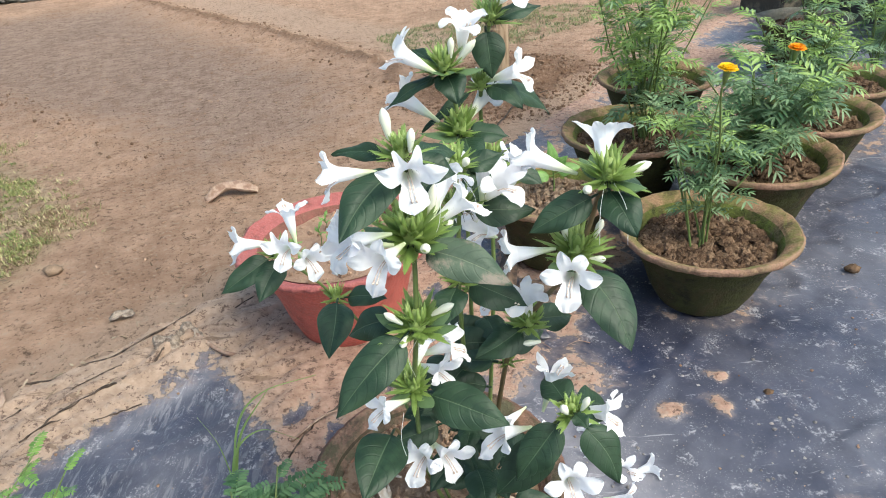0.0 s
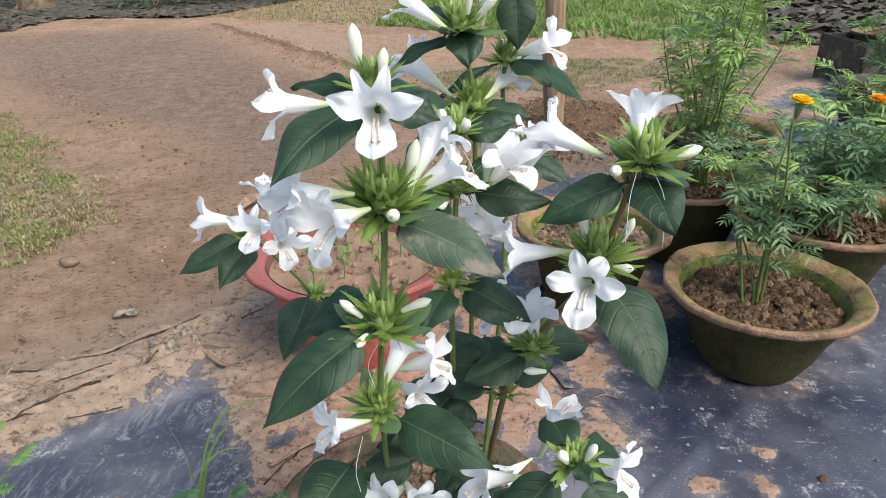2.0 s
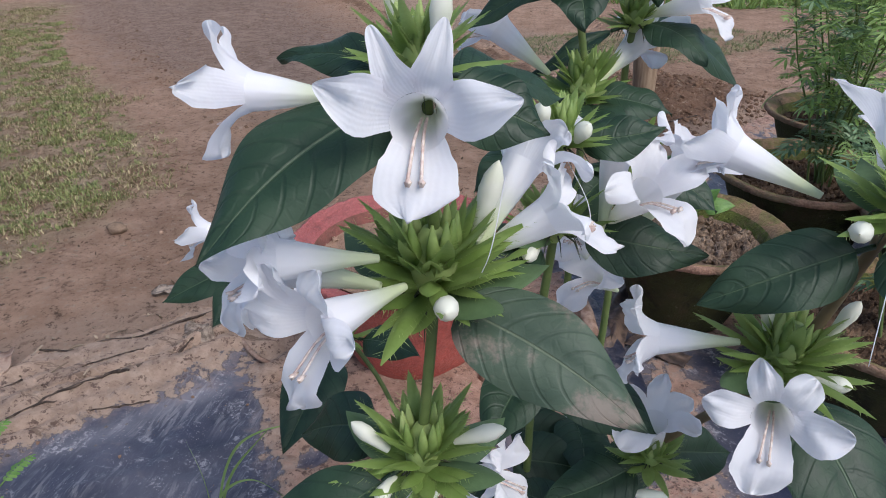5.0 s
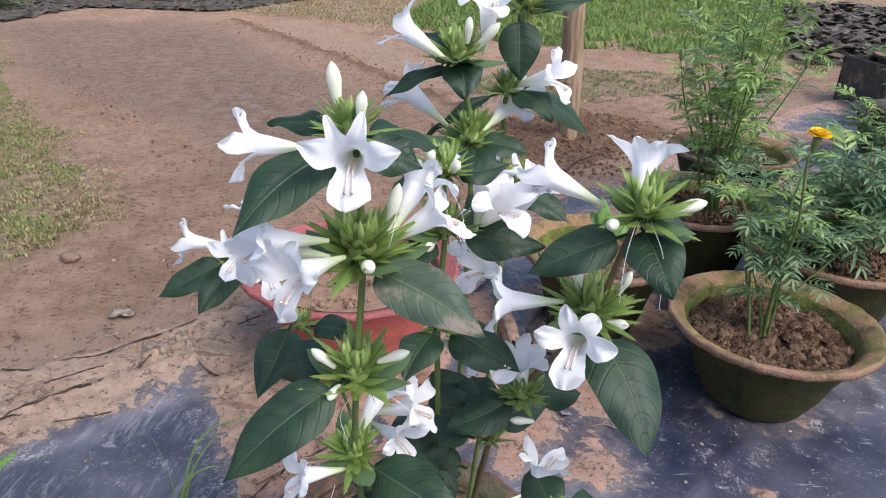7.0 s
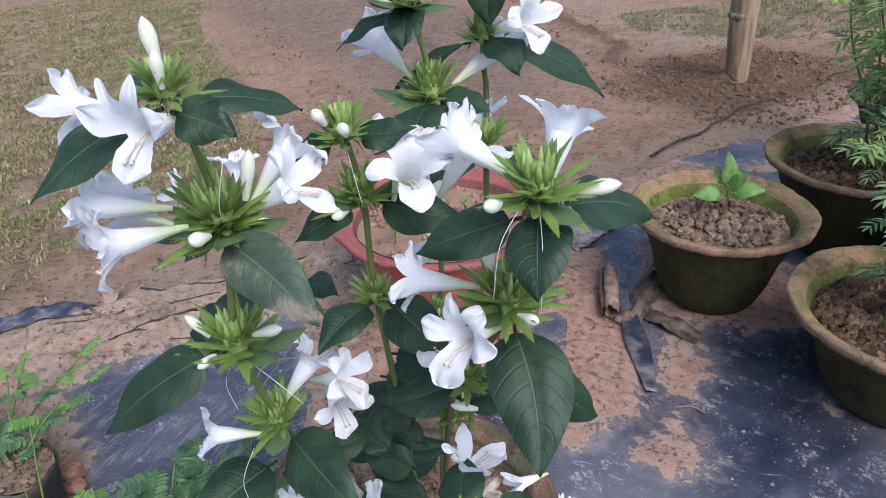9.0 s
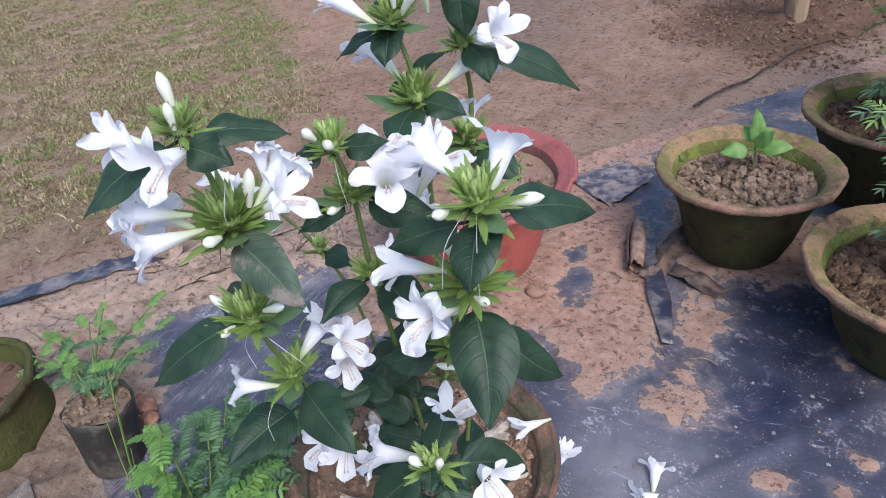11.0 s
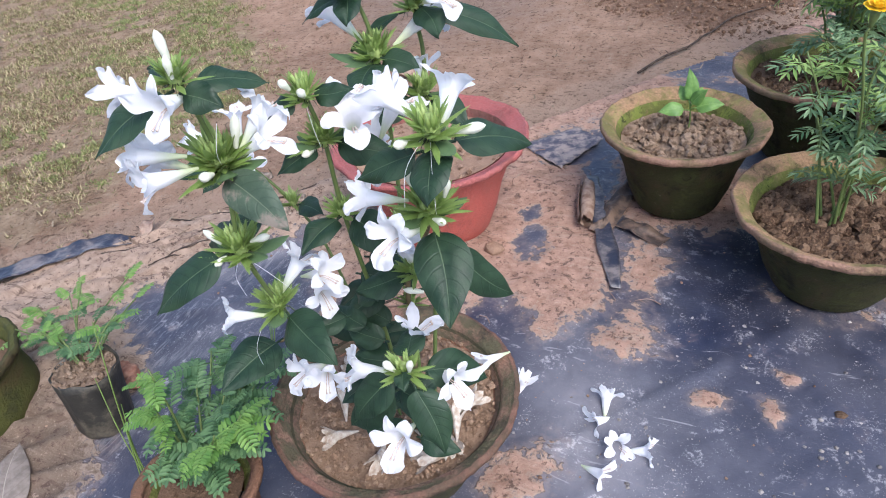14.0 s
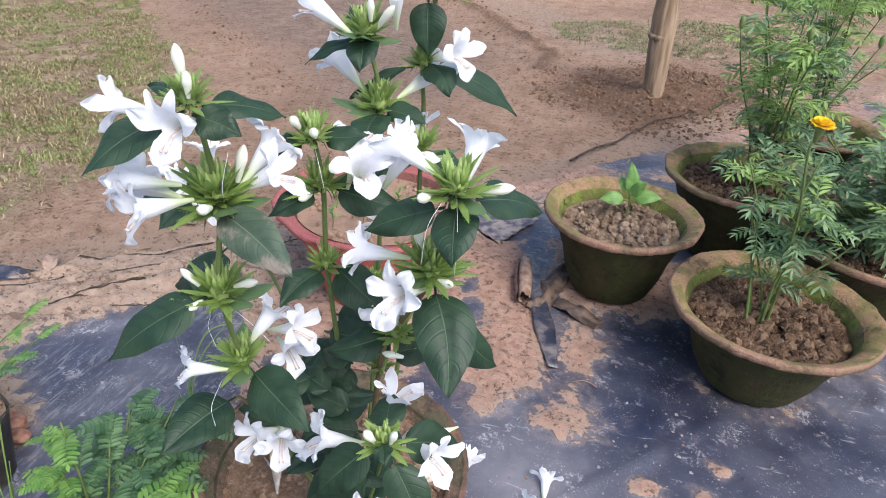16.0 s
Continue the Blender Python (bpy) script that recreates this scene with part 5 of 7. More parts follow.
# foot of the stalk, tip, width, arch, worn
LEAVES = [((0.014, 0.345, 0.538), (-0.018, 0.306, 0.514), 0.027, 0.12, 0), ((0.02, 0.35, 0.54), (0.045, 0.384, 0.526), 0.02, 0.1, 0), ((0.012, 0.35, 0.54), (-0.025, 0.367, 0.538), 0.012, 0.1, 0), ((0.02, 0.342, 0.538), (0.044, 0.345, 0.53), 0.02, 0.12, 0),
          ((0.018, 0.352, 0.483), (0.072, 0.334, 0.462), 0.027, 0.12, 1), ((0.008, 0.345, 0.427), (-0.04, 0.311, 0.391), 0.03, 0.15, 0), ((0.0, 0.36, 0.427), (-0.035, 0.37, 0.408), 0.024, 0.15, 0), ((-0.055, 0.45, 0.385), (-0.058, 0.394, 0.37), 0.03, 0.12, 0),
          ((-0.06, 0.5, 0.352), (-0.02, 0.48, 0.36), 0.022, 0.12, 0), ((0.01, 0.372, 0.351), (0.068, 0.343, 0.342), 0.033, 0.15, 0), ((-0.018, 0.387, 0.302), (-0.038, 0.328, 0.295), 0.042, 0.14, 0), ((0.133, 0.392, 0.487), (0.088, 0.386, 0.466), 0.024, 0.14, 0),
          ((0.139, 0.394, 0.49), (0.149, 0.356, 0.474), 0.027, 0.15, 0), ((0.143, 0.398, 0.49), (0.177, 0.453, 0.462), 0.027, 0.14, 0), ((0.125, 0.404, 0.428), (0.151, 0.356, 0.386), 0.038, 0.16, 0), ((0.127, 0.41, 0.405), (0.16, 0.447, 0.339), 0.026, 0.16, 0),
          ((0.071, 0.529, 0.522), (0.132, 0.573, 0.477), 0.024, 0.2, 0), ((0.076, 0.52, 0.568), (0.079, 0.515, 0.53), 0.027, 0.12, 0), ((0.043, 0.49, 0.546), (0.05, 0.468, 0.528), 0.025, 0.15, 0), ((0.04, 0.496, 0.541), (-0.002, 0.492, 0.52), 0.013, 0.15, 0),
          ((0.054, 0.49, 0.495), (0.063, 0.446, 0.486), 0.027, 0.2, 0), ((0.066, 0.524, 0.52), (0.022, 0.51, 0.494), 0.012, 0.2, 0), ((0.048, 0.415, 0.504), (0.077, 0.42, 0.509), 0.017, 0.1, 0), ((0.04, 0.413, 0.503), (0.02, 0.398, 0.492), 0.018, 0.12, 0),
          ((0.05, 0.423, 0.468), (0.098, 0.425, 0.462), 0.024, 0.12, 0), ((0.042, 0.42, 0.466), (0.02, 0.395, 0.455), 0.02, 0.15, 0), ((0.04, 0.425, 0.405), (0.028, 0.386, 0.396), 0.026, 0.15, 0), ((0.045, 0.43, 0.406), (0.09, 0.412, 0.39), 0.03, 0.12, 0),
          ((0.09, 0.425, 0.362), (0.048, 0.408, 0.348), 0.027, 0.14, 0), ((0.094, 0.43, 0.364), (0.13, 0.45, 0.35), 0.026, 0.14, 0), ((0.106, 0.356, 0.333), (0.07, 0.342, 0.287), 0.03, 0.15, 0), ((0.118, 0.354, 0.33), (0.143, 0.337, 0.283), 0.028, 0.16, 0),
          ((0.116, 0.366, 0.328), (0.15, 0.404, 0.29), 0.032, 0.14, 0), ((0.11, 0.364, 0.338), (0.1, 0.398, 0.335), 0.026, 0.12, 0), ((0.102, 0.362, 0.31), (0.056, 0.352, 0.262), 0.034, 0.14, 0), ((0.113, 0.352, 0.34), (0.12, 0.338, 0.338), 0.013, 0.14, 0),
          ((-0.108, 0.486, 0.408), (-0.15, 0.462, 0.39), 0.024, 0.14, 0), ((-0.102, 0.485, 0.406), (-0.118, 0.452, 0.385), 0.024, 0.14, 0), ((0.072, 0.508, 0.462), (0.05, 0.475, 0.45), 0.024, 0.14, 0), ((0.08, 0.512, 0.462), (0.115, 0.5, 0.445), 0.024, 0.14, 0),
          ((0.055, 0.494, 0.497), (0.088, 0.49, 0.492), 0.022, 0.14, 0), ((0.083, 0.527, 0.57), (0.12, 0.54, 0.575), 0.018, 0.1, 0), ((0.04, 0.496, 0.545), (0.02, 0.52, 0.556), 0.016, 0.1, 0), ((0.075, 0.527, 0.522), (0.1, 0.5, 0.51), 0.022, 0.18, 0)]
q = random.Random(77)
for i in range(36):
    a, z = q.uniform(0, 6.28), q.uniform(0.16, 0.345)
    b = Vector((0.045 + q.uniform(-0.03, 0.03), 0.44 + q.uniform(-0.035, 0.035), z))
    LEAVES.append((b, b + Vector((math.cos(a) * 0.042, math.sin(a) * 0.042, q.uniform(-0.016, 0.006))), q.uniform(0.02, 0.03), 0.14, 0))
for i, (b, t, w, sg, worn) in enumerate(LEAVES):
    shrub_part(leaf_mesh(b, t, w * 1.0, sg, q.uniform(0.2, 0.45), q.uniform(-0.15, 0.15), 0.1, i, 29, 11, quilt=0.0006, face=Vector((0.05, -0.6, 0.8))), "leaf", M_LEAF_OLD if worn else M_LEAF, SHRUB, "dull leaf with brown scars" if worn else "")

# thin spent styles that hang from the tufts
for pts in [((0.035, 0.345, 0.52), (0.033, 0.34, 0.505), (0.03, 0.343, 0.495)), ((0.141, 0.385, 0.497), (0.146, 0.372, 0.485), (0.147, 0.368, 0.462)), ((0.02, 0.345, 0.425), (0.035, 0.345, 0.415), (0.043, 0.35, 0.4)), ((-0.005, 0.36, 0.345), (-0.008, 0.35, 0.33), (-0.006, 0.348, 0.315)),
            ((0.135, 0.385, 0.497), (0.13, 0.372, 0.485), (0.129, 0.366, 0.465)), ((0.012, 0.345, 0.42), (0.005, 0.345, 0.405), (0.008, 0.345, 0.39)), ((0.048, 0.408, 0.5), (0.055, 0.4, 0.49), (0.057, 0.4, 0.478))]:
    g = Geo()
    g.tube(catmull(pts, 5), 0.00014, 5)
    shrub_part(g, "style", M_PETAL, SHRUB)

# ---- fallen flowers ----
for i, (x, y, z, he, wither) in enumerate([(0.2, 0.635, 0.018, (-0.1, 0.9, 0.3), 0), (0.225, 0.572, 0.018, (0.2, -0.5, 0.6), 0), (0.255, 0.575, 0.016, (0.9, 0.1, 0.25), 0), (0.215, 0.53, 0.018, (0.7, -0.3, 0.25), 0), (0.195, 0.6, 0.016, (-0.6, -0.5, 0.2), 0),
                                           (0.086, 0.555, 0.134, (-0.75, -0.6, -0.1), 2), (0.123, 0.556, 0.108, (0.3, 0.4, 0.7), 2), (0.08, 0.475, 0.125, (-0.3, 0.8, 0.2), 1), (0.06, 0.452, 0.112, (0.8, -0.3, 0.2), 1), (0.088, 0.5, 0.125, (0.5, 0.7, 0.2), 1),
                                           (0.066, 0.43, 0.112, (-0.7, -0.6, 0.25), 1), (-0.05, 0.47, 0.114, (-0.4, 0.7, 0.3), 1), (-0.035, 0.425, 0.114, (-0.5, -0.6, 0.3), 1), (0.055, 0.545, 0.116, (0.6, 0.3, 0.2), 1), (0.082, 0.452, 0.116, (0.5, -0.7, 0.15), 1), (0.02, 0.415, 0.113, (0.2, -0.9, 0.2), 1), (-0.06, 0.51, 0.114, (-0.8, 0.2, 0.2), 1)]):
    z += 0.006 * (wither == 1)
    h = thing("fallen_flower", (x, y, z), "withered white flower lying in the pot" if wither == 1 else "limp white flower fallen on the pot's rim" if wither else ("fallen white trumpet flower on the pot" if z > 0.1 else "fallen white trumpet flower on the plastic sheet"), "flower", "fallen flowers")
    flower(h, (x, y, z), he, 0.85 if wither else 1.0, (3 if i % 2 else 1, 5, 6)[wither], 40 * i, "trumpet")


# ---- marigolds ----
def leaflet(g, base, d, side, nrm, length, width, blunt=False):
    """A narrow folded leaflet of eight faces, pointed or blunt."""
    rows = []
    for u, w in ((0, 0.2), (0.2, 0.9), (0.55, 1.0), (0.88, 0.85), (1.0, 0.3)) if blunt else ((0, 0.12), (0.3, 0.85), (0.55, 1.0), (0.8, 0.6), (1.0, 0.03)):
        c = base + d * (length * u) - nrm * (0.18 * length * u * u)
        rows.append([c - side * (width * 0.5 * w) + nrm * (0.2 * width * w), c, c + side * (width * 0.5 * w) + nrm * (0.2 * width * w)])
    g.grid(rows, False, [(u, v) for u in (0, 0.3, 0.55, 0.8, 1.0) for v in (-1, 0, 1)])


def pinnate(length, pairs, lf_len, lf_wid, droop, seed, slant=55, round_tip=False):
    """A feathered leaf along +X that arches down, leaflets in pairs."""
    q = random.Random(seed)
    g = Geo()
    mid = lambda u: Vector((length * u * (1 - 0.1 * u), 0, length * (0.25 * u - droop * u * u)))
    g.tube([mid(i / 7) for i in range(8)], [0.0009 - 0.0006 * i / 7 for i in range(8)], 5)
    for i in range(pairs):
        u = 0.22 + 0.74 * i / max(pairs - 1, 1)
        p = mid(u)
        t = (mid(min(u + 0.05, 1.02)) - mid(u - 0.05)).normalized()
        nrm = Vector((-t.z, 0, t.x))
        s = (0.7 + 0.6 * math.sin(math.pi * (0.15 + 0.75 * u)))
        for sg in (-1, 1):
            a = radians(slant + q.uniform(-8, 8))
            d = (t * math.cos(a) + Vector((0, sg, 0)) * math.sin(a) + nrm * q.uniform(-0.12, 0.12)).normalized()
            leaflet(g, p, d, d.cross(nrm).normalized(), nrm, lf_len * s * q.uniform(0.85, 1.1), lf_wid * s, round_tip)
    t = (mid(1.0) - mid(0.9)).normalized()
    leaflet(g, mid(0.97), t, Vector((0, 1, 0)), Vector((-t.z, 0, t.x)), lf_len * 0.9, lf_wid)
    return g


MARI = [pinnate(0.074, 4, 0.027, 0.006, 0.3, 1, 48).mesh("leaf"), pinnate(0.062, 4, 0.023, 0.0054, 0.22, 2, 46).mesh("leaf"), pinnate(0.08, 5, 0.026, 0.0056, 0.48, 3, 50).mesh("leaf"), pinnate(0.05, 4, 0.019, 0.0044, 0.2, 4, 44).mesh("leaf")]
MARI_Y = [m.copy() for m in MARI]
for a, b in zip(MARI, MARI_Y):
    a.materials.append(M_MARI)
    b.materials.append(M_MARI_YOUNG)


def bloom(parent, top, heading, material, size=1.0, seed=0):
    """A marigold head: a green cup and rings of frilled petals."""
    q = random.Random(seed)
    m = Matrix.Translation(top) @ frame_of(heading, (0, 1, 0)) @ Matrix.Scale(size, 4)
    cup = Geo()
    cup.tube([(0, 0, -0.03), (0, 0, -0.022), (0, 0, -0.012), (0, 0, 0.0)], [0.0018, 0.004, 0.006, 0.0068], 12)
    c = part("flower", cup, M_STEM, parent, "marigold head in a green cup", m=m)
    g = Geo()
    for ring, (n, tilt, ln) in enumerate(((13, 80, 0.017), (12, 60, 0.015), (9, 38, 0.012), (6, 15, 0.009))):
        for i in range(n):
            a = 2 * math.pi * (i + 0.5 * ring) / n + q.uniform(-0.1, 0.1)
            out, across = Vector((math.cos(a), math.sin(a), 0)), Vector((-math.sin(a), math.cos(a), 0))
            d = out * math.sin(radians(tilt)) + UP * math.cos(radians(tilt))
            nn = across.cross(d)
            rows = []
            for u, w in ((0, 0.2), (0.4, 0.7), (0.75, 1.0), (1.0, 0.75)):
                cc = out * 0.0015 + d * ln * u
                rows.append([cc + across * (0.0042 * w * v) + nn * (q.uniform(-0.0012, 0.0012) * u) for v in (-1, -0.3, 0.3, 1)])
            g.grid(rows)
    part("corolla", g, material, c, "frilled petals")
    return c


def marigold(place, height, stems, leaves, seed, label, spread=0.1, blooms=(), buds_up=0, lean=(0, 0), top_young=0.7, low=0.12, leaf=1.0):
    q = random.Random(seed)
    p = thing("marigold", place, label, "marigold", "marigolds")
    lines = []
    for i in range(stems):
        a = q.uniform(0, 6.28)
        r = spread * q.uniform(0.2, 1.0) if i else 0.02
        h = height * (q.uniform(0.6, 1.0) if i else 1.0)
        foot = Vector((q.uniform(-0.015, 0.015), q.uniform(-0.015, 0.015), 0))
        top = Vector((r * math.cos(a) + lean[0], r * math.sin(a) + lean[1], h))
        line = catmull([foot, foot * 0.6 + top * 0.28 + Vector((0, 0, h * 0.1)), top * 0.7 + Vector((q.uniform(-0.01, 0.01), q.uniform(-0.01, 0.01), h * 0.02)), top], 5)
        lines.append(line)
        g = Geo()
        g.tube(line, [0.0021 - 0.0011 * j / (len(line) - 1) for j in range(len(line))], 7)
        part("stem", g, M_STEM, p)
        if i < buds_up:
            b = Geo()
            b.tube([line[-1], line[-1] + Vector((0, 0, 0.006)), line[-1] + Vector((0, 0, 0.016)), line[-1] + Vector((0, 0, 0.02))], [0.0012, 0.004, 0.0045, 0.002], 8)
            part("flower_bud", b, M_STEM, p, "green unopened bud")
    for i in range(leaves):
        line = lines[i % len(lines)]
        u = q.uniform(0.9, 1.0) if i < 2 * len(lines) else q.uniform(low, 1.0) ** 0.8
        at = line[min(int(u * (len(line) - 1)), len(line) - 1)]
        me = q.choice(MARI_Y if u > top_young and q.random() < 0.7 else MARI)
        part("leaf", me, None, p, m=Matrix.Translation(at) @ pose(0, 0, 0, q.uniform(-20, 20), q.uniform(-45, 15), q.uniform(0, 360)) @ Matrix.Scale(leaf * q.uniform(0.5, 1.05) * (1.08 - 0.25 * u), 4))
    for at, material, size in blooms:
        g = Geo()
        rel = Vector(at) - Vector(place)
        tilt = Vector((0.08, -0.1, 1)).normalized()
        g.tube(catmull([lines[0][len(lines[0]) // 3], rel * 0.6 + Vector((0.008, 0, 0)), rel - tilt * (0.05 * size), rel - tilt * (0.027 * size)], 6), 0.0015, 7)
        part("stem", g, M_STEM, p)
        bloom(p, rel, tilt, material, size, seed)
    return p


marigold((0.425, 0.925, 0.104), 0.25, 8, 92, 1, "small marigold plant with one yellow flower", 0.095, [((0.404, 0.849, 0.417), M_YELLOW, 0.72)], low=0.3, top_young=0.8, leaf=0.8)
marigold((0.44, 1.3, 0.14), 0.4, 11, 300, 2, "tall slender marigold with green buds", 0.15, buds_up=6, top_young=0.4, leaf=0.95)
marigold((0.605, 1.15, 0.135), 0.21, 16, 400, 3, "bushy dark green marigold with one orange flower", 0.19, [((0.655, 1.161, 0.345), M_ORANGE_PETAL, 0.85)], lean=(-0.03, -0.02), top_young=0.95)
marigold((0.785, 1.34, 0.135), 0.24, 10, 220, 4, "young marigold with light green tips", 0.13)
marigold((0.93, 1.55, 0.135), 0.14, 4, 26, 5, "short marigold seedling in dark soil", 0.08)
marigold((0.57, 1.64, 0.14), 0.42, 10, 250, 6, "tall airy marigold with green buds", 0.17, buds_up=5, top_young=0.6, leaf=0.85)
marigold((1.18, 2.09, 0.14), 0.32, 9, 130, 7, "marigold beside the black crates", 0.12)
marigold((1.32, 1.95, 0.012), 0.3, 10, 150, 8, "marigold bush on the plastic sheet", 0.16)


# ---- seedlings ----
def seedling(place, height, leaf_len, count, seed, label, tilt=0.2, material=None):
    q = random.Random(seed)
    p = thing("seedling", place, label, "seedling", "seedlings")
    g = Geo()
    g.tube(catmull([(0, 0, -0.004), (0.002, 0, height * 0.5), (0, 0.001, height)], 4), 0.0014 if height > 0.04 else 0.0008, 6)
    part("stem", g, M_STEM, p)
    for i in range(count):
        a = i * 2.4 + q.uniform(-0.3, 0.3)
        z = height * (0.7 + 0.3 * i / max(count - 1, 1))
        up = leaf_len * (tilt + 0.55 * (i / max(count - 1, 1)) ** 2)
        part("leaf", leaf_mesh((0, 0, z), (leaf_len * math.cos(a), leaf_len * math.sin(a), z + up), leaf_len * 0.52, 0.18, 0.3, 0, 0.15, i, 11, 7), material or M_SEEDLING, p)
    return p


pepper = thing("seedling", (0.228, 1.115, 0.118), "bright green pepper seedling with broad leaves", "seedling", "seedlings")
g = Geo()
g.tube(catmull([(0, 0, -0.004), (0.002, 0, 0.03), (0, 0.001, 0.062)], 4), 0.0014, 7)
part("stem", g, M_STEM, pepper)
for i, (tip, w, sag) in enumerate((((-0.046, -0.014, 0.048), 0.025, 0.26), ((0.05, -0.002, 0.062), 0.026, 0.26), ((-0.008, 0.012, 0.112), 0.022, 0.1), ((0.024, -0.012, 0.09), 0.022, 0.18), ((0.014, 0.034, 0.072), 0.024, 0.2), ((-0.02, 0.024, 0.078), 0.022, 0.2))):
    part("leaf", leaf_mesh((0, 0, 0.048 + 0.002 * i), tip, w, sag, 0.3, 0, 0.2, i, 13, 7, face=Vector((0.1, -0.7, 0.7))), M_SEEDLING, pepper)
for i in range(9):
    a = i * 2.4
    seedling((-0.146 + 0.085 * math.cos(a) * (i / 9) ** 0.5 - 0.01, 0.946 + 0.085 * math.sin(a) * (i / 9) ** 0.5, 0.147), 0.022 + 0.006 * (i % 3), 0.013, 4, 30 + i, "tiny seedling in the red pot", 0.35)

FERN = [pinnate(0.066, 8, 0.012, 0.0046, 0.3, 11, 72, True).mesh("leaf"), pinnate(0.058, 7, 0.012, 0.0046, 0.38, 12, 70, True).mesh("leaf"), pinnate(0.062, 9, 0.0105, 0.0041, 0.22, 13, 72, True).mesh("leaf")]
FERN_Y = [m.copy() for m in FERN]
for a, b in zip(FERN, FERN_Y):
    a.materials.append(M_FERNY)
    b.materials.append(M_FERNY_TOP)


def ferny(place, height, leaves, seed, label, spread=0.06, size=1.0, flat=0.0, lean=(0, 0), stems=3, young=0.9):
    """A seedling with several thin stems; its feathered leaves lie flat and point outwards."""
    q = random.Random(seed)
    p = thing("ferny_seedling", place, label, "seedling", "ferny seedlings")
    for s in range(stems):
        a = 6.28 * s / stems + q.uniform(-0.5, 0.5)
        r = spread * q.uniform(0.25, 1.0)
        top = Vector((r * math.cos(a) + lean[0], r * math.sin(a) + lean[1], height * q.uniform(0.55, 1.0)))
        line = catmull([(0, 0, 0), top * 0.5 + Vector((0.004, 0, 0.01)), top], 5)
        g = Geo()
        g.tube(line, [0.0018 - 0.001 * j / (len(line) - 1) for j in range(len(line))], 6)
        part("stem", g, M_STEM, p)
        n = leaves // stems
        for i in range(n):
            u = 0.2 + 0.8 * ((i + q.random()) / n) ** 0.7
            at = line[min(int(u * (len(line) - 1)), len(line) - 1)]
            out = math.degrees(a) + (i * 137.5 % 260 - 130) + q.uniform(-20, 20)
            part("leaf", q.choice(FERN_Y if top.z > height * young and u > 0.7 else FERN), None, p,
                 m=Matrix.Translation(at) @ pose(0, 0, 0, q.uniform(-18, 18), q.uniform(-35, 22) * (1 - flat) - 14 * flat, out) @ Matrix.Scale(size * q.uniform(0.6, 1.1), 4))
    return p


ferny((-0.163, 0.352, 0.075), 0.16, 150, 4, "ferny bright green seedling in the small pot", 0.08, 0.72, 0.45, (0.014, 0.045), 10, 0.75)
ferny((-0.409, 0.43, 0.095), 0.05, 20, 5, "wispy ferny seedling in the nursery bag", 0.09, 0.58, 0.9, (-0.06, 0.055), 5, 0.3)
ferny((-0.54, 0.49, 0.02), 0.1, 40, 6, "ferny seedling spreading over the sand", 0.12, 0.62, 0.9, (0, 0), 6, 0.5)


# ---- grass ----
def blade(g, base, length, width, a, lean, q):
    d, s = Vector((math.cos(a), math.sin(a), 0)), Vector((-math.sin(a), math.cos(a), 0))
    pts = []
    for u, w in ((0, 1), (0.5, 0.8), (1, 0.08)):
        c = Vector(base) + d * (length * math.sin(lean) * u * (0.6 + 0.4 * u)) + UP * (length * math.cos(lean) * (u - 0.25 * u * u * math.sin(lean)))
        pts += [c - s * width * 0.5 * w, c + s * width * 0.5 * w]
    g.add(pts, [(0, 1, 3, 2), (2, 3, 5, 4)])


def heights(pts):
    arr = np.array(pts)
    return ground_height(arr[:, 0], arr[:, 1])


def scatter(n, box, test, seed):
    r = np.random.RandomState(seed)
    x, y = r.uniform(box[0], box[1], n), r.uniform(box[2], box[3], n)
    ok = test(x, y)
    return list(zip(x[ok], y[ok]))


def turf(name, pts, length, width, material, label, lean=(0.2, 1.2), seed=0):
    q = random.Random(seed)
    g = Geo()
    for (x, y), z in zip(pts, heights(pts)):
        for _ in range(q.randint(1, 3)):
            blade(g, (x + q.uniform(-0.006, 0.006), y + q.uniform(-0.006, 0.006), z - 0.001), length * q.uniform(0.5, 1.3), width * q.uniform(0.6, 1.2), q.uniform(0, 6.28), q.uniform(*lean), q)
    return tagged(part(name, g, material, None, label), category="grass", kind="stuff")


def clumps(x, y, low):
    """Where grass grows in clumps, with bare earth between them."""
    return 0.55 * fbm(x * 9, y * 9, 3, 51) + 0.45 * fbm(x * 34, y * 34, 3, 56) + 0.25 * (fbm(x * 110, y * 110, 2, 60) - 0.5) > low


turf("dry_grass", scatter(330000, (-3.7, -0.7, -0.1, 3.9), lambda x, y: (seg_dist(x, y, STRAW) < 0.3 * (fbm(x * 4, y * 4, 3, 53) - 0.62) + 0.25 * (fbm(x * 40, y * 40, 2, 59) - 0.5)) & clumps(x, y, 0.47) & (np.hypot(x, y) < 4.6), 1), 0.0155, 0.0022, M_STRAW, "thin dry straw-coloured grass on bare earth", (0.5, 1.45), 1)
turf("weed_clumps", scatter(210000, (-2.6, -0.75, 0.9, 3.2), lambda x, y: (seg_dist(x, y, STRAW) < 0.12 * (fbm(x * 9, y * 9, 3, 65) - 0.5)) & (seg_dist(x, y, STRAW) > -0.55) & (0.5 * fbm(x * 12, y * 12, 3, 66) + 0.5 * fbm(x * 38, y * 38, 2, 67) > 0.575), 6), 0.011, 0.0032, M_WEED, "clumps of low green weeds among dry grass", (0.3, 1.35), 6)
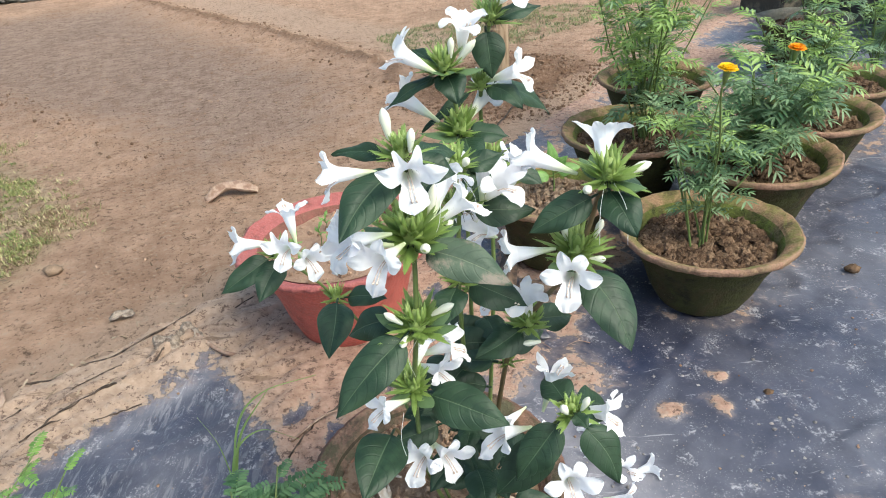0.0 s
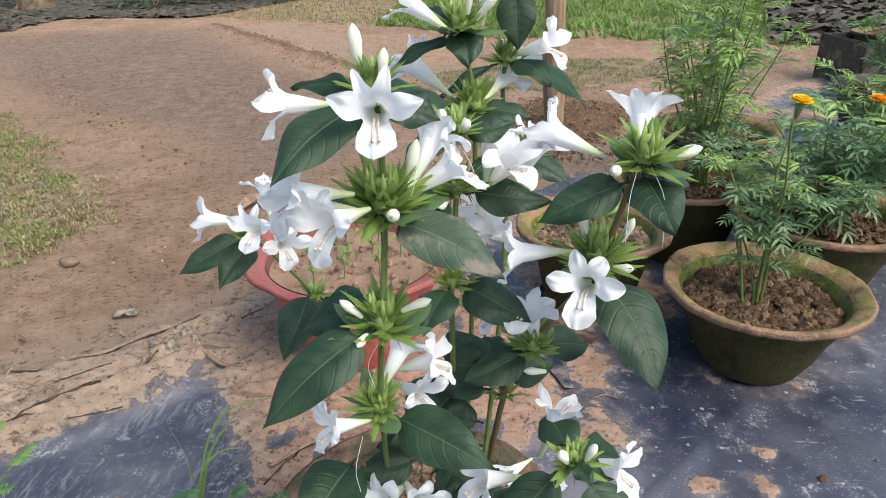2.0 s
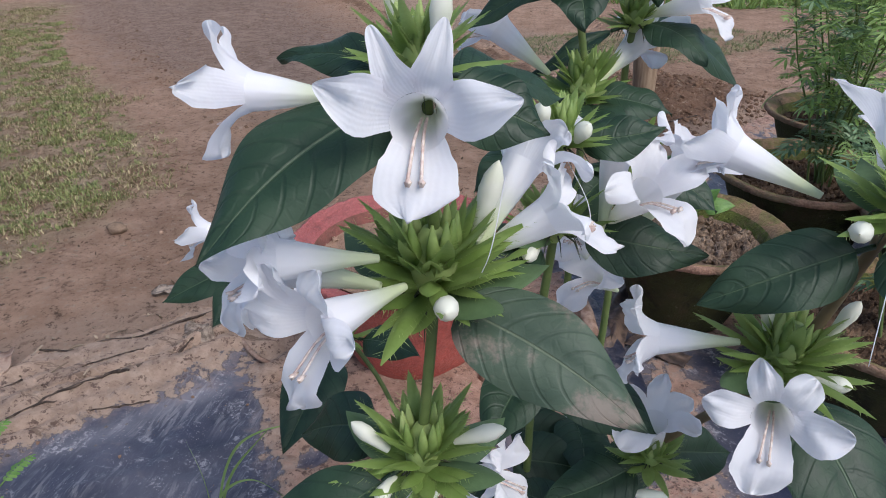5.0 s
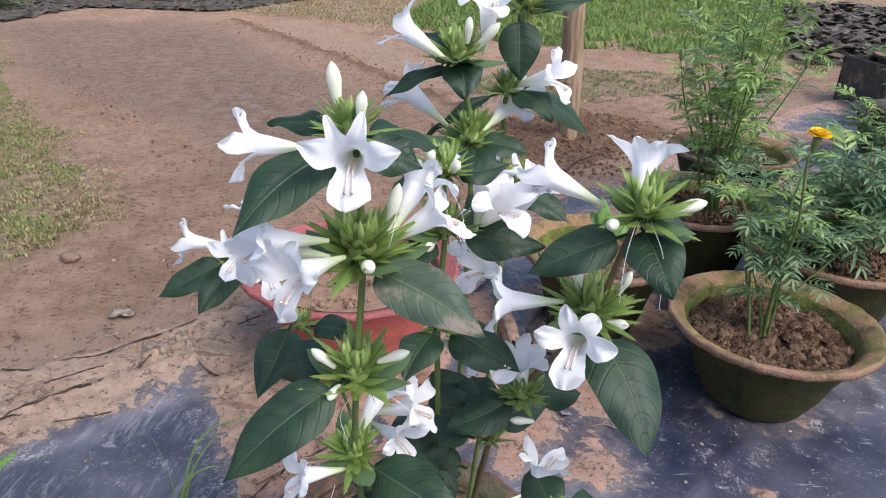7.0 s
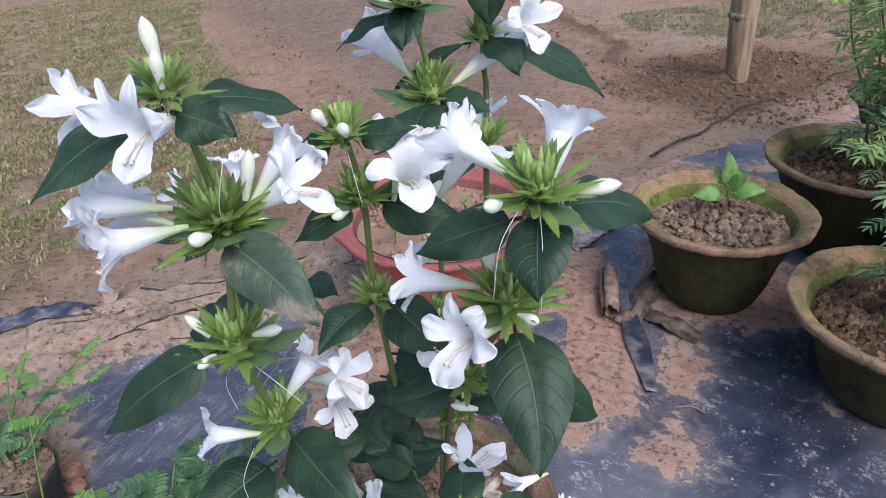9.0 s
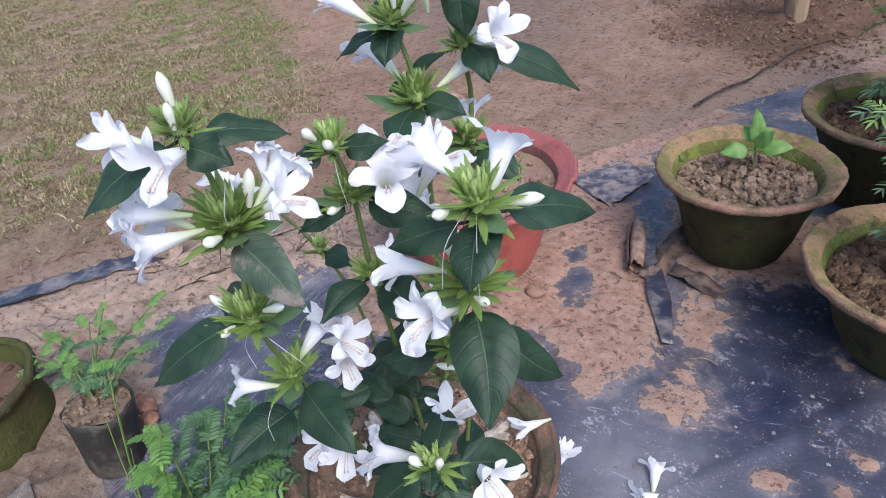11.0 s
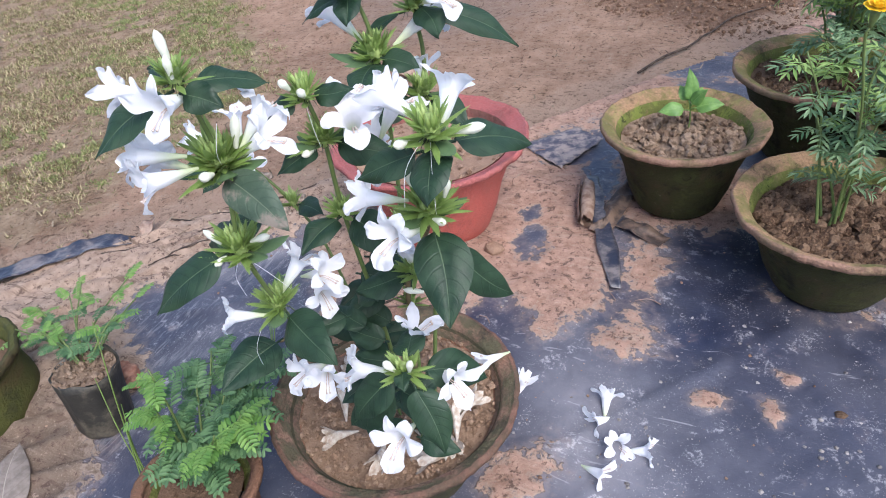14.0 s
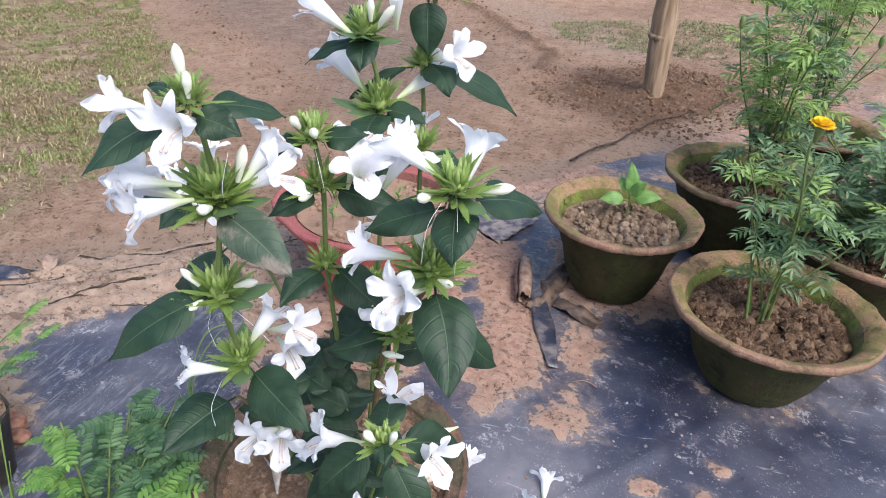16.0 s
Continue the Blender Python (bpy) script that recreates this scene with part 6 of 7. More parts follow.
turf("sparse_grass", scatter(26000, (-2.9, 0.1, 3.7, 6.4), lambda x, y: (y > 4.3 - 0.45 * x + 0.3 * (fbm(x * 6, y * 6, 3, 52) - 0.5)) & clumps(x, y, 0.46), 2), 0.03, 0.0035, M_STRAW, "thin half-dry grass beyond the dug bed", (0.4, 1.4), 2)
turf("green_grass", scatter(38000, (-0.8, 3.4, 3.6, 7.5), lambda x, y: (y > 4.1 - 0.12 * x + 0.5 * smooth(0.3, -0.8, x) + 0.2 * (fbm(x * 7, y * 7, 3, 63) - 0.5)) & (x - 0.3 * y < 0.5 + 0.2 * (fbm(x * 5, y * 5, 2, 64) - 0.5)) & clumps(x, y, 0.43), 3), 0.06, 0.011, M_GRASS, "lush green grass and weeds behind the garden", (0.45, 1.4), 3)
turf("patchy_grass", scatter(26000, (-0.5, 1.1, 2.4, 3.6), lambda x, y: (np.hypot((x - 0.3) / 0.7, (y - 3.0 - 0.25 * x) / 0.42) < 0.75 + 0.6 * (fbm(x * 4, y * 4, 3, 57) - 0.5)) & clumps(x, y, 0.45), 4), 0.018, 0.0028, M_OLIVE, "patches of low half-green grass behind the post", (0.5, 1.45), 4)

GRASSY = thing("grass_tuft", (-0.262, 0.592, 0.012), "tuft of long light green grass blades", "grass", "grass tufts")
for pts, w in ((((0, 0, 0), (0.026, 0.01, 0.1), (0.066, 0.01, 0.148), (0.122, 0.046, 0.138)), 0.0022), (((0.003, 0, 0), (0.024, 0.012, 0.08), (0.072, 0.01, 0.15)), 0.0026), (((-0.003, 0.003, 0), (0.02, 0, 0.07), (0.06, -0.006, 0.105), (0.105, -0.02, 0.1)), 0.0022),
               (((0.002, 0.004, 0), (-0.01, 0.02, 0.06), (-0.035, 0.04, 0.09)), 0.0016), (((0, -0.003, 0), (0.012, -0.02, 0.05), (0.04, -0.045, 0.07)), 0.0018)):
    line = catmull(pts, 7)
    g = Geo()
    g.grid([[p + Vector((w * (1 - (j / len(line)) ** 2) * s * 0.8, -w * (1 - (j / len(line)) ** 2) * s * 0.5, w * 0.4 * abs(s))) for s in (-1, 0, 1)] for j, p in enumerate(line)])
    part("blade", g, M_BLADE, GRASSY)
STALKS = thing("grass_tuft", (-0.275, 0.353, 0.012), "few tall thin grass stalks on sand", "grass", "grass tufts")
for i, (dx, dy, dz) in enumerate(((-0.05, 0.06, 0.15), (-0.036, 0.055, 0.17), (-0.058, 0.075, 0.19), (-0.03, 0.04, 0.1), (-0.07, 0.05, 0.12))):
    g = Geo()
    g.tube(catmull([(0.004 * i - 0.008, 0.003 * (i % 2), 0), (dx * 0.45, dy * 0.45, dz * 0.55), (dx, dy, dz)], 6), [0.0009 - 0.00003 * j for j in range(13)], 5)
    part("stalk", g, M_GRASS, STALKS)

# ---- earth crumbs, stones ----
q = random.Random(9)
g = Geo()
dug = scatter(5000, (-2.2, 0.0, 1.7, 4.6), lambda x, y: (seg_dist(x, y, RIDGE_A, False) < 0.13) | (seg_dist(x, y, RIDGE_B, False) < 0.06), 8) \
    + scatter(9000, (-0.15, 0.8, 1.8, 2.65), lambda x, y: np.hypot((x - 0.27) / 0.36, (y - 2.2) / 0.34) < 0.5 + fbm(x * 9, y * 9, 3, 73), 9)
for (x, y), z in zip(dug, heights(dug)):
    s = 0.001 + 0.0065 * q.random() ** 6
    g.lump((x, y, z + s * 0.3), s, 0.7, q.random(), q.random() * 6)
tagged(part("soil_crumbs", g, soil_material("dug_earth", (0.13, 0.074, 0.047), (0.2, 0.118, 0.076), (0.27, 0.17, 0.112)), None, "crumbs and small clods of dug red earth"), category="soil", kind="stuff")
g = Geo()
loose = scatter(8000, (-1.8, 0.9, 0.9, 4.0), lambda x, y: (seg_dist(x, y, SHEET) > 0.02) & (fbm(x * 4, y * 4, 3, 71) > 0.5), 10)
for (x, y), z in zip(loose, heights(loose)):
    s = 0.001 + 0.005 * q.random() ** 7
    g.lump((x, y, z + s * 0.2), s, 0.6, q.random(), q.random() * 6)
tagged(part("soil_crumbs", g, soil_material("loose_earth", (0.24, 0.145, 0.096), (0.38, 0.24, 0.165), (0.5, 0.34, 0.245)), None, "loose crumbs on trodden red earth"), category="soil", kind="stuff")
g = Geo()
grit = scatter(900, (-0.6, 1.0, 0.35, 1.5), lambda x, y: seg_dist(x, y, SHEET) < -0.05, 11)
gz = sheet_height(np.array(grit)[:, 0], np.array(grit)[:, 1])
for (x, y), z in zip(grit, gz):
    s = 0.0006 + 0.002 * q.random() ** 5
    g.lump((x, y, z + s * 0.3), s, 0.7, q.random(), q.random() * 6)
flecks = scatter(9000, (-0.6, 1.1, 0.3, 1.5), lambda x, y: (seg_dist(x, y, SHEET) < -0.05) & (mud_field(x, y) < 0.4) & (0.6 * fbm(x * 7, y * 7, 3, 74) + 0.4 * fbm(x * 30, y * 30, 2, 75) > 0.55), 17)
fz = sheet_height(np.array(flecks)[:, 0], np.array(flecks)[:, 1])
fg = Geo()
for (x, y), z in zip(flecks, fz):
    s = 0.0005 + 0.0028 * q.random() ** 5
    fg.lump((x, y, z + s * 0.1), s, 0.45, q.random(), q.random() * 6)
tagged(part("dirt_flecks", fg, soil_material("pale_dirt", (0.14, 0.12, 0.115), (0.3, 0.27, 0.255), (0.52, 0.48, 0.45)), None, "pale crumbs of dried dirt stuck to the sheet"), category="soil", kind="stuff")
tagged(part("grit", g, M_POTSOIL_RED, None, "grit and crumbs scattered over the plastic sheet"), category="soil", kind="stuff")


g = Geo()
bits = scatter(6000, (-2.4, 0.9, 0.5, 4.6), lambda x, y: (seg_dist(x, y, SHEET) > -0.12) & (fbm(x * 6, y * 6, 3, 81) > 0.42), 15)
bz = np.maximum(heights(bits), np.where(seg_dist(np.array(bits)[:, 0], np.array(bits)[:, 1], SHEET) < 0, sheet_height(np.array(bits)[:, 0], np.array(bits)[:, 1]), -1))
for (x, y), z in zip(bits, bz):
    a, L, w = q.uniform(0, 6.28), q.uniform(0.006, 0.03), q.uniform(0.0006, 0.0018)
    d, s = Vector((math.cos(a), math.sin(a), q.uniform(-0.05, 0.15))) * L, Vector((-math.sin(a), math.cos(a), 0)) * w
    c = Vector((x, y, z + 0.002))
    g.add([c - d * 0.5 - s, c - d * 0.5 + s, c + s + UP * 0.001, c - s + UP * 0.001, c + d * 0.5], [(0, 1, 2, 3), (3, 2, 4)])
k = Nodes("straw_bits", 0.85, spec=0.15)
k.colour(k.mix(k.ramp(k.island(), 0.3, 0.7), (0.1, 0.065, 0.04), (0.34, 0.26, 0.18)))
tagged(part("straw_litter", g, k.m, None, "bits of dry straw and twig on bare earth"), category="litter", kind="stuff")


def stone(place, r, seed, label, material, name="stone"):
    g = Geo()
    qq = random.Random(seed)
    rows = []
    for i in range(9):
        th = math.pi * i / 8
        rows.append([(r * math.sin(th) * math.cos(a) * (1 + 0.45 * float(noise.noise(Vector((math.cos(a) * 1.3 + seed, math.sin(a) * 1.3, th)))) + 0.3 * float(noise.noise(Vector((math.cos(a) * 4 + seed, math.sin(a) * 4, th * 3))))), r * 0.85 * math.sin(th) * math.sin(a) * (1 + 0.5 * qq.uniform(-0.3, 0.3)), r * 0.62 * math.cos(th) * (1 + 0.4 * qq.uniform(-0.4, 0.4)))
                     for a in [2 * math.pi * j / 14 for j in range(14)]])
    g.grid(rows, True)
    ob = part(name, g, material, None, label)
    ob.location = place
    return tagged(ob, category="stone", group="stones")


stone((-0.435, 0.492, 0.02), 0.015, 1, "broken bit of red brick on sandy ground", M_BRICK, "brick_fragment")
stone((-0.415, 0.478, 0.02), 0.013, 2, "broken bit of red brick on sandy ground", M_BRICK, "brick_fragment")
stone((-0.455, 0.5, 0.018), 0.01, 3, "broken bit of red brick on sandy ground", M_BRICK, "brick_fragment")
stone((0.452, 0.69, 0.013), 0.0065, 4, "small grey-brown pebble on the plastic sheet", M_POTSOIL)
stone((0.714, 0.96, 0.018), 0.012, 5, "small grey pebble on the plastic sheet", M_POTSOIL)
stone((-0.03, 0.885, 0.018), 0.016, 6, "reddish clay lump beside the red pot", M_POTSOIL_RED)
stone((-0.79, 1.2, 0.008), 0.018, 7, "earth-coloured clod beside dry grass", M_POTSOIL_TAN)


# ---- scraps ----
def ribbon(name, pts, width, label, category, material, curl=0.3, seed=0, wob=0.15):
    """A torn strip along a line, wavy and curled at its edges."""
    qq = random.Random(seed)
    line = catmull(pts, 7)
    rows = []
    for i, p in enumerate(line):
        d = (line[min(i + 1, len(line) - 1)] - line[max(i - 1, 0)]).normalized()
        s = d.cross(UP).normalized()
        w = width * (1 + qq.uniform(-wob, wob)) * (0.55 + 0.45 * min(1, 4 * min(i, len(line) - 1 - i) / len(line) + 0.2))
        rows.append([p + s * (w * v) + UP * (curl * w * v * v + 0.0012 * math.sin(i * 0.9 + 2 * v) + 0.001) for v in (-1, -0.6, -0.2, 0.2, 0.6, 1)])
    g = Geo()
    g.grid(rows)
    ob = part(name, g, material, None, label)
    md = ob.modifiers.new("thickness", "SOLIDIFY")
    md.thickness = 0.0008
    return tagged(ob, category=category, group="scraps")


ribbon("torn_plastic_strip", [(-0.98, 0.48, 0.008), (-0.86, 0.6, 0.016), (-0.79, 0.67, 0.018), (-0.73, 0.725, 0.022), (-0.68, 0.755, 0.014)], 0.022, "torn strip of black plastic lying on sand", "plastic strip", M_FILM, 0.15, 1)
ribbon("torn_plastic_strip", [(0.075, 1.13, 0.018), (0.1, 1.04, 0.022), (0.135, 0.95, 0.018), (0.172, 0.84, 0.016)], 0.014, "torn strip of black plastic on dried mud", "plastic strip", M_FILM, 0.04, 2)


def crumpled(name, place, size, turn, label, category, material, lift=0.012, seed=0, taper=0.0):
    """A torn flap with folds and a ragged outline, lying on the sheet."""
    g = Geo()
    rows = []
    for i in range(23):
        v = i / 22
        row = []
        for j in range(15):
            u = 2 * j / 14 - 1
            rag = 1 - 0.3 * abs(noise.noise(Vector((u * 2.2, v * 6, seed)))) - taper * v
            x, y = u * size[0] * 0.5 * rag, (v - 0.5) * size[1] * (1 - 0.16 * abs(noise.noise(Vector((u * 3, seed + 4, v)))))
            n1, n2 = noise.noise(Vector((x * 26, y * 14, seed))), noise.noise(Vector((x * 70, y * 45, seed + 2)))
            row.append((x, y, 0.0015 + lift * (max(0.0, 1 - abs(n1) * 3.2) ** 1.4 + 0.35 * abs(n2)) * (1 - 0.4 * abs(u))))
        rows.append(row)
    g.grid(rows)
    ob = part(name, g, material, None, label)
    ob.location, ob.rotation_euler = place, (0, 0, radians(turn))
    ob.modifiers.new("thickness", "SOLIDIFY").thickness = 0.0007
    return tagged(ob, category=category, group="scraps")


def rolled_leaf(a, b, r, label, seed=0):
    """A dead leaf rolled into a quill with ragged ends."""
    qq = random.Random(seed)
    a, b = Vector(a), Vector(b)
    d = (b - a).normalized()
    s = d.cross(UP).normalized()
    rows = []
    ends = [qq.uniform(-0.06, 0.06) for _ in range(22)]
    for i in range(13):
        u = i / 12
        row = []
        for j in range(22):
            th = -1.2 + 8.2 * j / 21
            rr = r * (0.62 + 0.05 * th) * (0.72 + 0.4 * math.sin(math.pi * (0.15 + 0.7 * u))) * (1 + 0.08 * noise.noise(Vector((u * 5, th, seed))))
            row.append(a + (b - a) * (u + ends[j] * (abs(2 * u - 1) ** 3)) + s * (rr * math.cos(th)) + UP * (r * 0.8 + rr * math.sin(th)))
        rows.append(row)
    g = Geo()
    g.grid(rows)
    return tagged(part("dry_leaf", g, M_DRY, None, label), category="leaf", group="scraps")


crumpled("torn_plastic_strip", (0.0, 1.235, 0.016), (0.13, 0.13), -35, "crumpled flap of dusty black plastic", "plastic strip", M_DUSTY, 0.0035, 3, 0.4)
crumpled("torn_plastic_strip", (0.138, 1.06, 0.016), (0.035, 0.2), -10, "folded brown flap of plastic at the pot's foot", "plastic strip", M_FLAP, 0.014, 4)
crumpled("torn_plastic_strip", (0.186, 0.982, 0.016), (0.032, 0.085), 62, "curled brown flap of plastic at the pot's foot", "plastic strip", M_FLAP, 0.012, 6)
crumpled("dry_leaf", (-0.425, 0.893, 0.02), (0.085, 0.075), 35, "crumpled clump of grey dead leaves in dried mud", "leaf", M_CLUMP, 0.022, 11, 0.2)
rolled_leaf((0.075, 1.09, 0.016), (0.098, 0.975, 0.017), 0.0155, "rolled dry brown leaf on dried mud", 5)
ribbon("dry_leaf", [(-0.545, 1.47, 0.002), (-0.5, 1.5, 0.02), (-0.43, 1.51, 0.004)], 0.022, "curled dry leaf on bare earth", "leaf", M_DRY, 0.7, 6, 0.1)
ribbon("dry_leaf", [(-0.66, 0.77, 0.018), (-0.672, 0.79, 0.024), (-0.69, 0.815, 0.018)], 0.012, "small grey dry leaf by the plastic strip", "leaf", M_DRY, 0.5, 7, 0.1)
tagged(part("dry_leaf", leaf_mesh((-0.415, 0.262, 0.019), (-0.482, 0.348, 0.026), 0.056, 0.1, 0.15, 0, 0.06, 8, 29, 11, quilt=0.0016), M_DEAD, None, "greyish dead ribbed leaf on sand"), category="leaf", group="scraps")
ribbon("dry_leaf", [(-0.8, 0.695, 0.012), (-0.79, 0.71, 0.016), (-0.78, 0.725, 0.012)], 0.008, "small pale dry leaf on sand", "leaf", M_DRY, 0.5, 9, 0.1)
ribbon("dry_leaf", [(-0.59, 1.0, 0.008), (-0.57, 1.012, 0.011), (-0.55, 1.01, 0.008)], 0.011, "small grey dry leaf on bare earth", "leaf", M_CLUMP, 0.25, 10, 0.1)


def twig(pts, r, label, material, name="twig"):
    g = Geo()
    line = catmull(pts, 6)
    g.tube(line, [r * (1 - 0.5 * i / len(line)) for i in range(len(line))], 6)
    return tagged(part(name, g, material, None, label), category=name.replace("_", " "), group="twigs")


twig([(0.078, 1.597, 0.014), (0.122, 1.68, 0.02), (0.171, 1.756, 0.018), (0.196, 1.815, 0.021), (0.217, 1.862, 0.018), (0.254, 1.952, 0.02), (0.318, 2.03, 0.018), (0.374, 2.073, 0.018)], 0.0035, "dark rotten stick along the sheet's edge", M_STICK, "stick")
# Dark tubes that stand in for shaded cracks in the dried mud.
for pts, r in ((((-0.645, 0.822), (-0.61, 0.838), (-0.57, 0.861), (-0.53, 0.878), (-0.492, 0.903), (-0.455, 0.955), (-0.427, 0.992)), 0.0026), (((-0.574, 0.722), (-0.55, 0.747), (-0.533, 0.76), (-0.51, 0.785), (-0.49, 0.8)), 0.003),
               (((-0.485, 0.807), (-0.466, 0.836), (-0.455, 0.85), (-0.44, 0.873)), 0.0032), (((-0.7, 0.7), (-0.65, 0.74), (-0.62, 0.76)), 0.002),
               (((-0.197, 0.634), (-0.173, 0.694), (-0.15, 0.72), (-0.119, 0.752)), 0.0024), (((-0.36, 1.0), (-0.3, 1.06), (-0.27, 1.07)), 0.002), (((-0.591, 0.7), (-0.568, 0.722), (-0.54, 0.74)), 0.0022), (((-0.501, 0.733), (-0.475, 0.75), (-0.444, 0.767)), 0.002), (((-0.56, 0.8), (-0.53, 0.83), (-0.5, 0.85)), 0.0016)):
    zz = sheet_height(np.array([p[0] for p in pts]), np.array([p[1] for p in pts]))
    fine = catmull([(x, y, float(z)) for (x, y), z in zip(pts, zz)], 5)
    wig = [p + Vector((0.0035 * noise.noise(p * 90), 0.0035 * noise.noise(p * 90 + Vector((7, 0, 0))), 0.0006)) for p in fine]
    g = Geo()
    g.tube(wig, [r * 0.95 * (0.45 + 0.8 * abs(noise.noise(p * 60))) for p in wig], 6)
    tagged(part("twig", g, M_STICK, None, "thin dark crack line in dried mud"), category="twig", group="twigs")
twig([(-0.408, 0.925, 0.026), (-0.374, 0.888, 0.022), (-0.336, 0.861, 0.02), (-0.296, 0.857, 0.018), (-0.262, 0.885, 0.016), (-0.24, 0.9, 0.014)], 0.0042, "bent dry root beside the red pot", M_DRY)
twig([(-0.4, 1.06, 0.014), (-0.34, 1.075, 0.016), (-0.28, 1.07, 0.014)], 0.0018, "thin dry root in dried mud", M_DRY)
twig([(-0.2, 0.66, 0.02), (-0.16, 0.7, 0.024), (-0.12, 0.72, 0.018)], 0.0022, "bent dry root on mud", M_DRY)
q = random.Random(31)
for i in range(26):
    x, y = q.uniform(-0.1, 0.24), q.uniform(0.72, 1.25)
    a, L = q.uniform(0, 6.28), q.uniform(0.015, 0.04)
    z = float(sheet_height(np.array(x), np.array(y))) + 0.002
    twig([(x, y, z), (x + L * 0.5 * math.cos(a), y + L * 0.5 * math.sin(a), z + 0.002), (x + L * math.cos(a + 0.3), y + L * math.sin(a + 0.3), z)], 0.0008, "thin straw bit on dried mud", M_DRY)

# ---- post, crates, far edge ----
post = thing("wooden_post", (0.238, 2.175, 0.0), "weathered wooden post standing in dug earth", "post")
g = Geo()
pts = [(0.004, 0, -0.1), (-0.005, 0, 0.1), (-0.02, 0, 0.5), (-0.04, 0, 1.0), (-0.07, 0, 1.6)]
line = catmull(pts, 7)
g.tube(line, [0.033 + 0.0025 * math.sin(i * 0.9) + (0.003 if i % 7 == 3 else 0) for i in range(len(line))], 16)
part("pole", g, M_WOOD, post)
for i, (z, a) in enumerate(((0.2, -1.9), (0.55, -1.2), (0.95, -2.0))):
    g = Geo()
    g.tube([(-0.006 - 0.036 * z, 0, z + dz) for dz in (-0.009, -0.005, 0.0, 0.004, 0.007)], [0.0335, 0.0362, 0.0372, 0.036, 0.0335], 18)
    part("node_ring", g, M_WOOD, post, "swollen ring round the pole")
    g = Geo()
    g.lump((-0.006 - 0.036 * z + 0.035 * math.cos(a), 0.035 * math.sin(a), z - 0.004), 0.0075, 1.0, i)
    part("knot", g, M_STICK, post, "dark knot in the wood")


def crate(place, turn, label):
    p = thing("black_crate", place, label, "crate", "black crates")
    p.rotation_euler = (0, 0, radians(turn))
    for sx_, sy_, w, d in ((0, -0.13, 0.3, 0.012), (0, 0.13, 0.3, 0.012), (-0.144, 0, 0.012, 0.248), (0.144, 0, 0.012, 0.248)):
        bm = bmesh.new()
        bmesh.ops.create_cube(bm, size=1.0, matrix=pose(sx_, sy_, 0.09) @ Matrix.Diagonal((w, d, 0.18, 1)))
        bmesh.ops.bevel(bm, geom=bm.edges[:], offset=0.003, segments=2, affect="EDGES")
        me = bpy.data.meshes.new("side")
        bm.to_mesh(me)
        bm.free()
        part("side", me, M_BAG, p)
    g, c = soil_disc(0.115, 0.14, 5, 30, 0.01)
    part("soil", g, M_POTSOIL, p)
    tagged(part("loose_soil", c, M_POTSOIL, p), kind="stuff")
    return p


crate((1.53, 2.9, 0.0), 12, "black plastic crate holding a grey pot")
crate((1.78, 2.62, 0.0), 20, "black plastic crate filled with dry soil")
crate((1.75, 2.28, 0.0), -30, "black plastic crate filled with dry soil")
pot((1.54, 2.91, 0.03), 0.11, 0.17, 0.08, "grey dusty pot in a black crate", seed=21, clods=20, mats=(M_MAIN_WALL, M_MAIN_RIM, M_MAIN_RIM, M_MAIN_RIM))

q = random.Random(41)
g = Geo()
lit = scatter(9000, (1.3, 4.6, 3.2, 6.5), lambda x, y: (x - 0.3 * y > 0.35) & (y > 4.1 - 0.2 * x) & (seg_dist(x, y, SHEET) > -0.3), 14)
for (x, y), z in zip(lit, heights(lit)):
    a, L = q.uniform(0, 6.28), q.uniform(0.03, 0.09)
    d, s = Vector((math.cos(a), math.sin(a), q.uniform(-0.3, 0.5))) * L, Vector((-math.sin(a), math.cos(a), q.uniform(-0.4, 0.4))) * L * 0.35
    c = Vector((x, y, z + 0.02 + 0.1 * float(vnoise(np.array(x * 3), np.array(y * 3), 4)) * q.random()))
    b2 = Vector((0, 0, L * 0.2))
    g.add([c - d - b2, c - s, c + s, c, c + d - b2], [(0, 1, 3), (0, 3, 2), (1, 4, 3), (3, 4, 2)])
tagged(part("leaf_litter", g, M_LITTER, None, "heap of dark dead leaves and husks"), category="leaf litter", kind="stuff")


g = Geo()
lit = scatter(16000, (-6.0, -1.5, 4.1, 7.2), lambda x, y: (y > 5.1 - 0.8 * smooth(-3.1, -3.5, x) + 0.25 * (fbm(x * 5, y * 5, 3, 92) - 0.5)) & (y > 5.2 + 1.5 * smooth(-2.3, -1.6, x)) | (y > 4.3 + 0.3 * (fbm(x * 5, y * 5, 3, 92) - 0.5)) & (x < -3.3), 16)
for (x, y), z in zip(lit, heights(lit)):
    a, L = q.uniform(0, 6.28), q.uniform(0.03, 0.08)
    d, s = Vector((math.cos(a), math.sin(a), q.uniform(-0.2, 0.3))) * L, Vector((-math.sin(a), math.cos(a), q.uniform(-0.3, 0.3))) * L * 0.4
    c = Vector((x, y, z + 0.012))
    g.add([c - d, c - s, c + s, c + UP * 0.01, c + d], [(0, 1, 3), (0, 3, 2), (1, 4, 3), (3, 4, 2)])
tagged(part("leaf_litter", g, M_LITTER, None, "dark dead leaves under the tree"), category="leaf litter", kind="stuff")


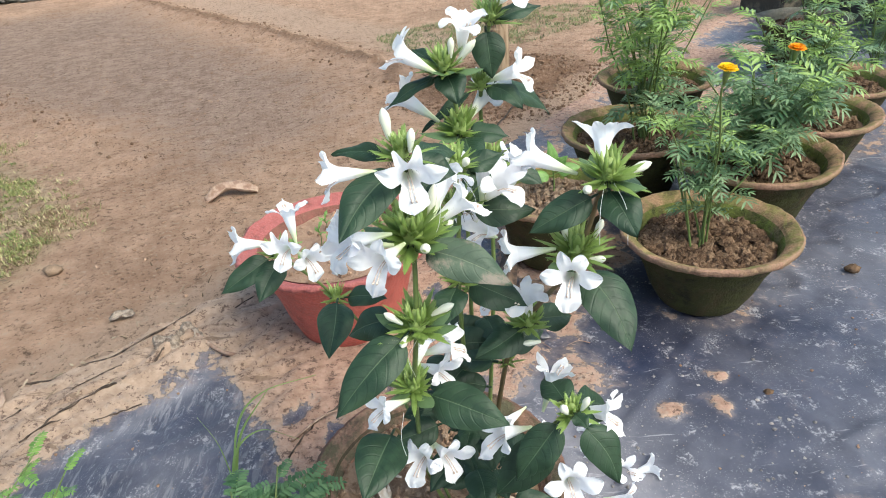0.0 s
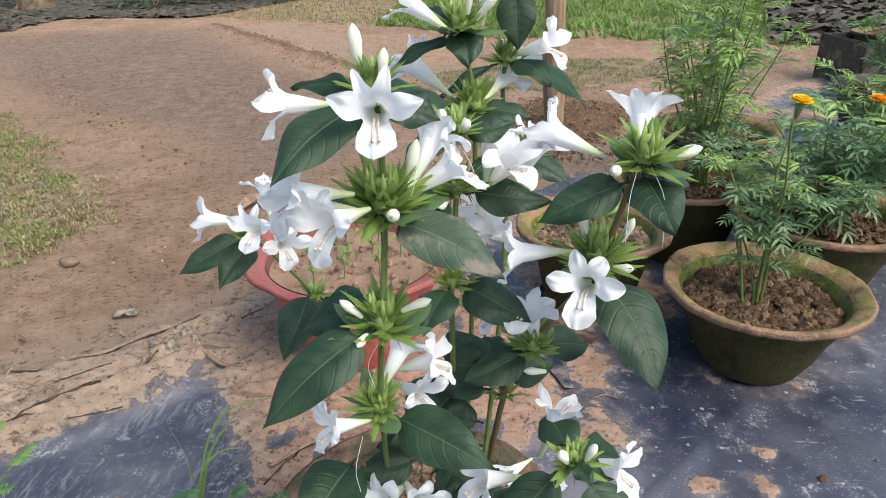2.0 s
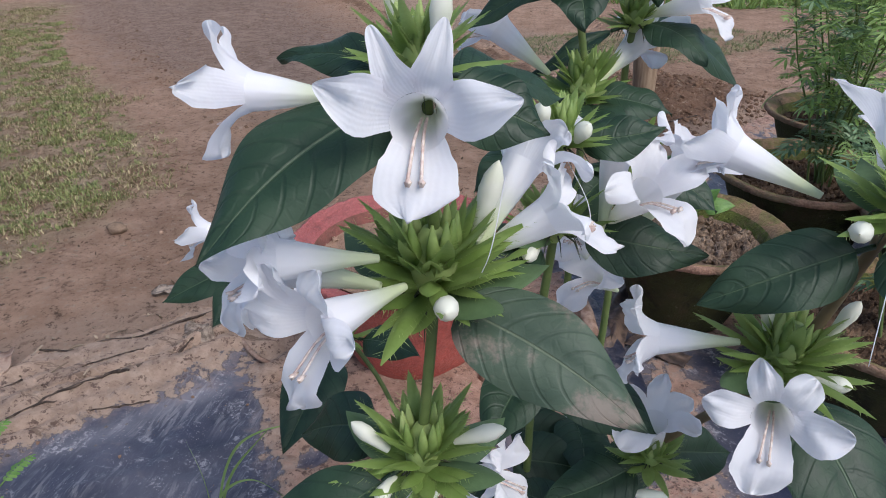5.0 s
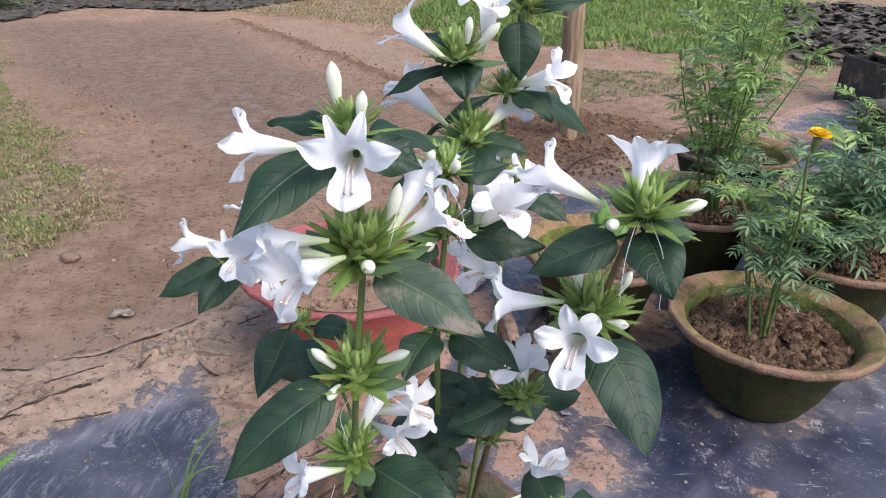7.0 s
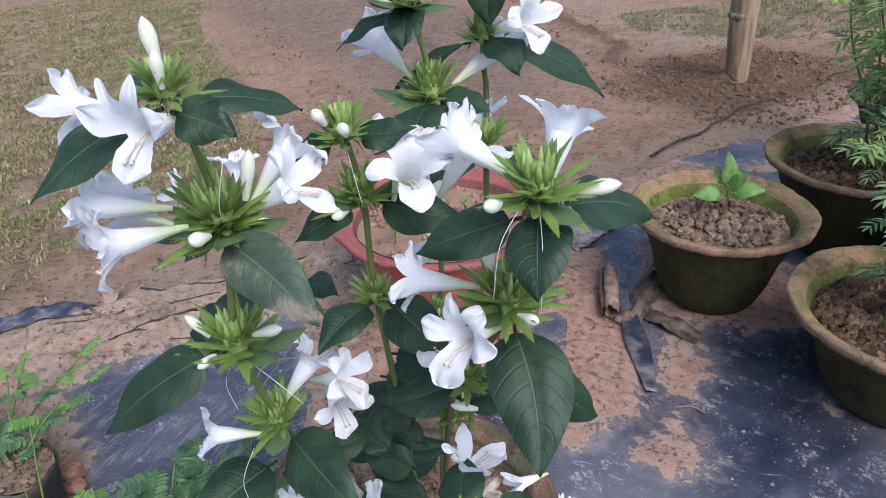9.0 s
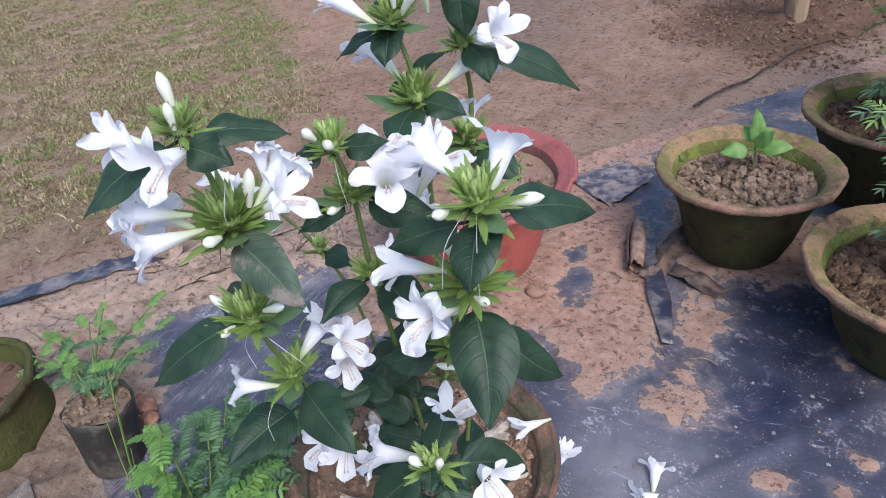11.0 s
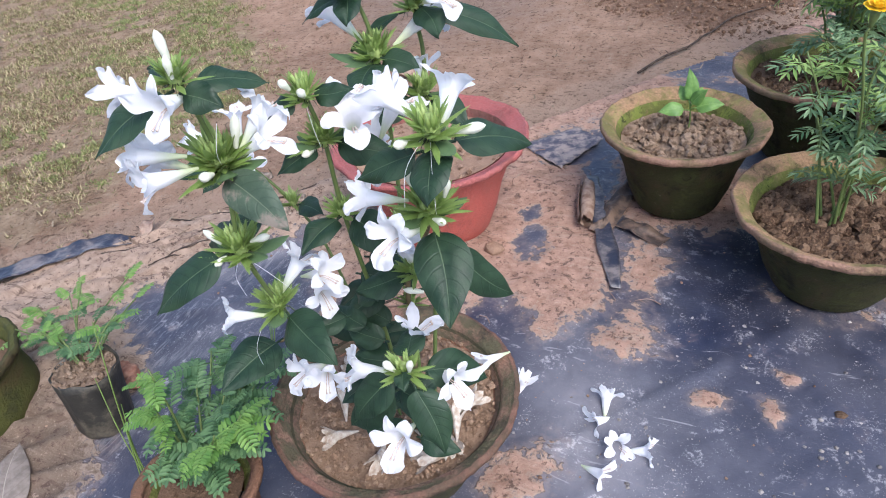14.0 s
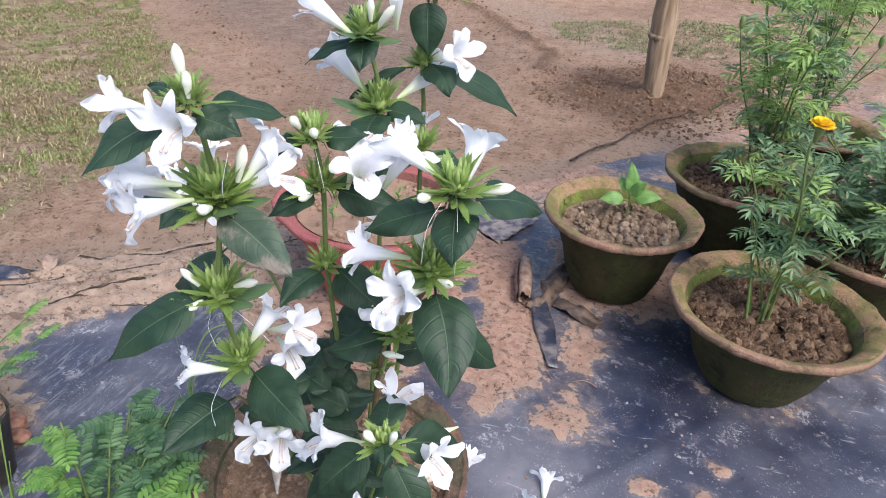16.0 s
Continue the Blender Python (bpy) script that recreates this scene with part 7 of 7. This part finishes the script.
def bush(place, r, h, n, seed, label):
    qq = random.Random(seed)
    p = thing("bush", place, label, "bush", "bushes")
    for i in range(4):
        a = qq.uniform(0, 6.28)
        st = Geo()
        st.tube(catmull([(0, 0, 0), (r * 0.3 * math.cos(a), r * 0.3 * math.sin(a), h * 0.5), (r * 0.6 * math.cos(a), r * 0.6 * math.sin(a), h * 0.9)], 4), 0.006, 6)
        part("stem", st, M_BARK, p)
    gg = Geo()
    for i in range(n):
        a, b, rr = qq.uniform(0, 6.28), qq.uniform(0, 1), r * qq.uniform(0.4, 1.0)
        c = Vector((rr * math.cos(a) * math.sqrt(1 - b * b * 0.6), rr * math.sin(a) * math.sqrt(1 - b * b * 0.6), h * (0.1 + 0.9 * b)))
        d = Vector((math.cos(a) + qq.uniform(-0.5, 0.5), math.sin(a) + qq.uniform(-0.5, 0.5), qq.uniform(-0.3, 0.6))).normalized()
        leaflet(gg, c, d, d.cross(UP).normalized(), UP, qq.uniform(0.04, 0.08), qq.uniform(0.015, 0.03))
    tagged(part("foliage", gg, M_BUSH, p), kind="stuff")
    return p


bush((-4.0, 4.75, 0), 0.42, 0.3, 900, 1, "low dark bush at the garden's edge")
bush((-4.75, 4.6, 0), 0.5, 0.4, 900, 6, "low dark bush at the garden's edge")
bush((-4.6, 5.6, 0), 0.45, 0.5, 600, 2, "low green bush by the tree")
bush((-2.9, 5.9, 0), 0.35, 0.4, 450, 4, "low green bush at the garden's edge")
bush((-2.1, 6.4, 0), 0.45, 0.4, 500, 5, "low green bush at the garden's edge")
bush((-2.6, 6.3, 0), 0.4, 0.45, 500, 3, "low green bush at the garden's edge")
tree = thing("tree", (-3.95, 5.85, -0.02), "brown-barked tree at the garden's far edge", "tree")
g = Geo()
g.tube(catmull([(0, 0, 0), (0.02, 0, 0.15), (0.05, 0.02, 1.2), (0.02, 0.05, 2.4), (0.1, 0.0, 3.6)], 6), [0.17 - 0.11 * min(1, i / 24) + (0.05 if i == 0 else 0) for i in range(25)], 14)
part("trunk", g, M_BARK, tree)
q = random.Random(61)
crown = Geo()
for i in range(7):
    a = i * 2.4
    z0 = 2.0 + 0.25 * i
    end = Vector((1.3 * math.cos(a), 1.3 * math.sin(a), z0 + 0.9))
    lm = Geo()
    lm.tube(catmull([(0.04, 0.03, z0), end * 0.5 + Vector((0, 0, z0 * 0.5 + 0.1)), end], 5), [0.05 - 0.003 * j for j in range(11)], 8)
    part("limb", lm, M_BARK, tree)
    for j in range(260):
        c = end + Vector((q.gauss(0, 0.35), q.gauss(0, 0.35), q.gauss(0, 0.25)))
        d = Vector((q.uniform(-1, 1), q.uniform(-1, 1), q.uniform(-0.6, 0.4))).normalized()
        leaflet(crown, c, d, d.cross(UP).normalized(), UP, q.uniform(0.09, 0.16), q.uniform(0.03, 0.06))
tagged(part("crown", crown, M_GRASS, tree), kind="stuff")
